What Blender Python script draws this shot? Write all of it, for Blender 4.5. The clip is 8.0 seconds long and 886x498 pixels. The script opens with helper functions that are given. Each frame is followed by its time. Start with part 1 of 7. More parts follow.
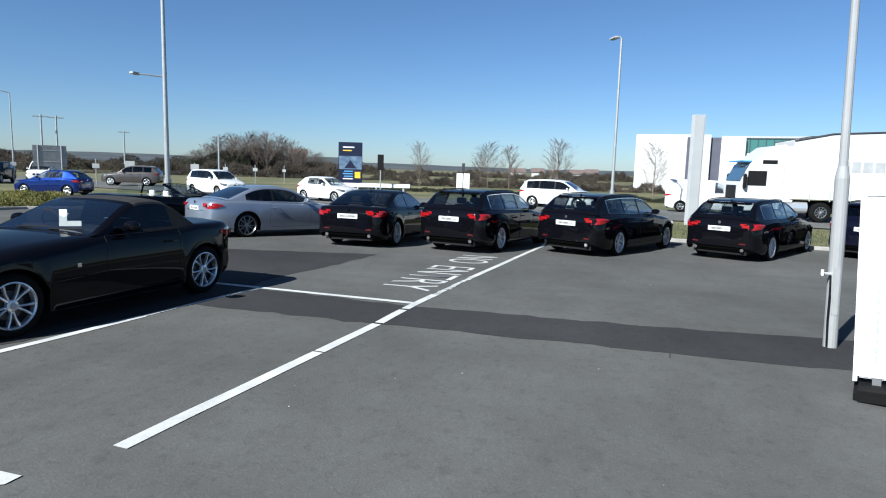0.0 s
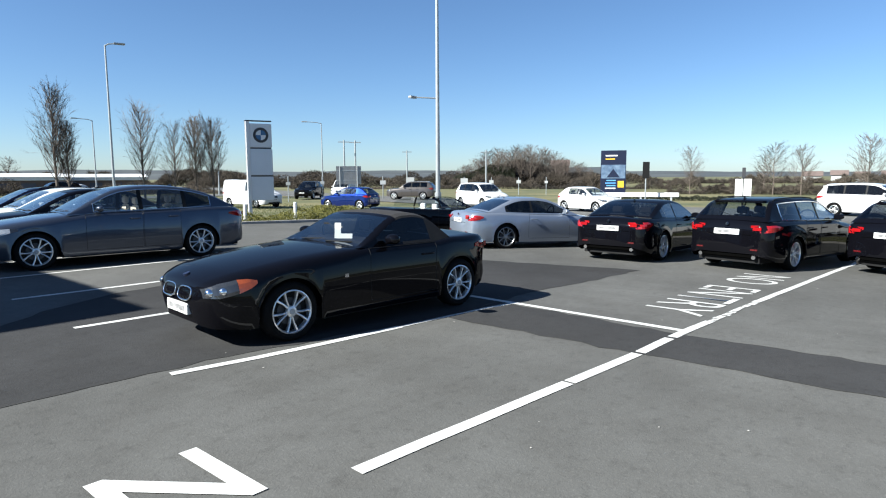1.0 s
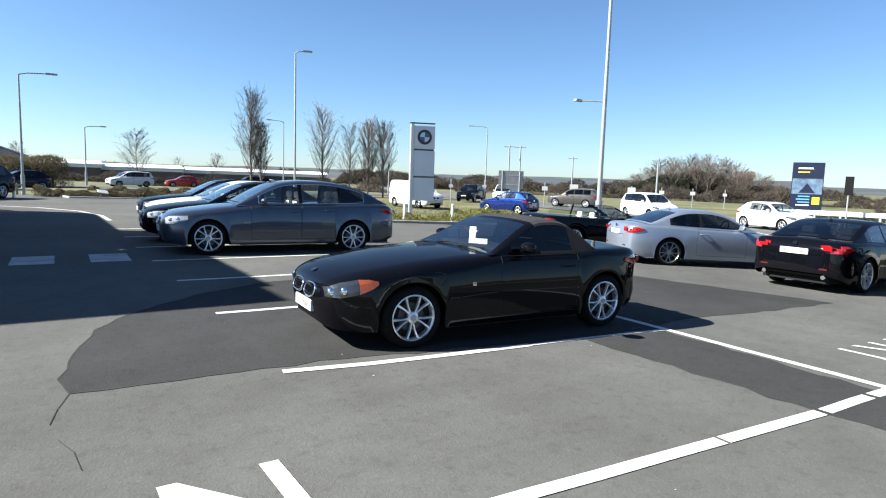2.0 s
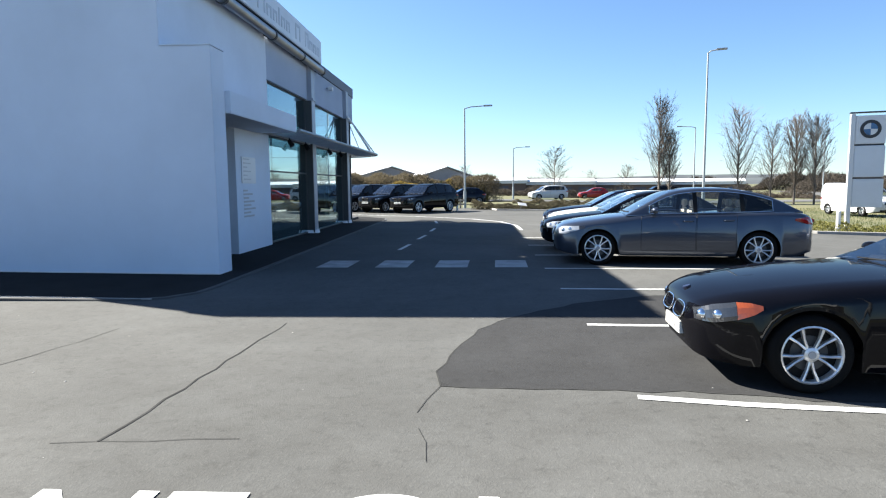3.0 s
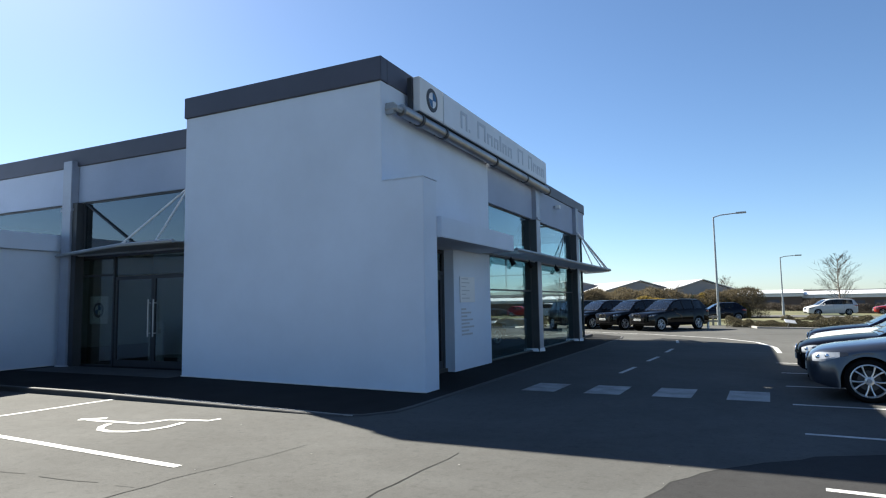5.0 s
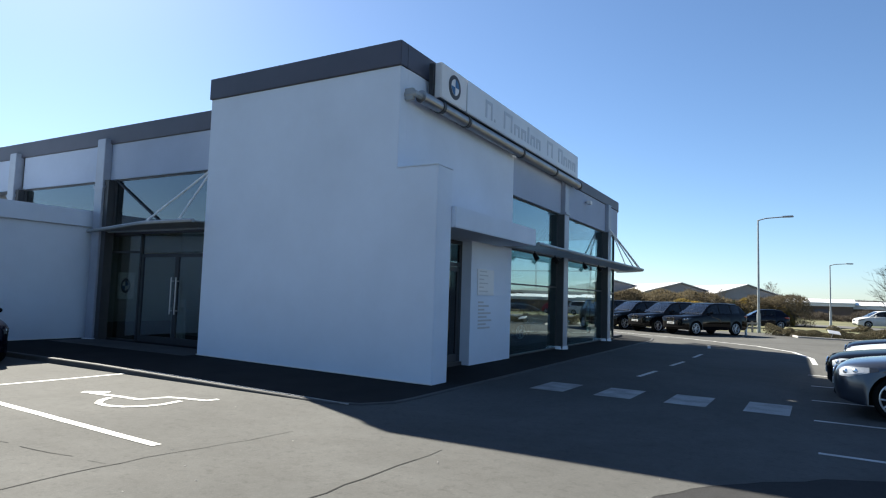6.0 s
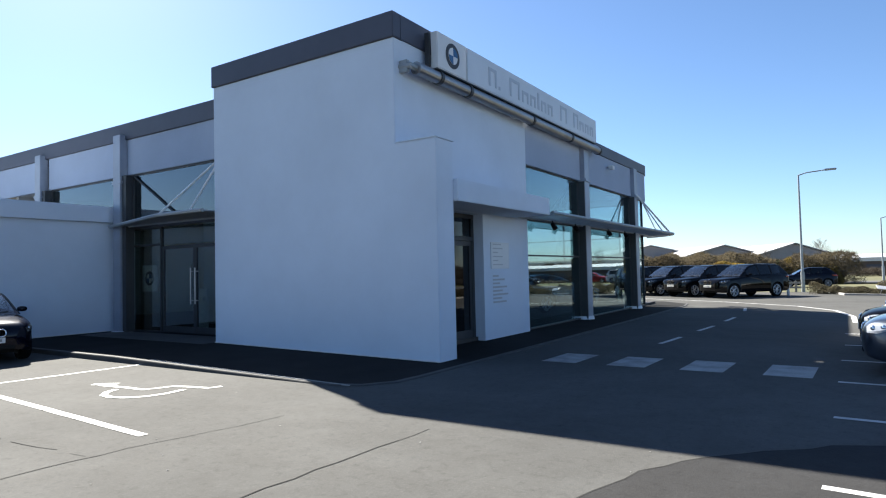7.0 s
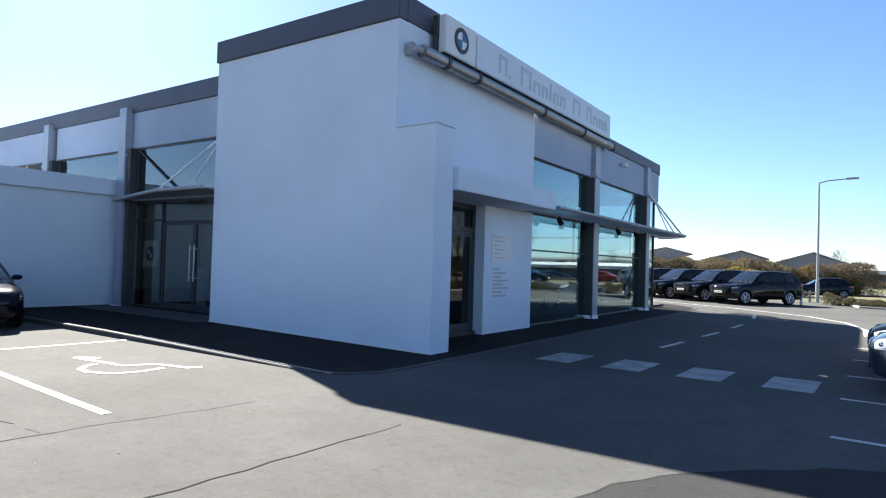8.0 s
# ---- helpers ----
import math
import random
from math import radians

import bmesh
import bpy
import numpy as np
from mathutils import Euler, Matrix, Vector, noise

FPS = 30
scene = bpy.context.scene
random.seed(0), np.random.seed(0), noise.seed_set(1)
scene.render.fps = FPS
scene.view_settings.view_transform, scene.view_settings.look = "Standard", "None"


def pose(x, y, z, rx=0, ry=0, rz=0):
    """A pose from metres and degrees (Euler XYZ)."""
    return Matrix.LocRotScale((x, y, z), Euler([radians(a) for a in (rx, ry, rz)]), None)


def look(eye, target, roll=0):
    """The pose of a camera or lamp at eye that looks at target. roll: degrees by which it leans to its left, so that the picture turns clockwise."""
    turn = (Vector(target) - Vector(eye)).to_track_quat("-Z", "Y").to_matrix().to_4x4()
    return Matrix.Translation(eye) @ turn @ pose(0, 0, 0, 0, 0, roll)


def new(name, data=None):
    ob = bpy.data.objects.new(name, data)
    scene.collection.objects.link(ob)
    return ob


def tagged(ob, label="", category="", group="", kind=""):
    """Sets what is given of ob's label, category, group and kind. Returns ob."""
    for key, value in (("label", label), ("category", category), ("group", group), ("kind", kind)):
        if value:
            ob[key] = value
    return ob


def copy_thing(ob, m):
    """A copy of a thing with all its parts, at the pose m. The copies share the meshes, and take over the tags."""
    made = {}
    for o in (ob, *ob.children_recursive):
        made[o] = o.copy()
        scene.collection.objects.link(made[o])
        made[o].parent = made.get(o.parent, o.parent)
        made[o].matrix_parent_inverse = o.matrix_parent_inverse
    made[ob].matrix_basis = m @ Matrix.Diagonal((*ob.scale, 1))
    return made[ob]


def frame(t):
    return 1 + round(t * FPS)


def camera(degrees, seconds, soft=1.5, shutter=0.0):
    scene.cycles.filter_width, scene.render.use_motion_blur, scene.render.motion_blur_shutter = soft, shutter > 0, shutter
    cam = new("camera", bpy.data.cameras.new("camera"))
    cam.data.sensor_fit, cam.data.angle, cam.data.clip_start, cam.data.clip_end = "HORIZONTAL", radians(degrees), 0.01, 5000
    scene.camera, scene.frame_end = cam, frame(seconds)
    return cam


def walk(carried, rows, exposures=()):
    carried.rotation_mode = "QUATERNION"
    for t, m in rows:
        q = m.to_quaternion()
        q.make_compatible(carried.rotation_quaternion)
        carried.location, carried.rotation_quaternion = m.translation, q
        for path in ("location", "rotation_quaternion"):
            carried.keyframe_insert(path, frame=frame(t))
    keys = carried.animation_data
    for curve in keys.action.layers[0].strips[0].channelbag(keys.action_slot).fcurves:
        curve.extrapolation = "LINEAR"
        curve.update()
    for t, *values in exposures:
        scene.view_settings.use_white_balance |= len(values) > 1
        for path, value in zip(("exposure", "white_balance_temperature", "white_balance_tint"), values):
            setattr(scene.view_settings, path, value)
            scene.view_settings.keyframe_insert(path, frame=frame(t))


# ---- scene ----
cam = camera(71.5, 8.0, soft=1.15)
PATH = [
    (0, (3.075, -12.564, 1.709), (4.973, -11.987, 1.453), 1.6),
    (0.2, (3.189, -12.522, 1.71), (5.02, -11.757, 1.458), 0.9),
    (0.5, (3.368, -12.453, 1.735), (5.115, -11.508, 1.497), -0.2),
    (1, (3.642, -12.336, 1.695), (5.14, -11.032, 1.463), -0.3),
    (1.2, (3.769, -12.331, 1.708), (5.113, -10.866, 1.49), -0.5),
    (2.3, (4.412, -11.998, 1.648), (5.415, -10.283, 1.416), 1.9),
    (2.5, (4.495, -11.954, 1.647), (5.329, -10.152, 1.41), 1.1),
    (2.8, (4.613, -11.809, 1.617), (4.941, -9.847, 1.411), -0.5),
    (3, (4.747, -11.819, 1.645), (4.643, -9.833, 1.44), -0.5),
    (3.2, (4.839, -11.843, 1.71), (4.411, -9.902, 1.49), 0.3),
    (3.5, (4.880, -11.845, 1.742), (4.233, -9.953, 1.673), -0.1),
    (4, (5.033, -11.682, 1.753), (4.217, -9.859, 1.858), 2.7),
    (4.5, (5.272, -11.412, 1.72), (4.461, -9.592, 1.898), -1.6),
    (6, (5.838, -10.68, 1.702), (4.855, -8.945, 1.853), 1.8),
    (6.5, (6.046, -10.355, 1.697), (5.054, -8.625, 1.841), -0.3),
    (7, (6.275, -10.089, 1.68), (5.182, -8.415, 1.756), -1.3),
    (7.5, (6.392, -9.876, 1.688), (5.443, -8.116, 1.705), -1.3),
    (8, (6.373, -9.638, 1.672), (5.242, -7.989, 1.718), 1.7),
]
EXPOSURES = [(0.0, 1.24, 5480, 5.5), (0.5, 1.48, 5580, 5.5), (1.0, 1.69, 5750, 5.5), (1.2, 1.75, 5800, 5.5), (2.3, 2.06, 6000, 6), (2.5, 2.11, 6080, 6.5), (3.0, 2.28, 6000, 7.5), (3.5, 2.38, 5900, 9), (4.0, 2.05, 6030, 7.5), (4.5, 1.85, 6120, 6.5), (6.0, 1.88, 6150, 6.5), (6.5, 1.92, 6100, 6.5), (7.0, 2.04, 6080, 8.5), (7.5, 2.28, 6050, 10), (8.0, 2.31, 6050, 9.5)]
walk(cam, [(t, look(e, g, r)) for t, e, g, r in PATH], EXPOSURES)

# ---------------------------------------------------------------- world, sun
SUN_DIR = Vector((-1.18, 0.53, 1.0)).normalized()
world = bpy.data.worlds.new("world")
scene.world = world
world.use_nodes = True
wn = world.node_tree
wn.nodes.clear()
sky = wn.nodes.new("ShaderNodeTexSky")
sky.sky_type = "NISHITA"
sky.sun_disc = False
sky.sun_elevation = math.asin(SUN_DIR.z)
sky.sun_rotation = math.atan2(SUN_DIR.x, SUN_DIR.y) % (2 * math.pi)
sky.altitude = 50
sky.air_density = 0.85
sky.dust_density = 0.32
sky.ozone_density = 4.2
bg = wn.nodes.new("ShaderNodeBackground")
bg.inputs["Strength"].default_value = 0.0425
wo = wn.nodes.new("ShaderNodeOutputWorld")
wn.links.new(sky.outputs[0], bg.inputs[0])
wn.links.new(bg.outputs[0], wo.inputs[0])
sun = new("sun", bpy.data.lights.new("sun", "SUN"))
sun.data.energy = 5.0
sun.data.angle = radians(0.53)
sun.data.color = (1.0, 0.905, 0.765)
sun.matrix_world = look(SUN_DIR * 60, (0, 0, 0))


# ---------------------------------------------------------------- materials
def node_mat(name):
    m = bpy.data.materials.new(name)
    m.use_nodes = True
    t = m.node_tree
    return m, t, t.nodes["Principled BSDF"]


def mix_rgb(t, fac, a, b, mode="MIX"):
    n = t.nodes.new("ShaderNodeMix")
    n.data_type = "RGBA"
    n.blend_type = mode
    for sock, v in ((n.inputs[0], fac), (n.inputs[6], a), (n.inputs[7], b)):
        if hasattr(v, "is_linked"):
            t.links.new(v, sock)
        else:
            sock.default_value = v if isinstance(v, (int, float)) else (*v[:3], 1)
    return n.outputs[2]


def noise_at(t, coord, scale, detail=4.0, rough=0.6):
    n = t.nodes.new("ShaderNodeTexNoise")
    n.inputs["Scale"].default_value = scale
    n.inputs["Detail"].default_value = detail
    n.inputs["Roughness"].default_value = rough
    t.links.new(coord, n.inputs["Vector"])
    return n.outputs["Fac"]


def ramp(t, fac, lo, hi):
    n = t.nodes.new("ShaderNodeMapRange")
    n.inputs["From Min"].default_value = lo
    n.inputs["From Max"].default_value = hi
    t.links.new(fac, n.inputs["Value"])
    return n.outputs[0]


def coords(t, where="Object"):
    if where == "World":
        return t.nodes.new("ShaderNodeNewGeometry").outputs["Position"]
    return t.nodes.new("ShaderNodeTexCoord").outputs[where]


def bump(t, bsdf, fac, strength, dist=0.01):
    b = t.nodes.new("ShaderNodeBump")
    b.inputs["Strength"].default_value = strength
    b.inputs["Distance"].default_value = dist
    t.links.new(fac, b.inputs["Height"])
    t.links.new(b.outputs[0], bsdf.inputs["Normal"])


def surface(name, col, rough=0.6, metal=0.0, var=0.25, scale=3.0, fine=60.0, bumps=0.1, coat=0.0, where="Object", col2=None, spec=0.5):
    """A surface with two scales of variation in its colour, and fine relief."""
    m, t, b = node_mat(name)
    c = coords(t, where)
    n1, n2 = noise_at(t, c, scale, 5), noise_at(t, c, fine, 3)
    dark = tuple(v * (1 - var) for v in col)
    light = col2 or tuple(min(1, v * (1 + var)) for v in col)
    base = mix_rgb(t, ramp(t, n1, 0.3, 0.7), dark, light)
    base = mix_rgb(t, ramp(t, n2, 0.35, 0.65), base, mix_rgb(t, 1.0, base, (1 - var * 0.5,) * 3, "MULTIPLY"))
    t.links.new(base, b.inputs["Base Color"])
    b.inputs["Roughness"].default_value = rough
    b.inputs["Metallic"].default_value = metal
    b.inputs["Coat Weight"].default_value = coat
    b.inputs["Coat Roughness"].default_value = 0.03
    b.inputs["Specular IOR Level"].default_value = spec
    if bumps:
        bump(t, b, n2, bumps)
    return m


def asphalt(name, col, speck=0.36):
    m, t, b = node_mat(name)
    c = coords(t, "World")
    big, mid = noise_at(t, c, 0.22, 5), noise_at(t, c, 1.7, 6, 0.7)
    grain, chips = noise_at(t, c, 45, 3, 0.8), noise_at(t, c, 130, 2)
    base = mix_rgb(t, ramp(t, big, 0.3, 0.7), tuple(v * 0.77 for v in col), tuple(v * 1.2 for v in col))
    base = mix_rgb(t, ramp(t, mid, 0.35, 0.7), base, mix_rgb(t, 1.0, base, (0.84, 0.83, 0.82), "MULTIPLY"))
    pits, blot = noise_at(t, c, 9.0, 4, 0.75), noise_at(t, c, 22.0, 3, 0.75)
    base = mix_rgb(t, ramp(t, pits, 0.52, 0.72), base, mix_rgb(t, 1.0, base, (0.77, 0.77, 0.77), "MULTIPLY"))
    base = mix_rgb(t, ramp(t, blot, 0.52, 0.70), base, mix_rgb(t, 1.0, base, (1.12, 1.12, 1.11), "MULTIPLY"))
    base = mix_rgb(t, ramp(t, grain, 0.55, 0.75), base, mix_rgb(t, 1.0, base, (1 + speck, 1 + speck, 1 + speck * 0.95), "MULTIPLY"))
    base = mix_rgb(t, ramp(t, chips, 0.62, 0.72), base, mix_rgb(t, 1.0, base, (0.7, 0.7, 0.7), "MULTIPLY"))
    t.links.new(base, b.inputs["Base Color"])
    b.inputs["Roughness"].default_value = 0.87
    b.inputs["Specular IOR Level"].default_value = 0.08
    bump(t, b, grain, 0.5, 0.010)
    return m


def pane_mat(name, tint, gloss=1.5, sheen=(1, 1, 1)):
    m = bpy.data.materials.new(name)
    m.use_nodes = True
    t = m.node_tree
    t.nodes.clear()
    o = t.nodes.new("ShaderNodeOutputMaterial")
    mix, tr, gl, fr = (t.nodes.new("ShaderNode" + k) for k in ("MixShader", "BsdfTransparent", "BsdfGlossy", "LayerWeight"))
    tr.inputs[0].default_value = (*tint, 1)
    gl.inputs["Roughness"].default_value = 0.02
    gl.inputs["Color"].default_value = (*sheen, 1)
    fr.inputs["Blend"].default_value = 0.5
    steep, curve = t.nodes.new("ShaderNodeMath"), t.nodes.new("ShaderNodeMapRange")
    steep.operation = "POWER"
    steep.inputs[1].default_value = 4.0
    curve.inputs["To Min"].default_value = ((gloss - 1) / (gloss + 1)) ** 2
    curve.inputs["To Max"].default_value = 0.95
    t.links.new(fr.outputs["Facing"], steep.inputs[0])
    t.links.new(steep.outputs[0], curve.inputs["Value"])
    t.links.new(curve.outputs[0], mix.inputs[0])
    t.links.new(tr.outputs[0], mix.inputs[1])
    t.links.new(gl.outputs[0], mix.inputs[2])
    t.links.new(mix.outputs[0], o.inputs[0])
    return m


def paint(name, col, metal=0.0, rough=0.3):
    m, t, b = node_mat(name)
    c = coords(t)
    n = noise_at(t, c, 2.2, 4)
    dust = noise_at(t, c, 9.0, 6, 0.7)
    base = mix_rgb(t, n, tuple(v * 0.9 for v in col), tuple(v * 1.1 for v in col))
    base = mix_rgb(t, ramp(t, dust, 0.66, 6.0), base, (0.20, 0.19, 0.18))
    t.links.new(base, b.inputs["Base Color"])
    b.inputs["Roughness"].default_value = rough
    b.inputs["Metallic"].default_value = metal
    b.inputs["Coat Weight"].default_value = 0.9 if max(col) > 0.02 else 0.5
    b.inputs["Coat Roughness"].default_value = 0.03
    b.inputs["Specular IOR Level"].default_value = 0.5 if metal > 0.4 else 0.0
    return m


def lens_mat(name, col, rough=0.08):
    m, t, b = node_mat(name)
    n = noise_at(t, coords(t), 25, 2)
    t.links.new(mix_rgb(t, n, tuple(v * 0.6 for v in col), col), b.inputs["Base Color"])
    b.inputs["Roughness"].default_value = rough
    b.inputs["Coat Weight"].default_value = 1.0
    return m


def let_through(m, share):
    """Thin leaves: part of the light passes through to the shaded side."""
    t = m.node_tree
    b = t.nodes["Principled BSDF"]
    out = t.nodes["Material Output"]
    tr, mix = t.nodes.new("ShaderNodeBsdfTranslucent"), t.nodes.new("ShaderNodeMixShader")
    t.links.new(b.inputs["Base Color"].links[0].from_socket, tr.inputs["Color"])
    mix.inputs[0].default_value = share
    t.links.new(b.outputs[0], mix.inputs[1])
    t.links.new(tr.outputs[0], mix.inputs[2])
    t.links.new(mix.outputs[0], out.inputs["Surface"])


M = {}
M["asphalt"] = asphalt("asphalt", (0.087, 0.087, 0.084))
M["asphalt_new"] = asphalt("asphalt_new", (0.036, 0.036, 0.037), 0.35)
M["road"] = asphalt("road_asphalt", (0.115, 0.115, 0.113))
# Also colours the strip that stands for the kerb's sunlit edge.
M["line_worn"] = surface("worn_road_paint", (0.26, 0.26, 0.255), 0.75, var=0.30, scale=2.5, fine=30, where="World", col2=(0.37, 0.37, 0.36))
M["crack"] = surface("crack_tar", (0.045, 0.045, 0.044), 0.95, where="World", spec=0.03)
M["line"] = surface("road_paint", (0.48, 0.48, 0.465), 0.7, var=0.22, scale=2.0, fine=35, where="World", col2=(0.58, 0.58, 0.565))
# Near-black base: the deep shade over the path is put into its colour.
M["path"] = surface("path_concrete_shaded", (0.016, 0.016, 0.016), 0.9, scale=1.2, fine=50, where="World", spec=0.1)
M["slab"] = surface("entrance_paving", (0.055, 0.054, 0.052), 0.8, scale=1.5, fine=40, where="World")
M["kerb"] = surface("kerb_concrete", (0.29, 0.28, 0.265), 0.85, scale=2.0, fine=70, where="World")
M["render"] = surface("white_render", (0.60, 0.67, 0.77), 0.85, var=0.065, scale=0.45, fine=120, bumps=0.12, where="World")
M["panel"] = surface("silver_panel", (0.62, 0.64, 0.67), 0.45, 0.2, var=0.05, scale=0.8, fine=30, bumps=0.02)
M["fascia"] = surface("dark_fascia", (0.062, 0.064, 0.088), 0.5, 0.0, var=0.12, scale=0.9, bumps=0.03)
M["cladding"] = surface("blue_grey_cladding", (0.34, 0.40, 0.51), 0.75, 0.0, var=0.05, scale=0.8, fine=30, bumps=0.02, spec=0.15)
M["tube_steel"] = surface("dull_steel_tube", (0.34, 0.33, 0.33), 0.38, 0.9, var=0.15, scale=2, fine=120, bumps=0.03)
M["steel"] = surface("brushed_steel", (0.62, 0.63, 0.64), 0.32, 0.9, var=0.1, scale=2, fine=200, bumps=0.03)
M["galv"] = surface("galvanised_steel", (0.34, 0.36, 0.37), 0.5, 0.55, var=0.12, scale=3, fine=60, bumps=0.05)
M["column"] = surface("blue_grey_column_paint", (0.32, 0.35, 0.41), 0.45, 0.3, var=0.1, scale=1.5, fine=50, bumps=0.03)
M["totem"] = surface("pale_grey_totem", (0.40, 0.41, 0.42), 0.5, 0.1, var=0.06, scale=1.0, bumps=0.02)
M["pole_paint"] = surface("grey_white_pole_paint", (0.27, 0.275, 0.28), 0.5, var=0.1, scale=1.5, fine=40, bumps=0.03)
M["frame"] = surface("dark_window_frame", (0.05, 0.052, 0.056), 0.45, 0.3, var=0.1, bumps=0.02)
M["white"] = surface("white_coated_metal", (0.66, 0.66, 0.66), 0.4, var=0.03, scale=1.5, bumps=0.02)
M["offwhite"] = surface("weathered_white", (0.42, 0.43, 0.43), 0.6, var=0.1, scale=1.0, bumps=0.05)
M["grey"] = surface("grey_coated_metal", (0.33, 0.34, 0.35), 0.5, var=0.1, bumps=0.03)
M["black"] = surface("black_plastic", (0.006, 0.006, 0.0065), 0.65, var=0.2, bumps=0.05, spec=0.2)
M["grille_dark"] = surface("dark_grille_mesh", (0.002, 0.002, 0.002), 0.95, var=0.2, bumps=0.0, spec=0.0)
M["rubber"] = surface("tyre_rubber", (0.005, 0.005, 0.005), 0.9, var=0.25, fine=90, spec=0.15)
M["alloy"] = surface("silver_alloy", (0.72, 0.73, 0.74), 0.28, 0.75, var=0.06, bumps=0.0)
M["alloy_grey"] = surface("grey_alloy", (0.28, 0.29, 0.30), 0.3, 0.75, var=0.06, bumps=0.0)
M["chrome"] = surface("chrome", (0.85, 0.85, 0.86), 0.08, 1.0, var=0.03, bumps=0.0)
M["fabric"] = surface("soft_top_fabric", (0.009, 0.008, 0.0082), 0.9, var=0.2, scale=5, fine=220, bumps=0.3)
M["carglass"] = pane_mat("car_glass", (0.74, 0.79, 0.80), 1.75)
M["darkglass"] = pane_mat("tinted_car_glass", (0.10, 0.11, 0.12), 1.5)
M["glass"] = pane_mat("shop_glass", (0.64, 0.75, 0.77), 2.5, (0.85, 0.98, 1.0))
M["side_glass"] = pane_mat("side_door_glass", (0.16, 0.19, 0.20), 1.45)
M["door_glass"] = pane_mat("door_glass", (0.62, 0.66, 0.62), 2.0)
M["glass_hi"] = pane_mat("clerestory_glass", (0.30, 0.40, 0.44), 2.3)
M["dim_red"] = lens_mat("dim_red_reflector", (0.09, 0.004, 0.005), 0.25)
M["red_lens"] = lens_mat("red_lens", (0.30, 0.006, 0.008))
M["clear_lens"] = lens_mat("clear_lens", (0.75, 0.77, 0.78))
M["amber_lens"] = lens_mat("amber_lens", (0.26, 0.055, 0.014))
M["lamp_clear"] = lens_mat("lamp_housing_under_lens", (0.030, 0.032, 0.036), 0.06)
M["lamp_bright"] = lens_mat("bright_lamp_housing", (0.42, 0.45, 0.50), 0.12)
M["lamp_dark"] = lens_mat("lamp_housing", (0.06, 0.063, 0.066), 0.06)
M["plate"] = surface("plate_white", (0.62, 0.62, 0.60), 0.4, var=0.02, bumps=0.0)
M["plate_print"] = surface("plate_print", (0.20, 0.20, 0.21), 0.5, var=0.6, scale=9, fine=30, bumps=0.0, col2=(0.45, 0.45, 0.45))
M["ink"] = surface("dark_ink", (0.03, 0.03, 0.035), 0.5, var=0.1, bumps=0.0)
# Darker copy of the kerb concrete, with the footpath's shade in its colour.
M["kerb_dark"] = surface("shaded_kerb", (0.05, 0.05, 0.05), 0.85, scale=2.0, fine=70, where="World")
M["faint_ink"] = surface("faint_grey_lettering", (0.44, 0.465, 0.51), 0.45, 0.2, var=0.05, bumps=0.0)
M["grey_ink"] = surface("grey_ink", (0.38, 0.40, 0.44), 0.4, 0.2, var=0.05, bumps=0.0)
M["blue_ink"] = surface("blue_enamel", (0.05, 0.13, 0.27), 0.25, var=0.05, bumps=0.0)
M["navy"] = surface("navy_board", (0.008, 0.012, 0.034), 0.4, var=0.1, bumps=0.0)
M["skyblue"] = surface("light_blue_board", (0.12, 0.33, 0.62), 0.4, var=0.2, scale=2, bumps=0.0)
M["sky_print"] = surface("blue_cloud_print", (0.03, 0.08, 0.20), 0.4, var=0.5, scale=1.6, fine=5, bumps=0.0, col2=(0.20, 0.28, 0.38))
M["yellow"] = surface("yellow_board", (0.75, 0.47, 0.03), 0.4, var=0.1, bumps=0.0)
M["cream"] = surface("cream_leather", (0.55, 0.48, 0.38), 0.55, var=0.1)
M["dark_leather"] = surface("dark_leather", (0.03, 0.03, 0.03), 0.5, var=0.2)
M["white_leather"] = surface("white_leather", (0.75, 0.73, 0.70), 0.5, var=0.05)
M["grass"] = surface("grass_soil", (0.066, 0.098, 0.023), 0.95, var=0.5, scale=0.11, fine=2.0, bumps=0.4, where="World", col2=(0.16, 0.138, 0.058))
M["blade"] = surface("grass_blades", (0.07, 0.11, 0.028), 0.8, var=0.4, scale=1.0, where="World", col2=(0.13, 0.145, 0.046))
M["leaf"] = surface("shrub_leaf", (0.10, 0.12, 0.028), 0.6, var=0.5, scale=2.5, fine=20, col2=(0.28, 0.26, 0.06))
M["bank_twig"] = surface("brown_bank_twigs", (0.10, 0.082, 0.055), 0.95, var=0.4, scale=0.25, fine=5, where="World", bumps=0.0, col2=(0.17, 0.14, 0.085))
M["gorse"] = surface("gorse_flower", (0.10, 0.085, 0.03), 0.85, var=0.4, scale=0.45, fine=9, where="World", col2=(0.33, 0.235, 0.055))
M["hedge"] = surface("hedge_leaf", (0.085, 0.078, 0.045), 0.9, var=0.4, scale=0.2, fine=6, where="World", col2=(0.135, 0.115, 0.07))
M["far_twig"] = surface("far_bare_twigs", (0.046, 0.040, 0.033), 0.95, var=0.35, scale=0.06, fine=1.5, where="World", bumps=0.0, col2=(0.105, 0.085, 0.064))
M["twig"] = surface("bare_twigs", (0.095, 0.078, 0.066), 0.9, var=0.35, scale=0.4, fine=8)
M["bark"] = surface("bark", (0.13, 0.105, 0.085), 0.95, var=0.3, scale=3, fine=30, bumps=0.4)
M["conifer"] = surface("dark_wood_leaf", (0.035, 0.040, 0.022), 0.9, var=0.5, scale=0.4, fine=5, where="World")
M["hill"] = surface("far_hill", (0.036, 0.047, 0.060), 1.0, var=0.3, scale=0.01, fine=0.05, bumps=0.0, where="World", col2=(0.056, 0.064, 0.066))
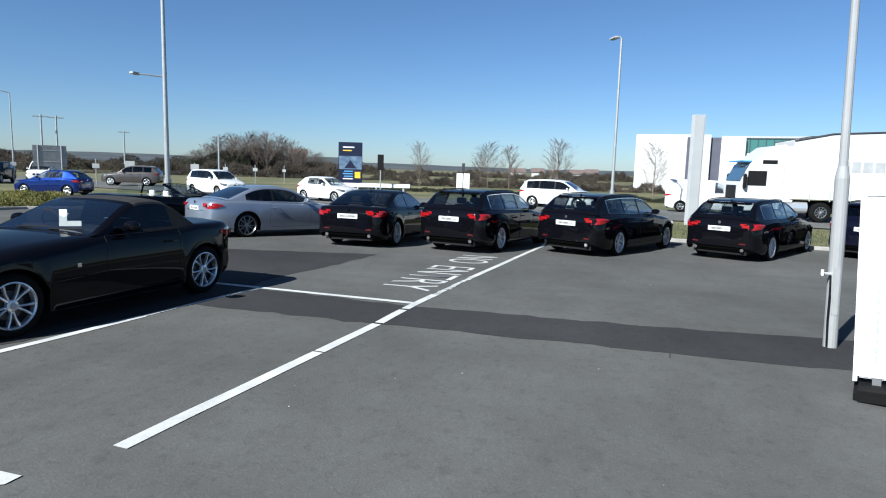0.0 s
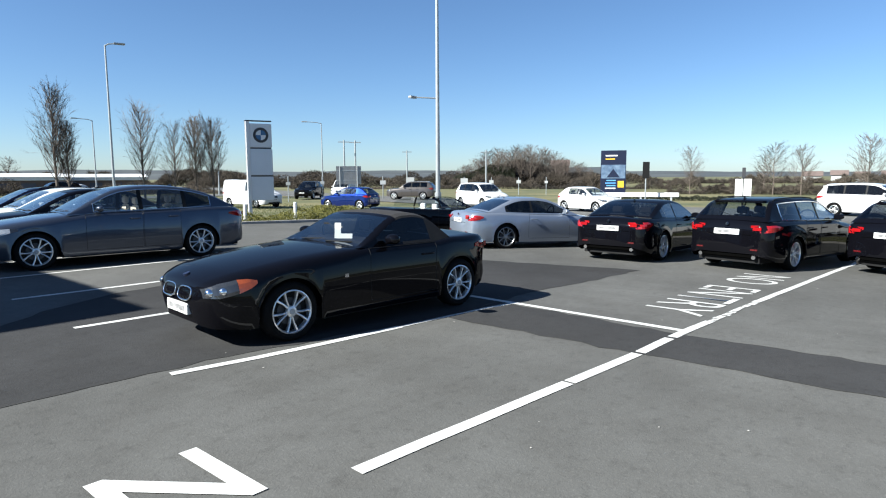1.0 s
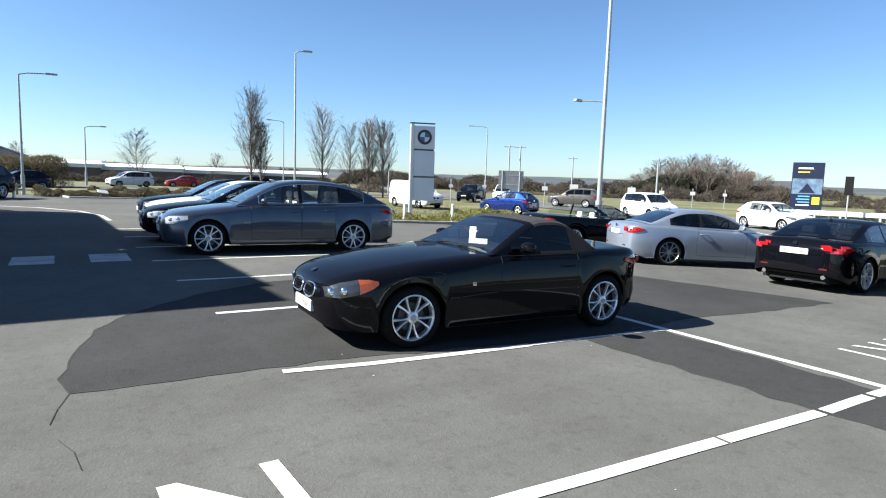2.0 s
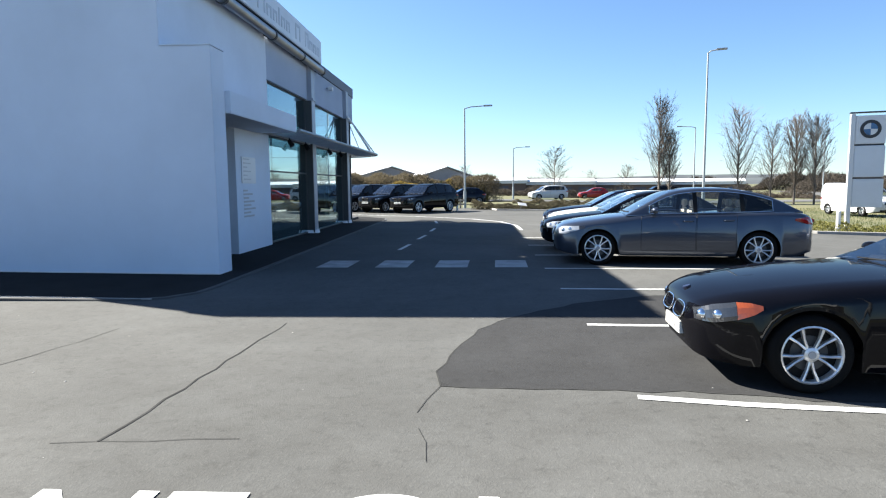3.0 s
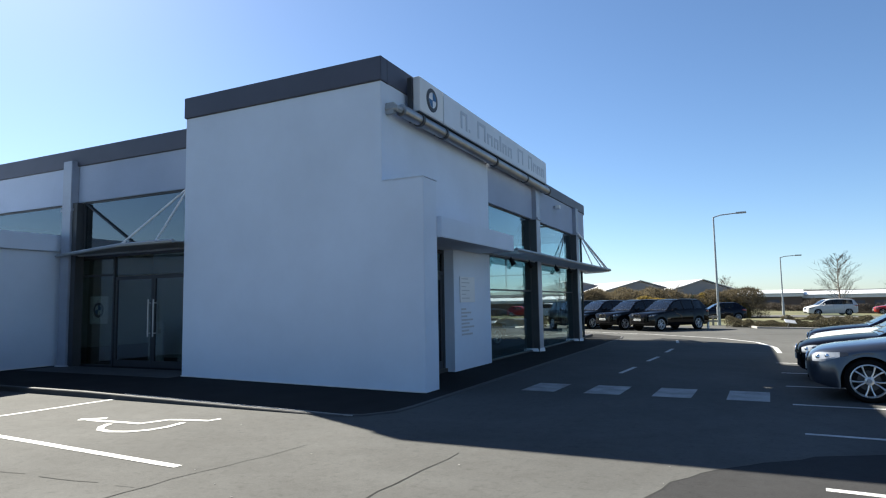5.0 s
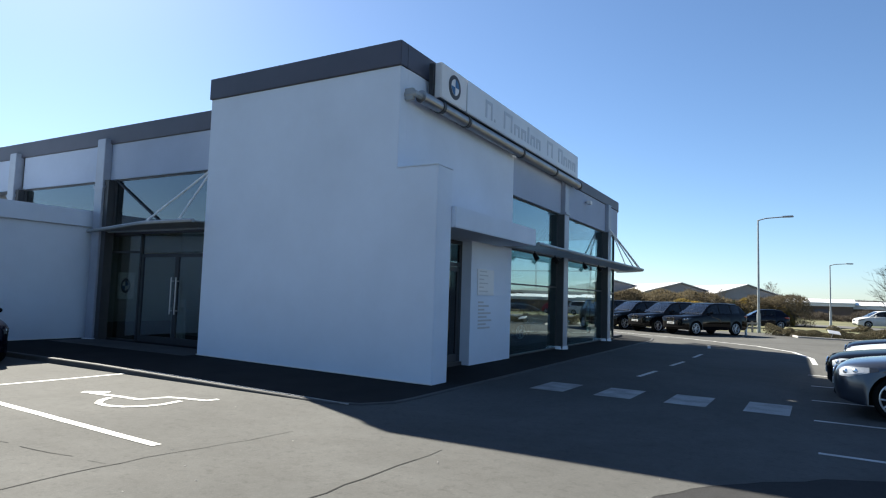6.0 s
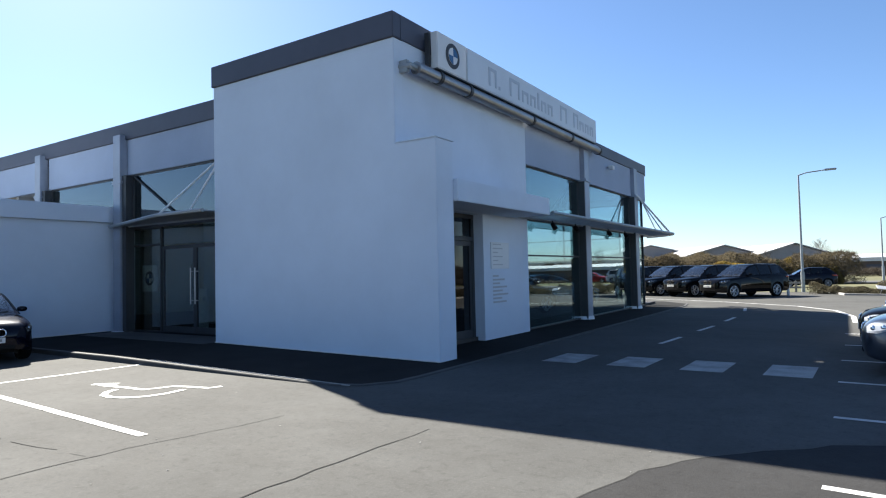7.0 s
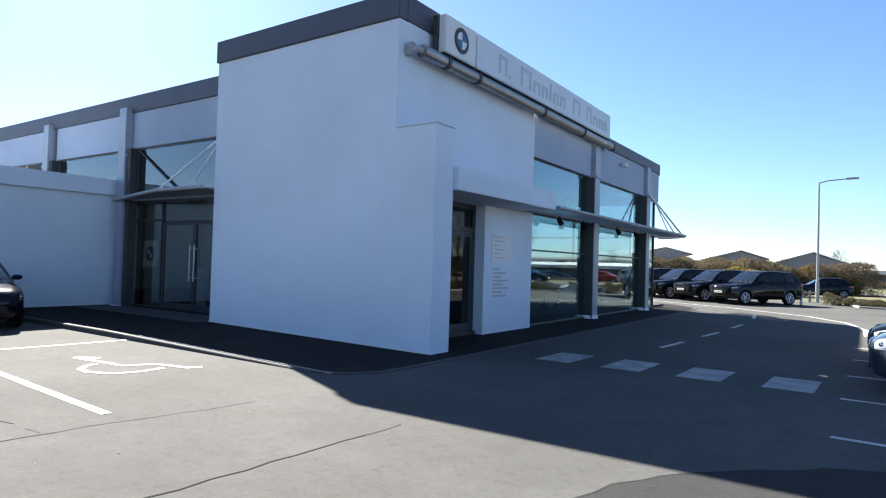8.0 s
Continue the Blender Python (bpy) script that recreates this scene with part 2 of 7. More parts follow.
M["pale_timber"] = surface("pale_timber", (0.36, 0.32, 0.25), 0.8, var=0.25, scale=3, fine=30)
M["tin"] = surface("grey_sheet_roof", (0.36, 0.36, 0.37), 0.75, 0.0, var=0.12, scale=0.3, where="World")
M["tin_wall"] = surface("grey_sheet_wall", (0.26, 0.25, 0.26), 0.7, var=0.15, scale=0.3, where="World")
M["brick_wall"] = surface("brown_brick_wall", (0.12, 0.085, 0.07), 0.9, var=0.25, scale=0.3, where="World")
M["roof_tile"] = surface("dark_roof_tile", (0.12, 0.09, 0.08), 0.85, var=0.2, scale=0.4, where="World")
M["floor_tile"] = surface("showroom_tile", (0.040, 0.034, 0.030), 0.55, var=0.1, where="World", bumps=0.0)
M["office_white"] = surface("white_office_cladding", (0.50, 0.50, 0.50), 0.6, var=0.04, scale=0.3, fine=3, where="World", bumps=0.02)
M["inner"] = surface("interior_wall", (0.48, 0.48, 0.46), 0.8, var=0.1, where="World")
M["inner_dark"] = surface("dark_interior_panel", (0.05, 0.045, 0.04), 0.7, var=0.15, where="World")
# Blue base paints in the sky mirrored by the windscreen.
M["screen_sky_blue"] = lens_mat("lorry_windscreen", (0.05, 0.10, 0.15), 0.05)
M["green_glass"] = lens_mat("green_office_glass", (0.05, 0.16, 0.15), 0.1)
M["curtain"] = surface("white_trailer_curtain", (0.50, 0.50, 0.50), 0.5, var=0.04, scale=1.0, bumps=0.05)
for k, share in (("gorse", .45), ("leaf", .45), ("hedge", .45), ("blade", .45), ("conifer", .45), ("far_twig", .3), ("bank_twig", .4)):
    let_through(M[k], share)
PAINTS = {
    "black": paint("black_paint", (0.0024, 0.0024, 0.0036), 0.0, 0.2),
    "grey": paint("grey_metallic_paint", (0.052, 0.062, 0.086), 0.75, 0.30),
    "silver": paint("silver_metallic_paint", (0.27, 0.305, 0.37), 0.65, 0.34),
    "white": paint("white_paint", (0.52, 0.52, 0.52), 0.0, 0.35),
    "blue": paint("blue_paint", (0.005, 0.014, 0.085), 0.3, 0.3),
    "navy": paint("dark_blue_paint", (0.003, 0.0035, 0.010), 0.1, 0.25),
    "red": paint("red_paint", (0.26, 0.02, 0.02), 0.2, 0.3),
    "bronze": paint("bronze_paint", (0.075, 0.066, 0.060), 0.5, 0.35),
}


# ---------------------------------------------------------------- mesh helpers
def part(name, bm, material, parent=None, label="", smooth=False):
    me = bpy.data.meshes.new(name)
    bm.normal_update()
    bm.to_mesh(me)
    bm.free()
    if smooth:
        me.polygons.foreach_set("use_smooth", [True] * len(me.polygons))
    me.materials.append(material)
    ob = new(name, me)
    if parent is not None:
        ob.parent = parent
    if label:
        ob["label"] = label
    return ob


def empty(name, label="", category="", group="", kind=""):
    return tagged(new(name), label, category, group, kind)


def box(bm, x0, y0, z0, x1, y1, z1, m=None, bevel=0.0):
    vs = [bm.verts.new((x, y, z)) for z in (z0, z1) for y in (y0, y1) for x in (x0, x1)]
    fs = [bm.faces.new([vs[i] for i in f]) for f in ((0, 2, 3, 1), (4, 5, 7, 6), (0, 1, 5, 4), (2, 6, 7, 3), (0, 4, 6, 2), (1, 3, 7, 5))]
    if bevel:
        es = list({e for f in fs for e in f.edges})
        r = bmesh.ops.bevel(bm, geom=es, offset=bevel, segments=2, affect="EDGES")
        vs = list({v for f in r["faces"] for v in f.verts} | {v for v in vs if v.is_valid})
    if m is not None:
        bmesh.ops.transform(bm, matrix=m, verts=[v for v in vs if v.is_valid])
    return bm


def boxes(*specs, bevel=0.0):
    bm = bmesh.new()
    for s in specs:
        box(bm, *s, bevel=bevel)
    return bm


def tube(bm, pts, radii, seg=8, cap=True):
    """A round bar through pts; radii one number or one per point."""
    pts = [Vector(p) for p in pts]
    if isinstance(radii, (int, float)):
        radii = [radii] * len(pts)
    rings = []
    for i, p in enumerate(pts):
        d = (pts[min(i + 1, len(pts) - 1)] - pts[max(i - 1, 0)]).normalized()
        a = d.orthogonal().normalized()
        b = d.cross(a)
        if rings:
            # keep the ring turned like the one before it
            ref = (rings[-1][0].co - pts[i - 1]).normalized()
            a = (ref - d * ref.dot(d)).normalized()
            b = d.cross(a)
        rings.append([bm.verts.new(p + (a * math.cos(2 * math.pi * k / seg) + b * math.sin(2 * math.pi * k / seg)) * radii[i]) for k in range(seg)])
    for r0, r1 in zip(rings, rings[1:]):
        for k in range(seg):
            bm.faces.new((r0[k], r0[(k + 1) % seg], r1[(k + 1) % seg], r1[k]))
    if cap:
        bm.faces.new(rings[0][::-1])
        bm.faces.new(rings[-1])
    return bm


def tubes(*runs, seg=8):
    bm = bmesh.new()
    for pts, r in runs:
        tube(bm, pts, r, seg)
    return bm


def prism(bm, poly, z0, z1):
    """An upright prism over a polygon (counter-clockwise)."""
    lo = [bm.verts.new((x, y, z0)) for x, y in poly]
    hi = [bm.verts.new((x, y, z1)) for x, y in poly]
    n = len(poly)
    bm.faces.new(lo[::-1])
    bm.faces.new(hi)
    for i in range(n):
        bm.faces.new((lo[i], lo[(i + 1) % n], hi[(i + 1) % n], hi[i]))
    return bm


def lerp_at(table, x):
    """Value of a table of (x, v) at x, on straight pieces."""
    if x <= table[0][0]:
        return table[0][1]
    for (a, u), (b, v) in zip(table, table[1:]):
        if x <= b:
            return u + (v - u) * (x - a) / (b - a)
    return table[-1][1]


def smooth_at(table, x):
    """Value of a table of (x, v) at x, on a smooth curve."""
    n = len(table)
    if x <= table[0][0]:
        return table[0][1]
    if x >= table[-1][0]:
        return table[-1][1]
    for i in range(n - 1):
        (a, u), (b, v) = table[i], table[i + 1]
        if x <= b:
            h = b - a
            s = (x - a) / h
            d = (v - u) / h
            d0 = d if i == 0 else (table[i + 1][1] - table[i - 1][1]) / (table[i + 1][0] - table[i - 1][0])
            d1 = d if i == n - 2 else (table[i + 2][1] - u) / (table[i + 2][0] - a)
            if i > 0 and (u - table[i - 1][1]) * (v - u) <= 0:
                d0 = 0
            if i < n - 2 and (table[i + 2][1] - v) * (v - u) <= 0:
                d1 = 0
            return (2 * s**3 - 3 * s**2 + 1) * u + (s**3 - 2 * s**2 + s) * h * d0 + (-2 * s**3 + 3 * s**2) * v + (s**3 - s**2) * h * d1
    return table[-1][1]


def gz(x, y=0.0):
    """Height of the ground: level by the showroom, falling gently towards the road."""
    return -0.03 * max(0.0, min(x, 20.0) - 10.0)


def strip(bm, pts, width, lift=0.006, step=1.0):
    """A flat painted band along pts that follows the ground."""
    dense = []
    for p, q in zip(pts, pts[1:]):
        k = max(1, int(math.dist(p, q) / step))
        dense += [(p[0] + (q[0] - p[0]) * i / k, p[1] + (q[1] - p[1]) * i / k) for i in range(k)]
    dense.append(pts[-1])
    prev = None
    for i, p in enumerate(dense):
        a, b = dense[max(i - 1, 0)], dense[min(i + 1, len(dense) - 1)]
        d = Vector((b[0] - a[0], b[1] - a[1])).normalized()
        n = Vector((-d.y, d.x)) * width / 2
        cur = [bm.verts.new((p[0] + s * n.x, p[1] + s * n.y, gz(p[0]) + lift)) for s in (1, -1)]
        if prev:
            bm.faces.new((prev[0], prev[1], cur[1], cur[0]))
        prev = cur
    return bm


def sheet(bm, poly, lift, cell=2.0):
    """A flat polygon laid on the ground."""
    vs = [bm.verts.new((x, y, 0)) for x, y in poly]
    f = bm.faces.new(vs)
    for x in (10.0, 20.0):
        bmesh.ops.bisect_plane(bm, geom=bm.verts[:] + bm.edges[:] + bm.faces[:], plane_co=(x, 0, 0), plane_no=(1, 0, 0))
    for v in bm.verts:
        v.co.z = gz(v.co.x) + lift
    return bm


# ---------------------------------------------------------------- cars
SPECS = {
    "roadster": dict(L=4.08, W=1.78, wb=2.495, fo=0.85, r=0.312, rim=0.236, sill=0.19, spokes=10, tumble=0.50, plan=[(0, .46), (.025, .56), (.07, .665), (.15, .765), (.32, .875), (.6, .95), (.95, .985)], tail=[(.85, .985), (.5, .955), (.22, .875), (.08, .76), (0, .60)],
        top=[(0, .55), (.05, .645), (.14, .70), (.35, .765), (.9, .85), (1.4, .895), (1.75, .91), (2.1, .905), (2.9, .905), (3.3, .935), (3.78, .935), (4.0, .89), (4.08, .79)],
        roof=[(1.74, .89), (2.32, 1.20), (2.56, 1.255), (2.78, 1.245), (2.98, 1.16), (3.22, .93)], c1=2.34, c2=2.98, side=[(2.03, 2.86)],
        doors=[(1.86, 2.90)], seats=[2.70], cabin="fabric"),
    "gran_tourer": dict(L=5.0, W=1.90, wb=3.07, fo=0.88, r=0.350, rim=0.272, sill=0.22, spokes=10, tumble=0.45,
        top=[(0, .66), (.06, .76), (.25, .85), (.9, .955), (1.4, 1.02), (1.7, 1.04), (2.5, 1.05), (3.8, 1.08), (4.5, 1.10), (4.85, 1.05), (5.0, .92)],
        roof=[(1.42, 1.02), (2.22, 1.45), (2.7, 1.545), (3.2, 1.555), (3.8, 1.49), (4.3, 1.34), (4.76, 1.10)], c1=2.28, c2=3.75, side=[(1.86, 2.72), (2.80, 3.60), (3.68, 4.2)],
        doors=[(1.72, 2.76), (2.78, 3.52)], seats=[2.75, 3.65], cabin=""),
    "coupe": dict(L=4.64, W=1.83, wb=2.81, fo=0.80, r=0.332, rim=0.258, sill=0.19, spokes=10, tumble=0.48,
        top=[(0, .60), (.06, .69), (.25, .77), (.9, .87), (1.35, .92), (1.6, .93), (3.0, .95), (3.8, .975), (4.3, .985), (4.53, .955), (4.64, .84)],
        roof=[(1.38, .92), (2.12, 1.275), (2.5, 1.36), (2.9, 1.365), (3.4, 1.29), (4.12, .985)], c1=2.16, c2=3.40, side=[(1.74, 2.80), (2.86, 3.62)],
        doors=[(1.68, 2.95)], seats=[2.70, 3.35], cabin=""),
    "saloon": dict(L=4.85, W=1.85, wb=2.95, fo=0.84, r=0.335, rim=0.252, sill=0.20, spokes=10, tumble=0.46,
        top=[(0, .64), (.06, .73), (.25, .81), (.9, .91), (1.4, .96), (1.7, .98), (4.0, 1.03), (4.6, 1.05), (4.78, 1.0), (4.85, .9)],
        roof=[(1.42, .96), (2.2, 1.36), (2.6, 1.45), (3.1, 1.455), (3.6, 1.37), (4.2, 1.04)], c1=2.24, c2=3.55, side=[(1.84, 2.66), (2.74, 3.45), (3.5, 3.75)],
        doors=[(1.70, 2.70), (2.72, 3.40)], seats=[2.70, 3.5], cabin=""),
    "estate": dict(L=4.91, W=1.86, wb=2.97, fo=0.86, r=0.335, rim=0.252, sill=0.20, spokes=12, tumble=0.42,
        top=[(0, .64), (.06, .73), (.25, .81), (.9, .91), (1.4, .96), (1.7, .98), (4.0, 1.02), (4.7, 1.03), (4.85, 1.0), (4.91, .88)],
        roof=[(1.42, .96), (2.2, 1.37), (2.6, 1.455), (3.2, 1.47), (4.0, 1.445), (4.34, 1.41), (4.50, 1.34), (4.84, 1.01)], c1=2.24, c2=4.36, side=[(1.84, 2.66), (2.74, 3.52), (3.60, 4.30)],
        doors=[(1.70, 2.70), (2.72, 3.43)], seats=[2.70, 3.5], cabin="", rails=(2.5, 4.3)),
    "suv": dict(L=4.86, W=1.93, wb=2.93, fo=0.88, r=0.375, rim=0.275, sill=0.30, spokes=10, tumble=0.40,
        top=[(0, .80), (.06, .92), (.25, 1.0), (.9, 1.08), (1.4, 1.13), (1.7, 1.15), (4.2, 1.20), (4.65, 1.2), (4.80, 1.15), (4.86, 1.0)],
        roof=[(1.38, 1.13), (2.05, 1.60), (2.4, 1.715), (3.0, 1.745), (3.8, 1.72), (4.3, 1.66), (4.78, 1.19)], c1=2.12, c2=4.30, side=[(1.80, 2.62), (2.70, 3.48), (3.56, 4.2)],
        doors=[(1.66, 2.66), (2.68, 3.38)], seats=[2.70, 3.5], cabin="", rails=(2.4, 4.2)),
    "hatchback": dict(L=4.05, W=1.75, wb=2.55, fo=0.80, r=0.315, rim=0.225, sill=0.20, spokes=7, tumble=0.40,
        top=[(0, .62), (.06, .74), (.25, .84), (.8, .93), (1.2, .97), (1.5, .98), (3.4, 1.02), (3.9, 1.0), (4.05, .85)],
        roof=[(1.15, .96), (1.85, 1.36), (2.2, 1.46), (2.8, 1.47), (3.4, 1.40), (3.95, 1.0)], c1=1.9, c2=3.42, side=[(1.55, 2.25), (2.32, 3.05)],
        doors=[(1.42, 2.28), (2.30, 2.97)], seats=[2.25, 3.0], cabin=""),
    "people_carrier": dict(L=4.75, W=1.86, wb=2.88, fo=0.92, r=0.335, rim=0.22, sill=0.22, spokes=7, tumble=0.34,
        top=[(0, .68), (.06, .80), (.25, .90), (.7, 1.02), (1.1, 1.08), (1.4, 1.09), (4.2, 1.12), (4.65, 1.1), (4.75, .95)],
        roof=[(1.0, 1.07), (1.8, 1.56), (2.2, 1.67), (3.0, 1.70), (4.0, 1.66), (4.35, 1.60), (4.68, 1.1)], c1=1.85, c2=4.38, side=[(1.45, 2.35), (2.43, 3.35), (3.43, 4.25)],
        doors=[(1.35, 2.38), (2.40, 3.4)], seats=[2.4, 3.3], cabin=""),
    "van": dict(L=4.9, W=1.92, wb=3.05, fo=0.90, r=0.33, rim=0.20, sill=0.24, spokes=6, tumble=0.14,
        top=[(0, .72), (.06, .86), (.25, .98), (.7, 1.12), (1.0, 1.16), (1.3, 1.17), (4.8, 1.17), (4.86, 1.16), (4.9, 1.1)],
        roof=[(.85, 1.14), (1.6, 1.74), (1.95, 1.90), (2.6, 1.95), (4.6, 1.94), (4.78, 1.90), (4.88, 1.17)], c1=1.66, c2=4.80, side=[(1.25, 2.1)],
        doors=[(1.18, 2.15)], seats=[2.1], cabin=""),
}


def side_ring(sp, s):
    """Half section of the lower body at s metres behind the nose: points (y, z) from the sill up to the middle of the top."""
    L, hw = sp["L"], sp["W"] / 2
    front = sp.get("plan", [(0, .55), (.05, .69), (.15, .82), (.38, .935), (.75, .98)])
    plan = smooth_at([*front, (1.6, 1.0), (L - 1.2, 1.0), *((L - d, f) for d, f in sp.get("tail", [(.5, .975), (.2, .925), (.06, .84), (0, .74)]))], s)
    w = hw * plan
    zt = smooth_at(sp["top"], s)
    zb = sp["sill"] + (0.02 if "plan" in sp else 0.07) * max(0.0, 1 - s / 0.35) + 0.12 * max(0.0, 1 - (L - s) / 0.4)
    drop = lerp_at([(0, .10), (.5, .13), (1.5, .10), (1.9, .03), (L - .9, .03), (L - .5, .06), (L, .08)], s)
    arch = sp["r"] + 0.045
    for a in (sp["fo"], sp["fo"] + sp["wb"]):
        d = abs(s - a)
        if d < arch:
            zb = max(zb, sp["r"] + math.sqrt(arch * arch - d * d))
    zs = zt - drop
    zm = max(zb + 0.03, sp["sill"] + 0.48 * (zs - sp["sill"]))
    z5 = max(zm + 0.02, zs - 0.05)
    lo = 0.965 if zb < sp["sill"] + 0.15 else 1.0
    nose = lerp_at([(0, .84), (.012, .93), (.035, .98), (.07, 1.0)], min(s, L - s))
    zc = (zb + zt) / 2
    ring = [(w * lo, zb), (w * 1.0, max(zb + 0.015, min(zm, zb + 0.1))), (w * 0.986, zm), (w * 0.998, z5), (w * 0.955, zs + drop * 0.35), (w * 0.88, zs + drop * 0.72), (w * 0.70, zt - 0.012), (w * 0.35, zt + 0.006), (0, zt + 0.012)]
    return [(y * nose, zc + (z - zc) * nose) for y, z in ring] if nose < 1 else ring


def side_y(sp, s, z):
    ring = side_ring(sp, s)[:7]
    for (y0, z0), (y1, z1) in zip(ring, ring[1:]):
        if z <= z1:
            return y0 + (y1 - y0) * max(0, z - z0) / max(1e-6, z1 - z0)
    return ring[-1][0]


def patch(sp, s0, s1, lo, hi, side, off=0.006, ns=8, nz=4, thick=0.01):
    """A piece of the body's side skin between s0 and s1 and heights lo(s) and hi(s), set proud by off."""
    bm = bmesh.new()
    xf = sp["fo"] + sp["wb"] / 2
    rows = []
    for i in range(ns + 1):
        s = s0 + (s1 - s0) * i / ns
        a, b = lo(s), hi(s)
        rows.append([bm.verts.new((xf - s, side * (side_y(sp, s, a + (b - a) * j / nz) + off), a + (b - a) * j / nz)) for j in range(nz + 1)])
    for r0, r1 in zip(rows, rows[1:]):
        for j in range(nz):
            q = (r0[j], r0[j + 1], r1[j + 1], r1[j])
            bm.faces.new(q if side < 0 else q[::-1])
    bmesh.ops.recalc_face_normals(bm, faces=bm.faces[:])
    bmesh.ops.solidify(bm, geom=bm.faces[:], thickness=thick)
    return bm


def make_wheel(r, rim, n, width, alloy, parent, at, side, twin=True):
    """A wheel: brake and hub behind, tyre and spoked rim as its parts. side 1: its face looks to +y."""
    bm = bmesh.new()
    tube(bm, [(0, -width / 2, 0), (0, width * 0.10, 0)], rim * 0.96, 24)
    w = part("wheel", bm, M["black"], parent)
    w.matrix_basis = Matrix.Translation(at) @ (Matrix.Identity(4) if side > 0 else Matrix.Rotation(math.pi, 4, "Z"))
    prof = [(rim * 0.97, -width / 2 + .01), (r - .03, -width / 2), (r, -width * .34), (r, width * .34), (r - .03, width / 2), (rim * 1.03, width / 2 - .006), (rim * 0.95, width / 2 - .02)]
    bm = bmesh.new()
    seg = 32
    rings = [[bm.verts.new((q * math.cos(2 * math.pi * k / seg), y, q * math.sin(2 * math.pi * k / seg))) for q, y in prof] for k in range(seg)]
    for k in range(seg):
        for j in range(len(prof) - 1):
            bm.faces.new((rings[k][j], rings[k][j + 1], rings[(k + 1) % seg][j + 1], rings[(k + 1) % seg][j]))
    part("tyre", bm, M["rubber"], w, smooth=True)
    bm = bmesh.new()
    face = width / 2 - .012
    prof = [(rim * 0.99, face - .05), (rim * 0.985, face), (rim * 0.94, face + .004), (rim * 0.90, face - .012), (rim * .89, face - .07)]
    rings = [[bm.verts.new((q * math.cos(2 * math.pi * k / seg), y, q * math.sin(2 * math.pi * k / seg))) for q, y in prof] for k in range(seg)]
    for k in range(seg):
        for j in range(len(prof) - 1):
            bm.faces.new((rings[k][j], rings[k][j + 1], rings[(k + 1) % seg][j + 1], rings[(k + 1) % seg][j]))
    tube(bm, [(0, face - .05, 0), (0, face - .015, 0), (0, face - .008, 0)], [rim * .26, rim * .24, rim * .16], 16)
    for k in range(n):
        # spokes leave the hub in pairs and spread towards the rim
        pull = (-0.34 if k % 2 else 0.34) if twin else 0.0
        near, far = 2 * math.pi * (k + pull) / n, 2 * math.pi * (k + pull * .22) / n
        vs = []
        for x, h, a, lift in ((rim * .17, rim * .050, near, .020), (rim * .55, rim * .040, near + (far - near) * .55, .013), (rim * .93, rim * .056, far, .006)):
            m = Matrix.Rotation(a, 4, "Y")
            for z, y in ((-h, face - .045), (-h * .8, face - lift - .004), (0, face - lift), (h * .8, face - lift - .004), (h, face - .045)):
                vs.append(bm.verts.new(m @ Vector((x, y, z))))
        for o in (0, 5):
            for q in range(4):
                bm.faces.new([vs[o + q], vs[o + q + 5], vs[o + q + 6], vs[o + q + 1]])
    bmesh.ops.recalc_face_normals(bm, faces=bm.faces[:])
    part("rim", bm, alloy, w, "spoked alloy rim")
    bm = bmesh.new()
    tube(bm, [(0, face - .008, 0), (0, face, 0)], [rim * .13, rim * .12], 14)
    part("hub_cap", bm, M["grey"], w)
    bm = bmesh.new()
    tube(bm, [(0, face - .085, 0), (0, face - .07, 0)], rim * .60, 24)
    part("brake_disc", bm, M["frame"], w)
    return w


def oval(bm, cx, cy, cz, ry, rz, depth, seg=18, power=2.6):
    """A rounded plate looking along x, depth thick."""
    ring = []
    for k in range(seg):
        a = 2 * math.pi * k / seg
        c, s = math.cos(a), math.sin(a)
        ring.append((cy + ry * math.copysign(abs(c) ** (2 / power), c), cz + rz * math.copysign(abs(s) ** (2 / power), s)))
    back = [bm.verts.new((cx, y, z)) for y, z in ring]
    front = [bm.verts.new((cx + depth, y, z)) for y, z in ring]
    bm.faces.new(back[::-1])
    bm.faces.new(front)
    for k in range(seg):
        bm.faces.new((back[k], back[(k + 1) % seg], front[(k + 1) % seg], front[k]))
    return bm


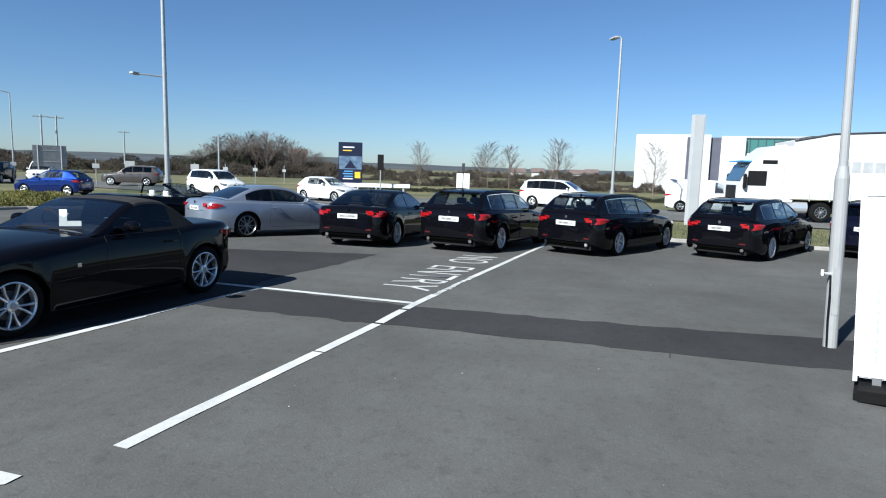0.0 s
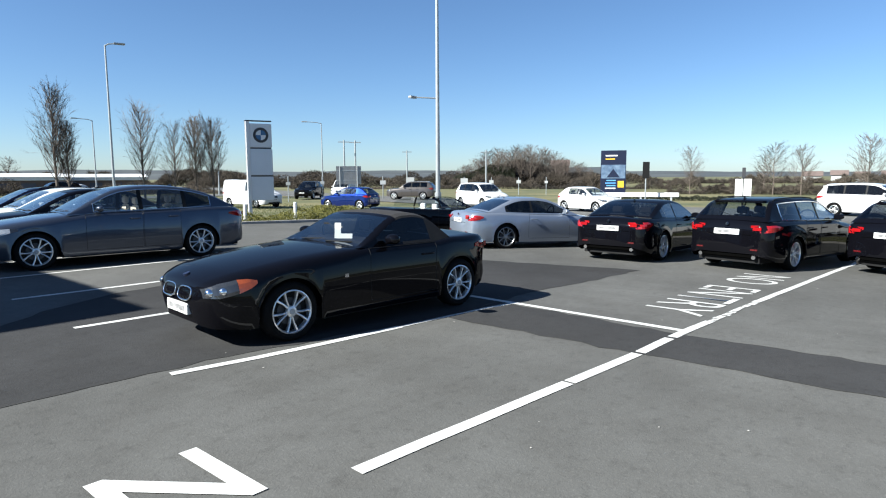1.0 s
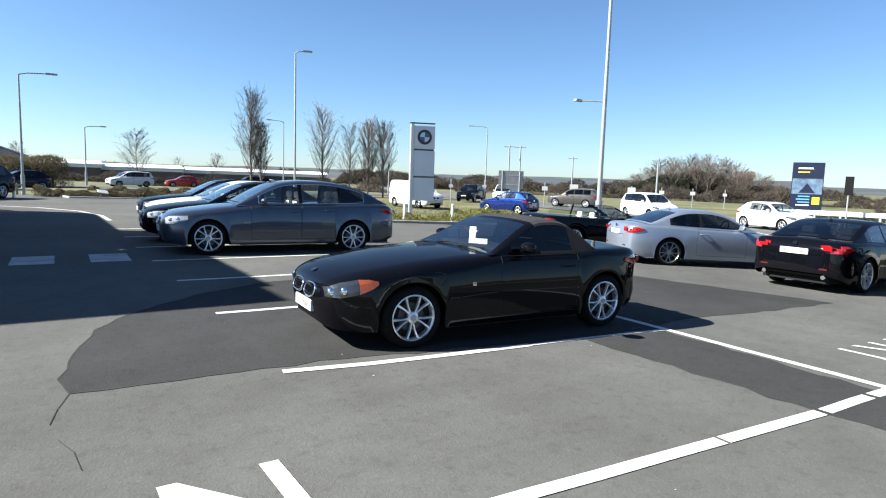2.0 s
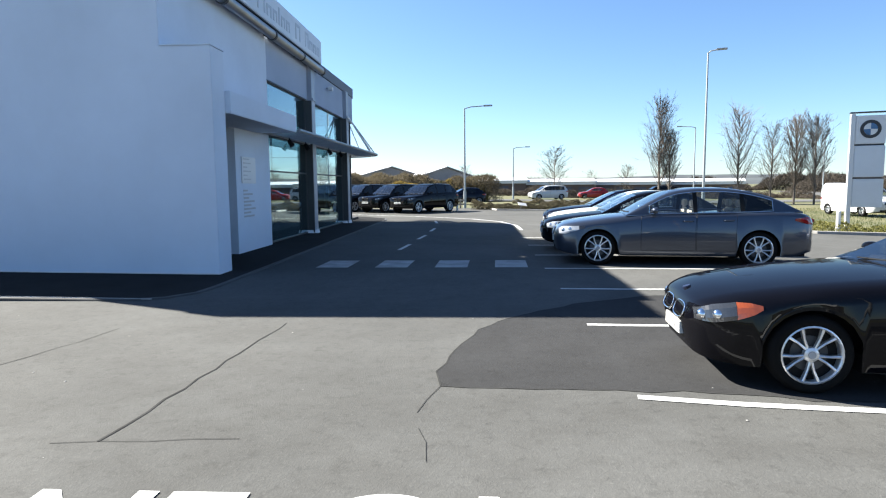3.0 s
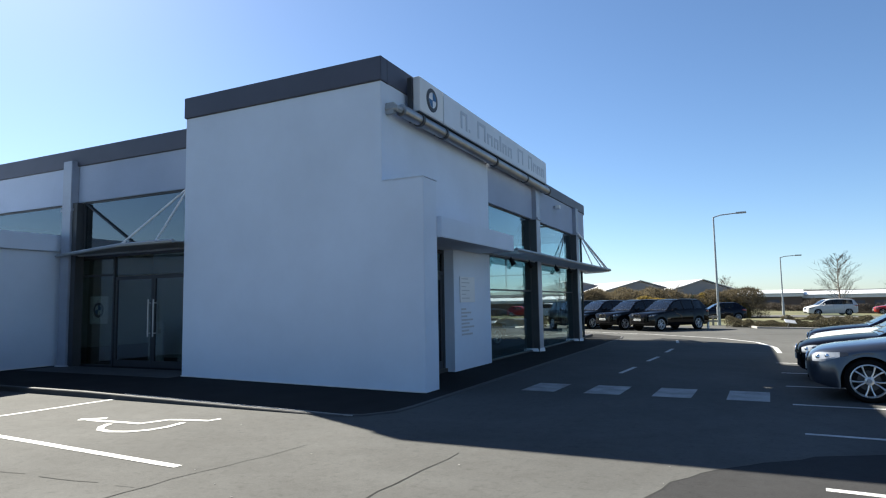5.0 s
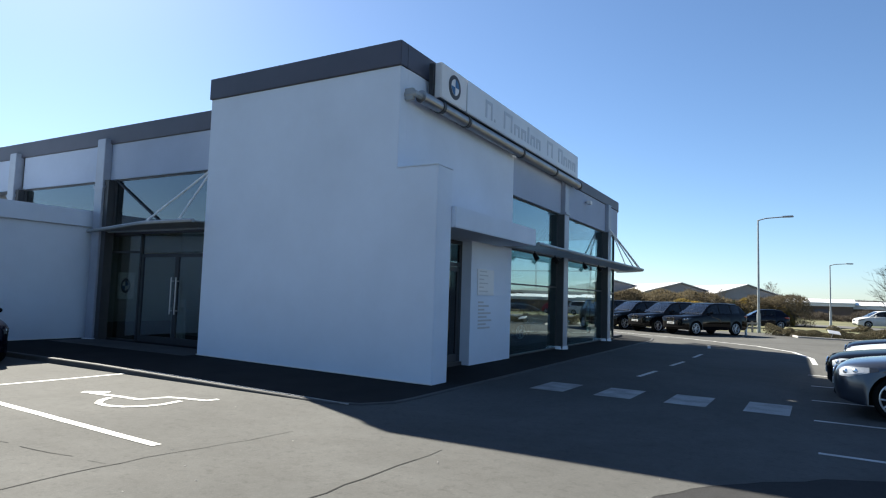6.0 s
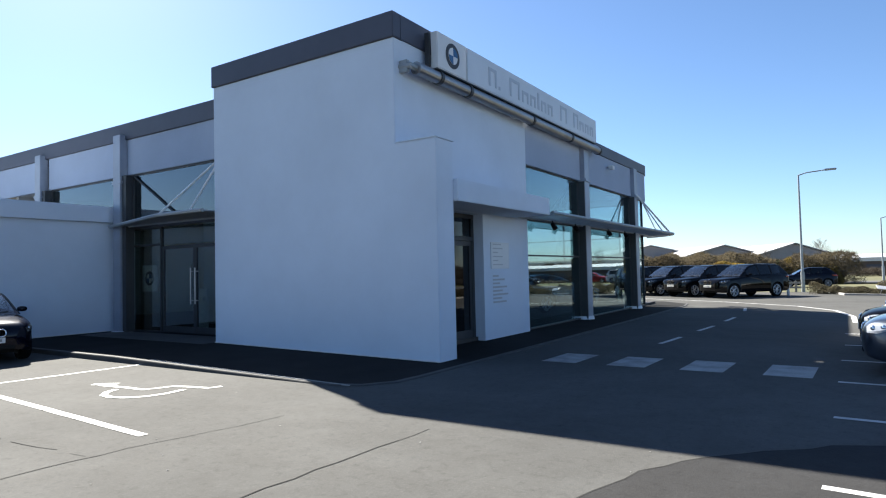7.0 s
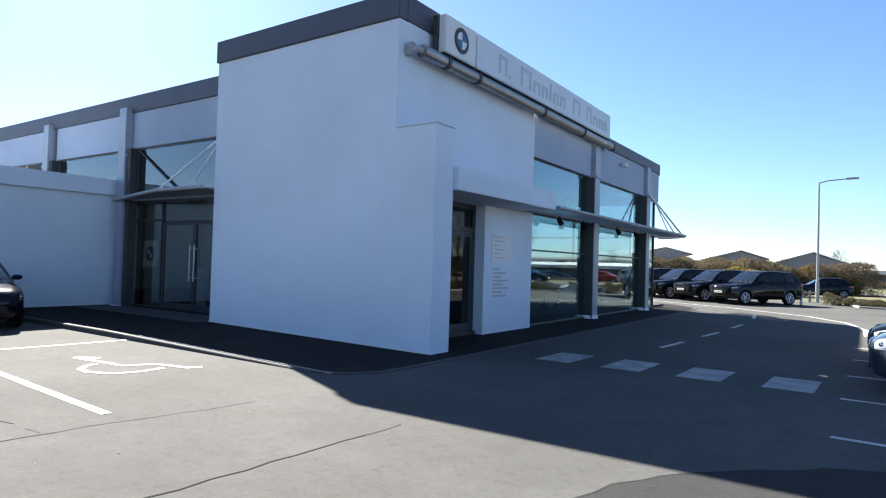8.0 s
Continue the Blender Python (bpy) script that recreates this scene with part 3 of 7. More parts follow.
def make_car(kind, colour, name, label, category="car", alloy="alloy", open_top=False, glass="carglass", seat="dark_leather", detail=2, plates=(True, True)):
    """A parked car facing +x, its middle between the axles at the origin, standing on z = 0."""
    sp = SPECS[kind]
    L, wb, fo, r = sp["L"], sp["wb"], sp["fo"], sp["r"]
    xf = fo + wb / 2
    hw = sp["W"] / 2
    skin = PAINTS[colour]
    car = empty(name, label, category)
    # lower body
    bm = bmesh.new()
    cuts = sorted({round(i * 0.07, 3) for i in range(int(L / 0.07) + 1)} | {0.0, 0.02, 0.05, 0.1, L - 0.1, L - 0.06, L - 0.02, L}
                  | {round(a + d, 3) for a in (fo, fo + wb) for d in (-r - .045, -r - .044, -r - .02, r + .02, r + .044, r + .045)})
    straight = {}
    marks = sorted({v for d in sp["doors"] for v in d})
    cuts = sorted([c for c in cuts if all(abs(c - v) > .02 for v in marks)] + marks)
    prev, faces_at = None, []
    for s in cuts:
        ring = side_ring(sp, s)
        full = [(-y, z) for y, z in ring] + [(y, z) for y, z in ring[-2::-1]]
        under = .06 * max(0.0, 1 - s / .45) if "plan" in sp else .06 * max(0.0, 1 - s / .4)
        cur = [bm.verts.new((xf - s - under * max(0.0, (.47 - z) / .26) ** 1.4, y, z)) for y, z in full]
        if min(abs(s - fo), abs(s - fo - wb)) < r + .06:
            for k in (0, 1, 2):
                straight[cur[k]] = (0, -.995, .1)
                straight[cur[16 - k]] = (0, .995, .1)
        if prev:
            for j in range(len(cur) - 1):
                f = bm.faces.new((prev[j], prev[j + 1], cur[j + 1], cur[j]))
                ring_j, sd = (j, -1) if j < 8 else (15 - j, 1)
                if 1 <= ring_j <= 3:
                    for n, (a, b) in enumerate(sp["doors"]):
                        if a - .001 <= last and s <= b + .001:
                            faces_at.append((f, n, sd))
        else:
            bm.faces.new(cur)
        prev, last = cur, s
    bm.faces.new(prev[::-1])
    bmesh.ops.recalc_face_normals(bm, faces=bm.faces[:])
    bm.normal_update()
    owner = {f: (n, sd) for f, n, sd in faces_at}
    doors = {}

    def skin_piece(name, chosen, parent):
        """Faces of the body shell as a mesh of their own that keeps the shell's rounded shading."""
        index, vs, ns, fs = {}, [], [], []
        for f in chosen:
            for v in f.verts:
                if v not in index:
                    index[v] = len(vs)
                    vs.append(tuple(v.co))
                    ns.append(straight.get(v) or tuple(v.normal))
            fs.append([index[v] for v in f.verts])
        me = bpy.data.meshes.new(name)
        me.from_pydata(vs, [], fs)
        me.materials.append(skin)
        me.polygons.foreach_set("use_smooth", [True] * len(fs))
        me.normals_split_custom_set_from_vertices(ns)
        ob = new(name, me)
        ob.parent = parent
        return ob

    body = skin_piece("body", [f for f in bm.faces if f not in owner], car)
    for key in sorted(set(owner.values())):
        doors[key] = skin_piece("door", [f for f in bm.faces if owner.get(f) == key], car)
    bm.free()
    # dark floor and inner arches
    part("underbody", boxes((xf - L + .12, -hw + .30, sp["sill"] - .02, xf - .45, hw - .30, sp["sill"] + .42),
                            (-wb / 2 + r + .06, -hw + .06, sp["sill"] - .015, wb / 2 - r - .06, hw - .06, sp["sill"] + .12)), M["black"], car)
    # cabin
    c0, c3 = sp["roof"][0][0], sp["roof"][-1][0]
    edges = {c0, c3, sp["c1"], sp["c2"]} | {v for p in sp["side"] for v in p}
    stations = sorted(edges | {c0 + (c3 - c0) * i / 40 for i in range(41) if all(abs(c0 + (c3 - c0) * i / 40 - e) > 0.02 for e in edges)})
    shell, pillar, panes = bmesh.new(), bmesh.new(), {}
    tum = sp["tumble"]

    def cabin_ring(s):
        zb = smooth_at(sp["top"], s) - 0.012
        zr = max(zb + 0.004, smooth_at(sp["roof"], s))
        hb = hw * 0.925 * smooth_at([(0, .8), (1.2, .97), (2.0, 1.0), (L - 1.3, 1.0), (L - .3, .90)], s)
        h = zr - zb
        z1, z2 = zb + min(.03, h * .2), zb + max(h - (.055 if sp["cabin"] else .075), h * .55)
        ys = lambda z: hb - (z - zb) * tum
        yt = ys(zr - min(.04, h * .3))
        return [(hb, zb), (ys(z1), z1), (ys(z2), z2), (yt - .01, zr - min(.03, h * .2)), (yt - .09, zr - .004), (yt * .45, zr + .012), (0, zr + .016)]

    def add(target, quads):
        for q in quads:
            target.faces.new([target.verts.new(v) for v in q])

    rear_names = {}
    for s0, s1 in zip(stations, stations[1:]):
        ra, rb = cabin_ring(s0), cabin_ring(s1)
        mid = (s0 + s1) / 2
        for j in range(6):
            for sd in (1, -1):
                q = [(xf - s0, sd * ra[j][0], ra[j][1]), (xf - s0, sd * ra[j + 1][0], ra[j + 1][1]), (xf - s1, sd * rb[j + 1][0], rb[j + 1][1]), (xf - s1, sd * rb[j][0], rb[j][1])]
                key = None
                if j == 1:
                    for n, (a, b) in enumerate(sp["side"]):
                        if a < mid < b and ra[2][1] - ra[1][1] > 0.05:
                            key = ("side_window", n, sd)
                        elif n and sp["side"][n - 1][1] <= mid <= a:
                            key = ("window_pillar", n, sd)
                elif j >= 4:
                    if c0 + .02 < mid < sp["c1"]:
                        key = ("windscreen", 0, 0)
                    elif sp["c2"] < mid < c3 - .05 and (kind != "roadster" or j == 5):
                        key = ("rear_window", 0, 0)
                if open_top and key is None and mid > sp["c1"] + .05:
                    continue
                if open_top and key and key[0] == "rear_window":
                    continue
                add(panes.setdefault(key, bmesh.new()) if key else pillar if sp["cabin"] and mid < sp["c1"] + .06 else shell, [q])
    for b in [shell, pillar, *panes.values()]:
        bmesh.ops.remove_doubles(b, verts=b.verts[:], dist=0.0005)
        bmesh.ops.recalc_face_normals(b, faces=b.faces[:])
    cab = part("soft_top" if sp["cabin"] else "roof", shell, M["fabric"] if sp["cabin"] else skin, car, "black fabric soft top" if sp["cabin"] else "", smooth=not sp["cabin"])
    if sp["cabin"]:
        part("windscreen_frame", pillar, skin, car, smooth=True)
    else:
        pillar.free()
    if kind in ("gran_tourer", "estate") and detail > 1:
        for sd in (1, -1):
            s0, s1 = sp["side"][0][0] + .02, sp["side"][-1][1]
            run = [s0 + (s1 - s0) * k / 14 for k in range(15)]
            low = [(xf - s, sd * (cabin_ring(s)[1][0] + .006), cabin_ring(s)[1][1] - .008) for s in run]
            up = [(xf - s, sd * (cabin_ring(s)[2][0] + .006), cabin_ring(s)[2][1] + .006) for s in run[::-1]]
            part("window_trim", tubes((low + up + low[:1], .009), seg=5), M["chrome"], car, "thin chrome window surround")
    for (nm, n, sd), b in panes.items():
        dark = glass == "darkglass" or (n == 2 and nm == "side_window") or (sp["cabin"] and nm != "windscreen")
        if nm == "window_pillar":
            part(nm, b, M["black"], car, "gloss black pillar between the side windows", smooth=True)
            continue
        p = part(nm, b, M["darkglass" if dark and nm != "windscreen" else "carglass"], car, smooth=True)
        p.visible_shadow = False
    # seats and wheel
    belt = smooth_at(sp["top"], sp["c1"])
    for i, s in enumerate(sp["seats"][:1] if open_top else sp["seats"]):
        for y in (-.36, .36):
            top = belt + (.06 if kind == "roadster" else .0 if open_top else .10)
            b = bmesh.new()
            box(b, xf - s - .10, y - .23, belt - .02, xf - s, y + .23, top, bevel=.04)
            box(b, xf - s - .09, y - .13, top + .02, xf - s - .01, y + .13, top + (.15 if open_top else .17), bevel=.02)
            tube(b, [(xf - s - .05, y - .06, top - .02), (xf - s - .05, y - .06, top + .05)], .008, 6)
            tube(b, [(xf - s - .05, y + .06, top - .02), (xf - s - .05, y + .06, top + .05)], .008, 6)
            part("seat", b, M[seat], car)
    if detail > 1:
        b = bmesh.new()
        ring = [(xf - sp["c1"] + .18 + .05 * math.sin(a), -.36 + .17 * math.cos(a), belt + .05 + .15 * math.sin(a)) for a in (2 * math.pi * k / 20 for k in range(21))]
        tube(b, ring, .015, 6, cap=False)
        part("steering_wheel", b, M["black"], car)
        box_z = smooth_at(sp["top"], c0 + .35)
        part("dashboard", boxes((xf - c0 - .62, -hw + .22, box_z - .05, xf - c0 - .25, hw - .22, box_z + .03), bevel=.012), M["black"], car)
    # doors with their gaps, handles and mirrors
    for sd in (1, -1):
        for n, (a, b) in enumerate(sp["doors"]):
            hi = lambda s: side_ring(sp, s)[3][1] + .035
            d = doors[n, sd]
            run = [c for c in cuts if a - .001 <= c <= b + .001]
            at = lambda s, k: (xf - s, sd * (side_ring(sp, s)[k][0] - .001), side_ring(sp, s)[k][1])
            outline = [at(s, 1) for s in run] + [at(b, 2), at(b, 3)] + [at(s, 4) for s in run[::-1]] + [at(a, 3), at(a, 2), at(a, 1)]
            part("door_seam", tubes((outline, .004), seg=4), M["black"], d)
            s = b - .16
            z = hi(s) - .10
            y = side_y(sp, s, z)
            hb = bmesh.new()
            tube(hb, [(xf - s - .11, sd * (y - .002), z), (xf - s - .085, sd * (y + .026), z), (xf - s + .065, sd * (y + .026), z), (xf - s + .09, sd * (y - .002), z)], .012, 6)
            part("door_handle", hb, skin, d)
        s = sp["side"][0][0] + .12
        z = smooth_at(sp["top"], s)
        mb = bmesh.new()
        bmesh.ops.create_uvsphere(mb, u_segments=14, v_segments=9, radius=1)
        for v in mb.verts:
            p = v.co
            v.co = (max(p.x, -.35) * .085, p.y * .105, math.copysign(abs(p.z) ** .8, p.z) * .062)
        tube(mb, [(0, -sd * .06, -.035), (-.01, -sd * .15, -.06), (-.01, -sd * .21, -.075)], [.022, .018, .022], 8)
        bmesh.ops.transform(mb, matrix=Matrix.Translation((xf - s, sd * (hw + .045), z + .075)), verts=mb.verts[:])
        part("mirror", mb, skin, car, smooth=True)
        # lights
        zt = smooth_at(sp["top"], .25)
        low = kind == "roadster"
        h0, e, tip = (.045, .31, .49) if low else (.10, .50, .62)
        hl = part("headlight", patch(sp, h0, e, lambda s: lerp_at([(h0, zt - .215), (.16 if low else .24, zt - .215 if low else zt - .215), (e, zt - (.175 if low else .125))], s), lambda s: lerp_at([(h0, zt - .13 if low else zt - .12), (.16 if low else .24, zt - .075 if low else zt - .065), (e, zt - .040 if low else zt - .050)], s), sd, .014 if low else .006, 12, 4, .02), M["lamp_clear" if low else "lamp_bright" if kind in ("gran_tourer", "saloon") else "lamp_dark"], car, "headlight with clear lens")
        for sl in ((.10, .20) if low else (.20, .33)):
            lb = bmesh.new()
            zl0 = zt - (.155 if low else .145) + (sl - .20) * .15
            bmesh.ops.create_uvsphere(lb, u_segments=14, v_segments=10, radius=.05)
            bmesh.ops.transform(lb, matrix=Matrix.Translation((xf - sl, sd * (side_y(sp, sl, zl0) - (.03 if low else .037)), zl0)), verts=lb.verts[:])
            part("lamp_lens", lb, M["chrome"], hl, smooth=True)
        part("indicator", patch(sp, e + .002, tip, lambda s: lerp_at([(e, zt - (.175 if low else .125)), (e + .12, zt - .125 if low else zt - .10), (tip, zt - .085)], s), lambda s: lerp_at([(e, zt - (.040 if low else .052)), (e + .1, zt - (.038 if low else .05)), (tip, zt - (.055 if low else .07))], s), sd, .0145 if low else .0065, 8, 3, .02), M["amber_lens" if kind == "roadster" else "lamp_clear"], car)
        if kind == "roadster":
            fb = bmesh.new()
            ys = side_y(sp, 1.52, .60)
            box(fb, xf - 1.545, sd * (ys - .01), .60, xf - 1.50, sd * (ys + .008), .64)
            bmesh.ops.recalc_face_normals(fb, faces=fb.faces[:])
            part("side_badge", fb, M["chrome"], car)
        zl = smooth_at(sp["top"], L - .25)
        tl = .36 if kind == "coupe" else .42
        part("tail_light", patch(sp, L - tl, L - .012, lambda s: lerp_at([(L - tl, zl - .155), (L - .2, zl - .215), (L, zl - .24)], s), lambda s: lerp_at([(L - tl, zl - .12), (L - .2, zl - .085), (L, zl - .10)], s), sd, .012, 8, 3), M["red_lens"], car, "red tail light")
        # sill moulding and wheels
        for a in (fo, fo + wb):
            make_wheel(r, sp["rim"], sp["spokes"], .225, M[alloy], car, (xf - a, sd * (hw - .135), r), sd, not sp.get("even"))
    # rear: inner light halves, plate, badge, bumper trim, exhausts
    zl = smooth_at(sp["top"], L - .25)
    for sd in (1, -1):
        rb = bmesh.new()
        y0, y1 = sd * hw * .56, sd * hw * .735
        box(rb, xf - L - .008, min(y0, y1), zl - .195, xf - L + .03, max(y0, y1), zl - .13)
        bmesh.ops.recalc_face_normals(rb, faces=rb.faces[:])
        part("tail_light", rb, M["red_lens"], car, "red tail light")
    zp = zl - .24 if kind in ("estate", "coupe", "saloon") else zl - .30
    if plates[1]:
        p = part("number_plate", boxes((xf - L - .022, -.26, zp - .055, xf - L + .01, .26, zp + .055), bevel=.004), M["plate"], car, "white rear number plate")
        part("plate_bar", boxes((xf - L - .0255, -.20, zp - .028, xf - L - .0215, .20, zp + .028)), M["plate_print"], p)
    bb = bmesh.new()
    oval(bb, xf - L - .008, 0, zl - .09, .036, .036, .02, 16, 2)
    part("badge", bb, M["chrome"], car, "round badge")
    part("rear_trim", boxes((xf - L + .03, -hw * .58, sp["sill"] + .07, xf - L + .14, hw * .58, sp["sill"] + .19), bevel=.02), M["grille_dark"], car)
    for sd in (1, -1):
        if kind in ("estate", "saloon", "coupe", "suv", "gran_tourer"):
            part("reflector", boxes((xf - L - .006, sd * hw * .60 - .07, sp["sill"] + .235, xf - L + .05, sd * hw * .60 + .07, sp["sill"] + .265), bevel=.004), M["dim_red"], car, "narrow red bumper reflector")
    if kind in ("estate", "suv", "gran_tourer", "hatchback", "people_carrier"):
        zr_ = smooth_at(sp["roof"], sp["c2"] + .02)
        part("roof_spoiler", boxes((xf - sp["c2"] - .16, -hw * .55, zr_ - .035, xf - sp["c2"] + .06, hw * .55, zr_ + .012), bevel=.012), skin, car)
        part("rear_wiper", tubes(([(xf - c3 + .10, 0, smooth_at(sp["top"], c3) + .10), (xf - c3 + .20, .36, smooth_at(sp["top"], c3) + .20)], .008), seg=5), M["black"], car)
    part("boot_seam", tubes(([(xf - L - .002, -hw * .54, zl - .29), (xf - L - .004, 0, zl - .295), (xf - L - .002, hw * .54, zl - .29)], .005), seg=4), M["grille_dark"], car)
    for y in (-.55, .55) if kind != "roadster" else (.5,):
        part("exhaust", tubes(([(xf - L + .25, y, sp["sill"] + .10), (xf - L + .02, y, sp["sill"] + .10)], .04), seg=12), M["chrome"], car)
    # front: kidney grille, plate, intake
    zf = smooth_at(sp["top"], .06)
    for sd in (1, -1):
        g = bmesh.new()
        lean = Matrix.Translation((xf + (.016 if kind == "roadster" else .012), 0, zf - (.195 if kind == "roadster" else .185))) @ Matrix.Rotation(radians(-20 if kind == "roadster" else -10), 4, "Y") @ Matrix.Translation((-xf, 0, .185 - zf))
        ry, rz, yc = (.155, .068, .195) if kind == "roadster" else (.122, .074, .15)
        ring = [(xf + .006, sd * yc + ry * math.copysign(abs(math.cos(a)) ** .67, math.cos(a)), zf - .10 + rz * math.copysign(abs(math.sin(a)) ** .67, math.sin(a))) for a in (2 * math.pi * k / 24 for k in range(25))]
        tube(g, ring, .009 if kind in ("roadster", "suv") else .013, 6, cap=False)
        bmesh.ops.transform(g, matrix=lean, verts=g.verts[:])
        gf = part("grille", g, M["chrome" if kind != "suv" else "black"], car, "framed kidney grille", smooth=True)
        g = bmesh.new()
        oval(g, xf - .06, sd * yc, zf - .10, ry - .004, rz - .004, .056, 20, 3)
        bmesh.ops.transform(g, matrix=lean, verts=g.verts[:])
        part("grille_mesh", g, M["grille_dark"], gf)
        g = bmesh.new()
        for k in range(7):
            y = sd * yc + (k - 3) * ry * .245
            box(g, xf - .004, y - .003, zf - .10 - rz * .86, xf + .003, y + .003, zf - .10 + rz * .86)
        bmesh.ops.transform(g, matrix=lean, verts=g.verts[:])
        part("grille_slats", g, M["black"], gf)
    bb = bmesh.new()
    zn = smooth_at(sp["top"], .12)
    tube(bb, [(xf - .12, 0, zn), (xf - .112, 0, zn + .022)], [.038, .035], 16)
    part("badge", bb, M["navy"], car, "round badge")
    part("intake", boxes((xf - .14 if kind == "roadster" else xf - .12, -hw * (.5 if kind != "roadster" else .36), sp["sill"] + .10, xf - (.045 if kind == "roadster" else .01), hw * (.5 if kind != "roadster" else .36), sp["sill"] + .19), bevel=.012), M["black"], car)
    if plates[0]:
        zq = (zf - .19 + sp["sill"] + .21) / 2 - (.055 if kind == "roadster" else -.01)
        p = part("number_plate", boxes((xf - .06, -.26, zq - .055, xf + (.004 if kind == "roadster" else .022), .26, zq + .055), bevel=.004), M["plate"], car, "white front number plate")
        part("plate_bar", boxes((xf + (.0035 if kind == "roadster" else .0215), -.20, zq - .028, xf + (.0075 if kind == "roadster" else .0255), .20, zq + .028)), M["plate_print"], p)
    if "rails" in sp:
        for sd in (1, -1):
            a, b = sp["rails"]
            ya = lambda s: cabin_ring(s)[4][0] + .02
            pts = [(xf - s, sd * ya(s), smooth_at(sp["roof"], s) + (.012 if a < s < b else -.01)) for s in (a, a + .1, a + .5, (a + b) / 2, b - .5, b - .1, b)]
            part("roof_rail", tubes((pts, .014), seg=6), M["black" if kind == "estate" else "alloy_grey"], car)
    if kind in ("estate", "saloon", "coupe", "gran_tourer") and not open_top:
        s = sp["c2"] - .15
        fb = bmesh.new()
        z = smooth_at(sp["roof"], s)
        vs = [fb.verts.new(v) for v in ((xf - s + .09, -.02, z - .01), (xf - s + .09, .02, z - .01), (xf - s - .07, .02, z - .02), (xf - s - .07, -.02, z - .02), (xf - s - .06, -.006, z + .06), (xf - s - .06, .006, z + .06))]
        for f in ((0, 1, 5, 4), (0, 4, 3), (1, 2, 5), (3, 4, 5, 2), (0, 3, 2, 1)):
            fb.faces.new([vs[i] for i in f])
        part("aerial_fin", fb, skin, car)
    # wipers on the windscreen
    if detail > 1:
        wbm = bmesh.new()
        for y in (-.45, .1):
            za = smooth_at(sp["roof"], c0 + .06)
            tube(wbm, [(xf - c0 - .04, y, za + .012), (xf - c0 - .09, y + .46, smooth_at(sp["roof"], c0 + .10) + .008)], .006, 6)
        part("wiper", wbm, M["black"], car)
    return car


def set_car(car, wheel_xy, heading, kind, wheel="rear_right"):
    """Put a car so that the given wheel stands at wheel_xy, heading in degrees from +x."""
    sp = SPECS[kind]
    x = -sp["wb"] / 2 if wheel.startswith("rear") else sp["wb"] / 2
    y = (sp["W"] / 2 - .135) * (1 if wheel.endswith("left") else -1)
    a = radians(heading)
    cx = wheel_xy[0] - (x * math.cos(a) - y * math.sin(a))
    cy = wheel_xy[1] - (x * math.sin(a) + y * math.cos(a))
    dx = sp["wb"] / 2 * math.cos(a)
    dy = sp["wb"] / 2 * math.sin(a)
    z0, z1 = gz(cx - dx, cy - dy), gz(cx + dx, cy + dy)
    pitch = -math.degrees(math.atan2(z1 - z0, sp["wb"]))
    return pose(cx, cy, (z0 + z1) / 2, 0, pitch, heading)


# ---------------------------------------------------------------- ground, roads, markings
def ground_height(x, y):
    h = gz(x, y) - 0.05
    if x > 22:
        h -= 0.12 * min(1.0, (x - 22) / 8.0) + 0.006 * max(0.0, min(x, 130) - 40)
    return h


def grid_sheet(xs, ys, height, name, material):
    verts = [(x, y, height(x, y)) for y in ys for x in xs]
    n = len(xs)
    faces = [(j * n + i, j * n + i + 1, (j + 1) * n + i + 1, (j + 1) * n + i) for j in range(len(ys) - 1) for i in range(n - 1)]
    me = bpy.data.meshes.new(name)
    me.from_pydata(verts, [], faces)
    me.materials.append(material)
    return new(name, me)


AX = [-3500, -1200, -500, -200, -100, -60, -40, -20, -10, 0, 5, 10, 15, 20, 22, 24, 26, 28, 30, 34, 38, 42, 50, 60, 80, 100, 130, 200, 400, 900, 2000, 4000]
AY = [-4000, -1500, -600, -250, -120, -70, -40, -20, -10, 0, 10, 20, 30, 40, 55, 70, 100, 150, 250, 500, 1200, 2500, 4000]
tagged(grid_sheet(AX, AY, ground_height, "ground", M["grass"]), "rough spring grass and soil running to the horizon", "ground", kind="structure")

LOT = [(-34, -42), (23.2, -42), (23.2, 8.6), (21.6, 10.4), (17.2, 11.2), (14.5, 14.5), (13.5, 22.0), (12.0, 27.5), (6.2, 28.6), (5.2, 33.0), (-34, 33.0)]
tagged(part("car_park", sheet(bmesh.new(), LOT, 0.0), M["asphalt"]), "worn grey asphalt of the dealership car park", "car park", kind="structure")

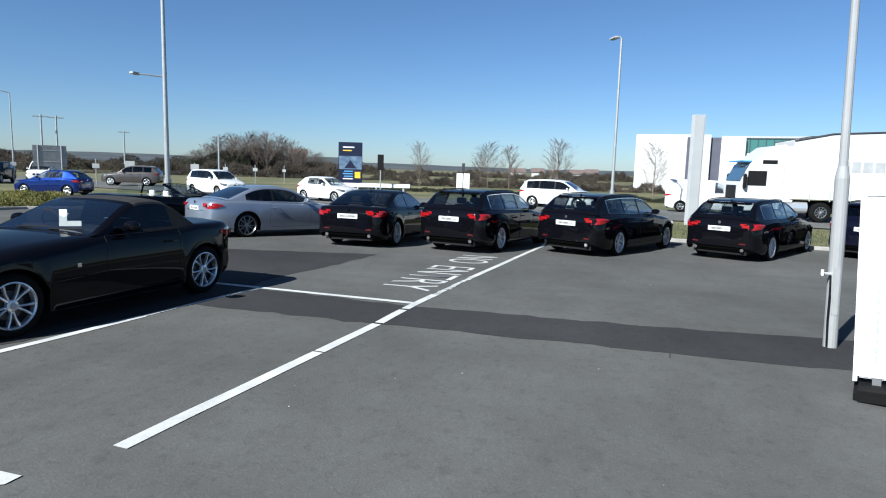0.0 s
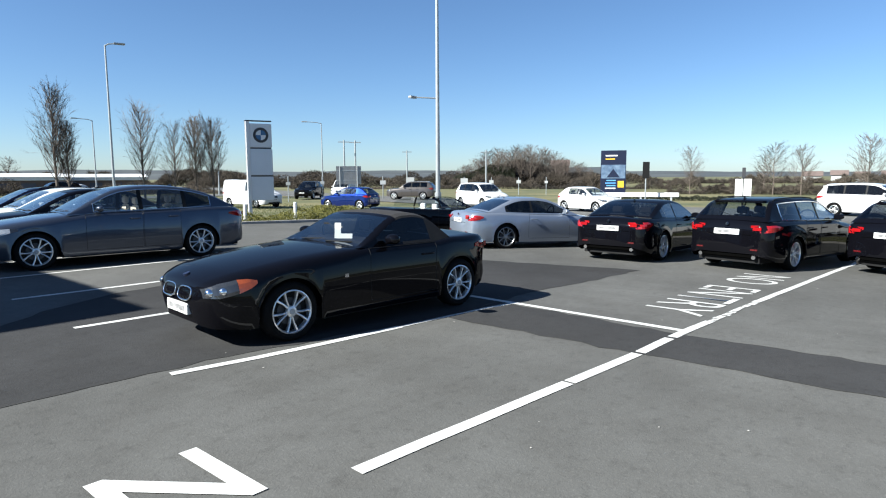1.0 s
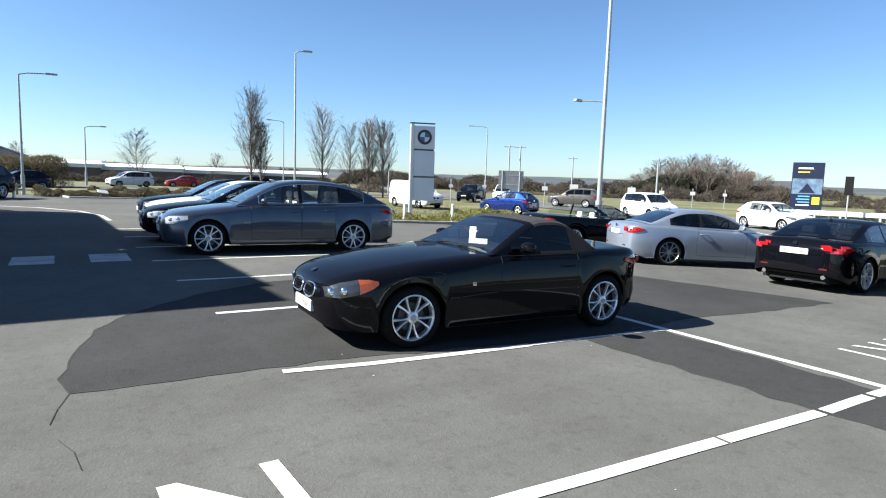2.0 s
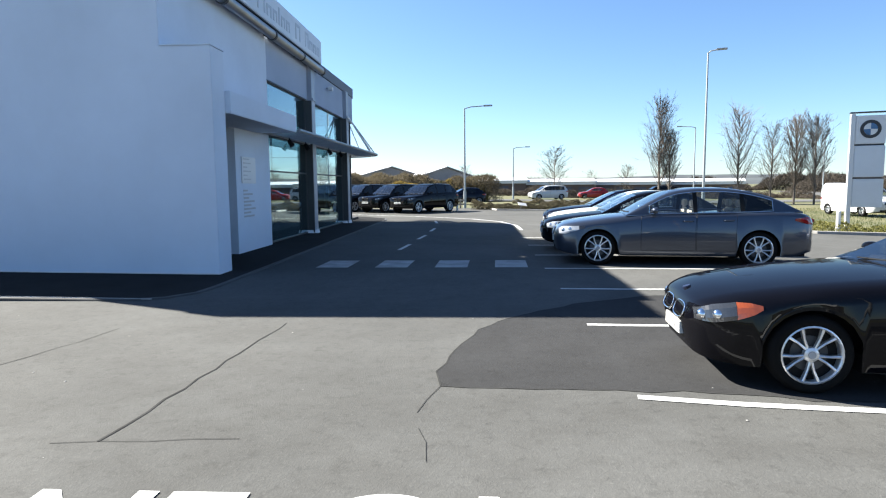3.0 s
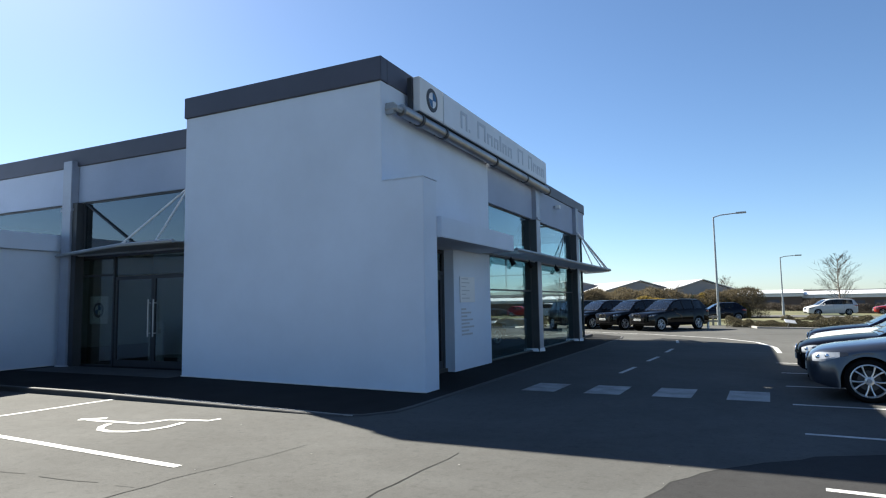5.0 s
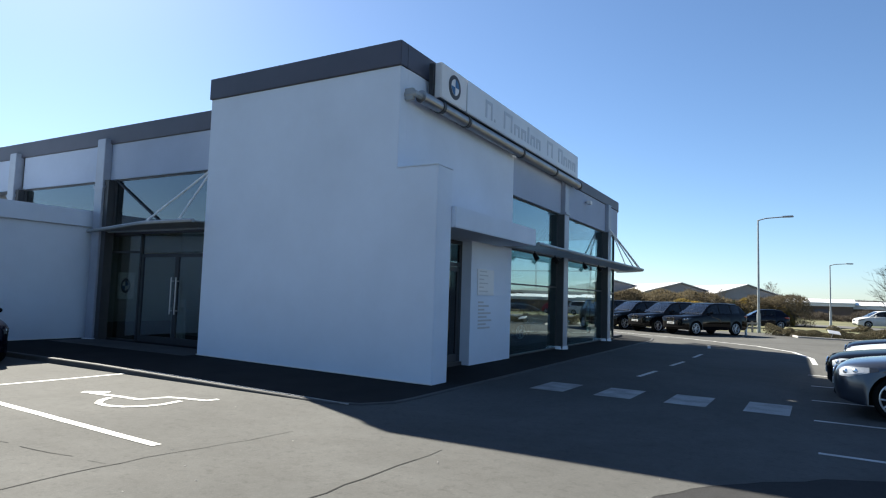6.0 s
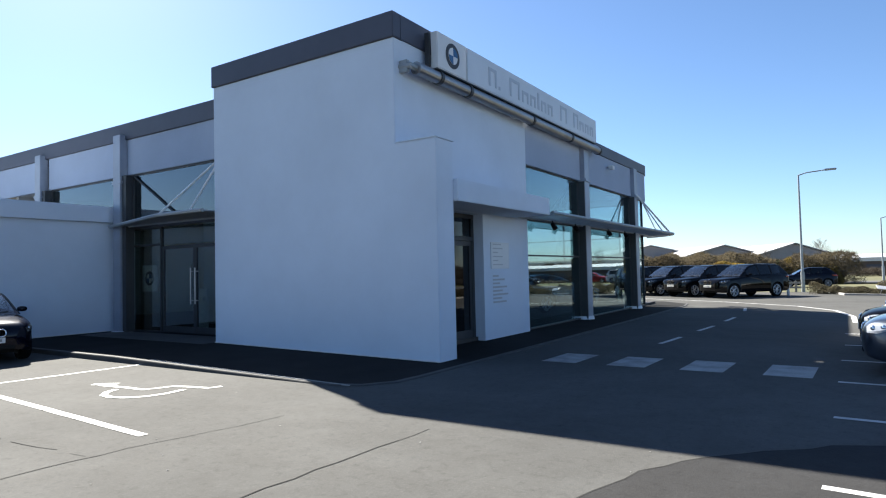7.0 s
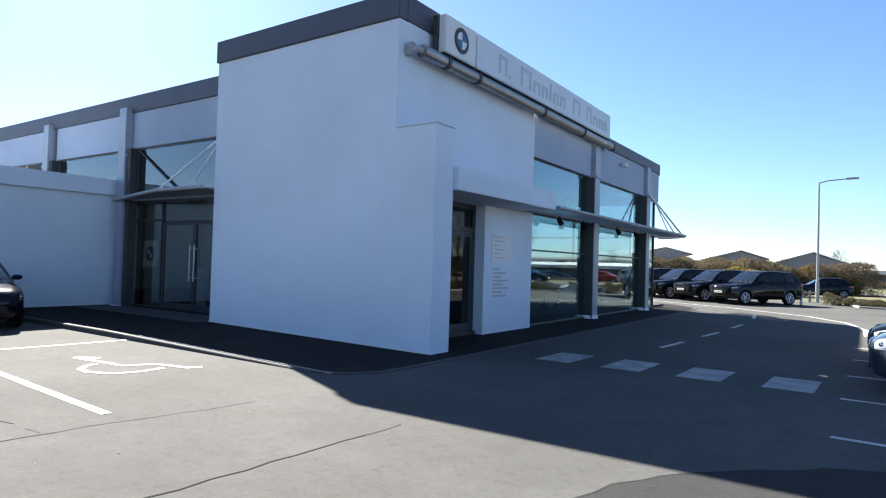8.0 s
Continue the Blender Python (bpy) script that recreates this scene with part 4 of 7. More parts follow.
PATCH_A = [(4.46, -6.9), (6.6, -7.02), (8.0, -7.28), (9.25, -7.55), (10.45, -7.45), (11.5, -7.3), (13.6, -7.38), (15.3, -7.36), (14.3, -4.0), (12.4, -2.8), (9.0, -2.5), (7.2, -2.75), (6.1, -3.35), (5.15, -4.3), (4.78, -4.9), (4.5, -6.0), (4.40, -6.5)]
PATCH_B = [(9.22, -7.555), (9.2, -9.98), (9.3, -12.0), (9.28, -13.44), (9.35, -15.4), (10.65, -15.4), (10.6, -14.69), (10.38, -12.97), (10.2, -10.1), (10.42, -7.455)]
for poly, lab in ((PATCH_A, "darker relaid asphalt patch with a ragged edge"), (PATCH_B, "dark strip of relaid asphalt over a trench")):
    fine = []
    for i, (p, q) in enumerate(zip(poly, poly[1:] + poly[:1])):
        k = max(1, int(math.dist(p, q) / 0.22))
        for j in range(k):
            f = j / k
            w = 0.0 if j == 0 else 0.045
            fine.append((p[0] + (q[0] - p[0]) * f + random.uniform(-w, w), p[1] + (q[1] - p[1]) * f + random.uniform(-w, w)))
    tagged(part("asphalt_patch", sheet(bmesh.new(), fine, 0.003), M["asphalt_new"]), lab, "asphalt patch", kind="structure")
    edge = part("patch_joint", strip(bmesh.new(), fine + fine[:1], 0.015, 0.0045, 0.3), M["crack"])
    tagged(edge, "dark ragged tar joint round an asphalt patch", "joint", kind="structure")


def wander(pts, amp=0.022, step=0.25):
    out = []
    for p, q in zip(pts, pts[1:]):
        k = max(1, int(math.dist(p, q) / step))
        out += [(p[0] + (q[0] - p[0]) * j / k + random.uniform(-amp, amp) * (j > 0), p[1] + (q[1] - p[1]) * j / k + random.uniform(-amp, amp) * (j > 0)) for j in range(k)]
    return out + [pts[-1]]


for pts, w in (([(0.05, -10.5), (0.13, -8.41), (0.22, -6.63), (0.48, -5.55), (0.55, -4.9)], 0.013), ([(2.28, -8.07), (2.4, -5.96), (2.46, -4.6)], 0.015),
               ([(1.0, -8.25), (1.39, -8.2), (2.28, -8.07), (3.2, -8.0)], 0.011), ([(4.46, -6.9), (4.32, -7.5), (4.45, -8.3)], 0.006), ([(-3.5, -7.3), (0.13, -7.0)], 0.009), ([(10.15, -12.95), (9.65, -13.02), (9.1, -13.0)], 0.014)):
    bm, run, k = bmesh.new(), wander(pts), 0
    while k < len(run) - 1:
        n = random.randint(2, 7)
        if len(run[k:k + n + 1]) > 1:
            strip(bm, run[k:k + n + 1], w * random.uniform(.6, 1.5), 0.004, 0.3)
        k += n + (random.random() < .45)
    tagged(part("crack", bm, M["crack"]), "thin dark tar-filled crack in the asphalt", "crack", kind="structure")


def marking(name, pts, width, label, group="", rough=True):
    if rough:
        pts = wander(pts, 0.006, 0.4)
    return tagged(part(name, strip(bmesh.new(), pts, width), M["line"]), label, "road marking", group, "structure")


for y, x0, x1, dy in ((7.45, 6.2, 11.0, -.10), (5.02, 6.2, 11.0, -.12), (2.62, 6.15, 10.9, -.15), (0.30, 6.12, 10.7, -.2), (-2.10, 6.1, 10.5, -.2), (-4.63, 6.06, 10.4, -.25)):
    marking("bay_line", [(x0, y), (x1, y + dy)], 0.10, "white painted parking bay line", "bay lines")
marking("bay_line", [(6.0, -7.13), (6.75, -7.27), (7.85, -7.40), (8.5, -7.46)], 0.10, "white painted parking bay line", "bay lines")
marking("bay_line", [(8.5, -7.46), (9.4, -7.55), (10.47, -7.66)], 0.055, "thin worn end of a white bay line", "bay lines")
LONG = [(5.82, -9.72), (9.24, -9.97), (14.2, -10.08), (20.4, -10.32)]
on_long = lambda x: (x, lerp_at(LONG, x))
for a, b, w in ((5.87, 8.02, .11), (8.05, 9.19, .11), (9.25, 11.15, .105), (13.1, 20.4, .10)):
    marking("bay_line", [on_long(a), on_long((a + b) / 2), on_long(b)], w, "long worn white line dividing the car park", "long line")
worn = bmesh.new()
rng = random.Random(31)
x = 11.17
while x < 13.08:
    d = rng.uniform(.06, .22)
    p, q = on_long(x), on_long(x + d)
    k = rng.uniform(-.012, .012)
    strip(worn, [(p[0], p[1] + k), (q[0], q[1] + k)], rng.uniform(.06, .105), .006, .3)
    x += d + rng.uniform(.0, .05)
tagged(part("bay_line", worn, M["line"]), "badly worn stretch of the long white line", "road marking", "long line", "structure")
marking("bay_line", [(10.50, -6.80), (10.48, -7.66), (10.41, -9.98)], 0.10, "white painted bay line meeting the long line")
marking("bay_line", [(-0.11, -6.28), (-3.8, -6.07), (-7.5, -5.87)], 0.11, "white painted line of the disabled bay", "disabled bay lines")
marking("bay_line", [(-5.40, -3.16), (-5.5, -4.6), (-5.62, -5.9)], 0.09, "white painted line of the disabled bay", "disabled bay lines")
# wheelchair sign: seated figure and wheel
wm = strip(bmesh.new(), [(-3.95, -4.84), (-3.78, -4.72), (-3.62, -4.60)], 0.14, 0.006, 0.4)
strip(wm, [(-3.75, -4.82), (-3.12, -4.74), (-2.72, -4.72), (-2.62, -4.5), (-2.55, -4.33), (-2.31, -4.25), (-1.9, -4.17), (-1.84, -3.98)], 0.10, 0.0065, 0.4)
strip(wm, [(-3.14, -4.9), (-3.04, -5.10), (-2.86, -5.25), (-2.6, -5.29), (-2.35, -5.2), (-2.17, -5.02), (-2.1, -4.76), (-2.14, -4.42)], 0.10, 0.007, 0.4)
tagged(part("wheelchair_symbol", wm, M["line"]), "white painted wheelchair symbol in the disabled bay", "road marking", kind="structure")
for i in range(4):
    x0 = 1.50 + i * 1.215
    bm = sheet(bmesh.new(), [(x0, 0.46), (x0 + .66, 0.45), (x0 + .70, 1.62), (x0 + .04, 1.64)], 0.006)
    tagged(part("crossing_block", bm, M["line_worn"]), "white painted block of the pedestrian crossing", "road marking", "crossing blocks", "structure")
for a, b in (((2.79, 3.9), (2.91, 5.4)), ((2.99, 7.05), (3.11, 8.6)), ((3.14, 10.3), (3.2, 11.9)), ((3.1, 15.0), (2.9, 16.8))):
    marking("centre_dash", [a, b], 0.11, "white dash of the lane's centre line", "centre dashes")
marking("lane_edge_line", [(-9.0, 26.3), (-3.2, 24.2), (1.44, 21.3), (4.6, 18.4), (5.9, 16.0), (6.42, 13.2), (6.45, 10.8)], 0.14, "white curved edge line of the access lane")


def lettering(text, size_x, size_y, at, turn, material, name, label, weight=0.012):
    """Built-in font letters, stretched to size, as a thin mesh."""
    cu = bpy.data.curves.new(name, "FONT")
    cu.body = text
    cu.align_x = "LEFT"
    cu.offset = weight
    tmp = bpy.data.objects.new(name, cu)
    scene.collection.objects.link(tmp)
    bpy.context.view_layer.update()
    me = bpy.data.meshes.new_from_object(tmp.evaluated_get(bpy.context.evaluated_depsgraph_get()))
    bpy.data.objects.remove(tmp)
    xs = [v.co.x for v in me.vertices]
    ys = [v.co.y for v in me.vertices]
    x0, x1, y0, y1 = min(xs), max(xs), min(ys), max(ys)
    a = radians(turn)
    for v in me.vertices:
        u, w = (v.co.x - x0) / (x1 - x0) * size_x, (v.co.y - y0) / (y1 - y0) * size_y
        x, y = at[0] + u * math.cos(a) - w * math.sin(a), at[1] + u * math.sin(a) + w * math.cos(a)
        v.co = (x, y, gz(x) + 0.007)
    me.materials.append(material)
    return tagged(new(name, me), label, "road marking", kind="structure")


lettering("NO ENTRY", 4.95, 0.82, (5.42, -8.70), 180, M["line"], "road_lettering", "white painted words NO ENTRY on the asphalt")
lettering("NO  ENTRY", 5.0, 0.82, (16.35, -9.0), 180.3, M["line"], "road_lettering", "worn white painted words NO ENTRY on the asphalt", weight=-.008)


def ribbon(name, centre, width, height, material, label, category):
    """A road along a centre line on the ground."""
    bm = bmesh.new()
    prev = None
    n = 60
    ts = [i / n * (len(centre) - 1) for i in range(n + 1)]
    xs, ys = [(i, c[0]) for i, c in enumerate(centre)], [(i, c[1]) for i, c in enumerate(centre)]
    pts = [(smooth_at(xs, t), smooth_at(ys, t)) for t in ts]
    for i, p in enumerate(pts):
        a, b = pts[max(i - 1, 0)], pts[min(i + 1, n)]
        d = Vector((b[0] - a[0], b[1] - a[1])).normalized()
        cur = []
        for s in (1, 0, -1):
            x, y = p[0] - d.y * s * width / 2, p[1] + d.x * s * width / 2
            cur.append(bm.verts.new((x, y, ground_height(x, y) + height)))
        if prev:
            bm.faces.new((prev[0], prev[1], cur[1], cur[0]))
            bm.faces.new((prev[1], prev[2], cur[2], cur[1]))
        prev = cur
    return tagged(part(name, bm, material), label, category, kind="structure")


MAIN = [(34, -120), (36.5, -60), (39.5, -18), (43, 8), (48, 34), (56, 62), (70, 100), (95, 170)]
BACK = [(58, 66), (36, 60), (12, 56), (-20, 58), (-80, 66)]
ribbon("road", MAIN, 10.0, 0.05, M["road"], "pale grey asphalt main road", "road")
ribbon("road", BACK, 8.0, 0.055, M["road"], "pale grey asphalt side road", "road")
ribbon("road", [(23.2, -3), (30, 4), (38, 6)], 7.0, 0.056, M["road"], "asphalt entrance from the road", "road")


def kerb_run(pts, w=0.14, h=0.10, lift=0.0, label="pale concrete kerb", mat="kerb"):
    bm = bmesh.new()
    prev = None
    for i, p in enumerate(pts):
        a, b = pts[max(i - 1, 0)], pts[min(i + 1, len(pts) - 1)]
        d = Vector((b[0] - a[0], b[1] - a[1])).normalized()
        n = Vector((-d.y, d.x)) * w / 2
        z0 = gz(p[0])
        t = z0 + (h(p[0]) if callable(h) else h)
        cur = [bm.verts.new((p[0] + s * n.x, p[1] + s * n.y, z)) for s, z in ((1, z0 - .1), (1, t - .015), (.8, t), (-.8, t), (-1, t - .015), (-1, z0 - .1))]
        if prev:
            for j in range(5):
                bm.faces.new((prev[j], prev[j + 1], cur[j + 1], cur[j]))
        else:
            bm.faces.new(cur)
        prev = cur
    bm.faces.new(prev[::-1])
    bmesh.ops.recalc_face_normals(bm, faces=bm.faces[:])
    return tagged(part("kerb", bm, M[mat]), label, "kerb", kind="structure")


kerb_run([(23.2, -42), (23.2, -20), (23.2, -9), (23.2, 8.6), (21.6, 10.4), (17.2, 11.2), (14.5, 14.5), (13.5, 22), (12, 27.5), (6.2, 28.6), (5.2, 33)])
# footpath round the showroom
PATH_EDGE = [(-34, -6.5), (-15.5, -6.5), (-15.3, -3.25), (-14.9, -3.12), (-0.35, -3.12), (0.1, -2.95), (0.40, -2.5), (0.45, -1.9), (0.45, 17.6), (0.2, 19.4), (-1.0, 20.8), (-3, 21.3), (-34, 21.3)]


def path_z(x):
    """Top of the footpath: almost level with the asphalt at the corner, rising towards the customer entrance."""
    return .018 + .087 * max(0.0, min(1.0, (-.4 - x) / 6.0))


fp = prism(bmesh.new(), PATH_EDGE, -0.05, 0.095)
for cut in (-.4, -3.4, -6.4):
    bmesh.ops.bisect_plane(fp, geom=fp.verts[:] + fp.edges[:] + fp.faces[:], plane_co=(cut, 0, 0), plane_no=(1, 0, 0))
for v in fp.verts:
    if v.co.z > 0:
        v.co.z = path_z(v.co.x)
tagged(part("footpath", fp, M["path"]), "paved footpath round the showroom, coloured near black for its shade", "footpath", kind="structure")


def path_strip(pts, w, z0, z1):
    """A thin bar lying on the footpath along pts."""
    bm = bmesh.new()
    prev = None
    for i, p in enumerate(pts):
        a, b = pts[max(i - 1, 0)], pts[min(i + 1, len(pts) - 1)]
        d = Vector((b[0] - a[0], b[1] - a[1])).normalized()
        n = Vector((-d.y, d.x)) * w / 2
        cur = [bm.verts.new((p[0] + k * n.x, p[1] + k * n.y, path_z(p[0]) + z)) for k, z in ((1, z0), (1, z1), (-1, z1), (-1, z0))]
        if prev:
            for j in range(4):
                bm.faces.new((prev[j], prev[(j + 1) % 4], cur[(j + 1) % 4], cur[j]))
        else:
            bm.faces.new(cur)
        prev = cur
    bm.faces.new(prev[::-1])
    bmesh.ops.recalc_face_normals(bm, faces=bm.faces[:])
    return bm


# Pale strip that paints in the sunlit top edge of the kerb.
tagged(part("lit_kerb_edge", path_strip([(-5.3, -3.03), (-3.4, -3.05), (-.03, -3.09)], .04, -.01, .005), M["line_worn"]), "thin pale strip painted in for the sunlit edge of the kerb", "road marking", kind="structure")
kerb_run([(x, y) for x, y in PATH_EDGE[3:4]] + [(x, -3.12) for x in (-12.0, -9.0, -6.4, -3.4)] + [(x, y) for x, y in PATH_EDGE[4:-1]], 0.12, lambda x: path_z(x) + .002, label="concrete kerb edging the footpath, darkened to match its shade", mat="kerb_dark")


# ---------------------------------------------------------------- showroom
def wall(name, spec, material, label, bevel=0.0):
    return tagged(part(name, boxes(spec, bevel=bevel), material), label, "wall", kind="structure")


FY, RX, WX, LX, TOPZ, EAVE = -0.585, -0.99, -0.04, -6.575, 6.845, 6.335
bm = bmesh.new()
outline = [(LX, .0), (WX, .0), (WX, 4.22), (RX, 4.22), (RX, EAVE), (LX, EAVE)]
fr = [bm.verts.new((x, FY, z)) for x, z in outline]
bk = [bm.verts.new((x, 0.0, z)) for x, z in outline]
bm.faces.new(fr)
bm.faces.new(bk[::-1])
for i in range(6):
    j = (i + 1) % 6
    bm.faces.new((fr[j], fr[i], bk[i], bk[j]))
bmesh.ops.recalc_face_normals(bm, faces=bm.faces[:])
bmesh.ops.bevel(bm, geom=[e for e in bm.edges], offset=.014, segments=2, affect="EDGES")
tagged(part("wall_front", bm, M["render"]), "tall smooth white rendered showroom wall with a lower wing", "wall", kind="structure")
tagged(part("coping", boxes((RX + .003, FY - .018, 4.22, WX + .018, .018, 4.242), bevel=.004), M["render"]), "thin white coping along the wing wall", "coping", kind="structure")
wall("wall_front_return", (LX, .003, 0.0, LX + .3, 2.4, EAVE), M["render"], "white rendered side of the tall block")
wall("wall_side_upper", (RX - .30, -.30, 3.06, RX + .002, 5.29, EAVE + .001), M["render"], "white rendered side wall above the entrance")
wall("wall_side_lower", (RX - .30, 2.81, 0.0, RX + .001, 5.29, 3.058), M["render"], "white rendered wall panel beside the entrance")
for pts in ([(LX - .01, FY - .008), (-3.4, FY - .008), (WX + .012, FY - .008)], [(-34, -4.608), (-12.745, -4.608)], [(-12.738, -4.6), (-12.738, .09)]):
    tagged(part("base_bead", path_strip(pts, .014, .001, .022), M["white"]), "thin white bead along the foot of the rendered wall", "trim", kind="structure")
tagged(part("entrance_slab", boxes((-12.3, -.95, .08, LX - .02, .34, .112), bevel=.006), M["slab"]), "grey paved slab in front of the customer entrance", "paving", kind="structure")
# dark roof fascias
for x0, y0, z0, x1, y1, z1 in ((LX - .02, FY - .05, EAVE + .002, RX + .03, FY + .20, TOPZ), (RX - .2, FY + .202, EAVE + .002, RX + .03, 5.6, TOPZ), (RX - .2, 5.602, 5.78, RX + .04, 17.2, 6.17),
                               (-34, .30, 5.96, LX - .01, .55, 6.47), (LX - .02, FY + .202, EAVE + .002, LX + .15, 6, TOPZ)):
    tagged(part("fascia", boxes((x0, y0, z0, x1, y1, z1), bevel=.01), M["fascia"]), "dark grey metal roof fascia of the showroom", "fascia", kind="structure")
tagged(part("roof", boxes((LX + .16, FY + .2, 6.50, RX - .2, 5.6, 6.62), (-34, .56, 6.2, LX + .14, 20, 6.3), (LX + .15, 5.61, 5.95, RX - .2, 17.1, 6.05), (LX + .15, 17.102, 5.95, -2.7, 18.6, 6.05)), M["fascia"]), "flat dark roof of the showroom", "roof", kind="structure")
# rounded far corner of the fascia and the panel under it
def curved_band(z0, z1, r, cx, cy, thick, material, name, label, a0=0.0, a1=90.0):
    bm = bmesh.new()
    prev = None
    for k in range(13):
        a = radians(a0 + (a1 - a0) * k / 12)
        cur = [bm.verts.new((cx + q * math.cos(a), cy + q * math.sin(a), z)) for q, z in ((r, z0), (r, z1), (r - thick, z1), (r - thick, z0))]
        if prev:
            for j in range(4):
                bm.faces.new((prev[j], prev[(j + 1) % 4], cur[(j + 1) % 4], cur[j]))
        else:
            bm.faces.new(cur)
        prev = cur
    bm.faces.new(prev[::-1])
    bmesh.ops.recalc_face_normals(bm, faces=bm.faces[:])
    return tagged(part(name, bm, material), label, name.replace("_", " "), kind="structure")


curved_band(5.78, 6.17, 1.60, -2.55, 17.2, .2, M["fascia"], "fascia", "dark fascia curving round the building corner")
curved_band(4.62, 5.778, 1.55, -2.55, 17.2, .1, M["cladding"], "cladding_panel", "silver cladding curving round the corner")
for y0, y1 in ((5.295, 9.49), (9.96, 15.27), (15.73, 17.2)):
    tagged(part("cladding_panel", boxes((RX - .12, y0, 4.62, RX - .01, y1, 5.778), bevel=.008), M["cladding"]), "silver grey cladding panel above the windows", "cladding panel", "side cladding", "structure")
for x0, x1 in ((-12.04, LX - .02), (-17.0, -12.47), (-22, -17.62), (-30, -22.4)):
    tagged(part("cladding_panel", boxes((x0, .36, 4.87, x1, .46, 5.958), bevel=.008), M["cladding"]), "silver grey cladding panel above the windows", "cladding panel", "front cladding", "structure")


def column(x, y, w, d, z1, label="silver grey steel column"):
    c = empty("column", label, "column", "showroom columns", "structure")
    part("shaft", boxes((x - w / 2, y - d / 2, .0, x + w / 2, y + d / 2, z1), bevel=.012), M["column"], c)
    part("base_plate", tubes(([(x, y, .0), (x, y, .13)], [max(w, d) * .72, max(w, d) * .66]), seg=20), M["panel"], c)
    part("flange", boxes((x - w / 2 - .05, y - d / 2 - .012, 4.6, x + w / 2 + .05, y + d / 2 + .012, 4.68)), M["column"], c)
    return c


for y in (9.725, 15.50):
    c = column(-1.09, y, .48, .45, 5.775)
    # Dark strip over the column's south face: its shade put in as colour.
    part("flank", boxes((-1.31, y - .262, .0, -.86, y - .227, 4.59)), M["frame"], c)
for x in (-12.25, -17.33):
    c = column(x, .27, .40, .27, 6.10)
    part("flank", boxes((x + .203, .20, .0, x + .40, .46, 4.84)), M["frame"], c)


def glazed(name, label, origin, along, length, z0, z1, splits, rails, glass, thick=.012, frame=.06):
    """A glazed screen: panes, mullions and rails. along: unit direction in plan."""
    w = empty(name, label, "window", kind="structure")
    ux, uy = along
    turn = Matrix.Translation((origin[0], origin[1], 0)) @ Matrix.Rotation(math.atan2(uy, ux), 4, "Z")
    cuts = [0, *splits, length]
    levels = [z0, *rails, z1]
    for a, b in zip(cuts, cuts[1:]):
        for c, d in zip(levels, levels[1:]):
            p = part("pane", boxes((a + frame / 2, -thick / 2, c + frame / 2, b - frame / 2, thick / 2, d - frame / 2)), M[glass], w)
            p.visible_shadow = False
            p.matrix_basis = turn
    for a in cuts:
        part("mullion", boxes((a - frame / 2, -.05, z0, a + frame / 2, .05, z1)), M["frame"], w).matrix_basis = turn
    for c in levels:
        bm = bmesh.new()
        for a, b in zip(cuts, cuts[1:]):
            box(bm, a + frame / 2, -.045, c - frame / 2, b - frame / 2, .045, c + frame / 2)
        part("rail", bm, M["frame"], w).matrix_basis = turn
    return w


glazed("window_1", "tall showroom window with clear glass in dark frames", (RX - .14, 5.33), (0, 1), 4.13, .06, 4.61, [], [2.10, 3.10], "glass", frame=.045)
glazed("window_2", "tall showroom window with clear glass in dark frames", (RX - .14, 9.98), (0, 1), 5.24, .06, 4.61, [], [2.10, 3.10], "glass", frame=.045)
glazed("window_3", "narrow showroom window by the rounded corner", (RX - .14, 15.75), (0, 1), 1.45, .06, 4.61, [], [2.05, 3.10], "glass", frame=.045)
glazed("window_4", "clerestory window above the customer entrance", (-11.82, .45), (1, 0), 5.22, 3.42, 4.85, [], [], "glass_hi", frame=.06)
glazed("window_5", "clerestory window above the low wall", (-16.9, .45), (1, 0), 4.40, 3.95, 4.85, [], [], "glass_hi", frame=.06)
glazed("window_6", "glazed screen beside the customer entrance", (-12.30, .62), (1, 0), 1.64, .12, 3.20, [], [2.70], "door_glass", frame=.06)
glazed("window_7", "glazed screen beside the customer entrance", (-7.46, .62), (1, 0), .84, .12, 3.20, [], [2.70], "door_glass", frame=.06)
wall("lintel_entrance", (-12.30, .50, 3.21, LX - .02, .60, 3.40), M["frame"], "dark lintel over the customer entrance")


def glass_door(x0, x1, y, name):
    d = empty(name, "double glass entrance door in dark frames", "door", kind="structure")
    mid = (x0 + x1) / 2
    for a, b, h in ((x0, mid - .005, mid - .10), (mid + .005, x1, mid + .10)):
        leaf = part("door_leaf", boxes((a, y - .03, .12, a + .07, y + .03, 2.64), (b - .07, y - .03, .12, b, y + .03, 2.64), (a + .07, y - .03, .12, b - .07, y + .03, .30), (a + .07, y - .03, 2.54, b - .07, y + .03, 2.64)), M["frame"], d)
        p = part("pane", boxes((a + .07, y - .006, .30, b - .07, y + .006, 2.54)), M["door_glass"], leaf)
        p.visible_shadow = False
        part("pull_handle", tubes(([(h, y - .10, .95), (h, y - .10, 1.97)], .018), ([(h, y - .10, 1.05), (h, y, 1.05)], .012), ([(h, y - .10, 1.87), (h, y, 1.87)], .012)), M["steel"], leaf, "long steel pull handle")
    pt = part("transom", boxes((x0, y - .006, 2.67, x1, y + .006, 3.18)), M["door_glass"], d)
    pt.visible_shadow = False
    return d


glass_door(-10.60, -7.50, .62, "door_1")
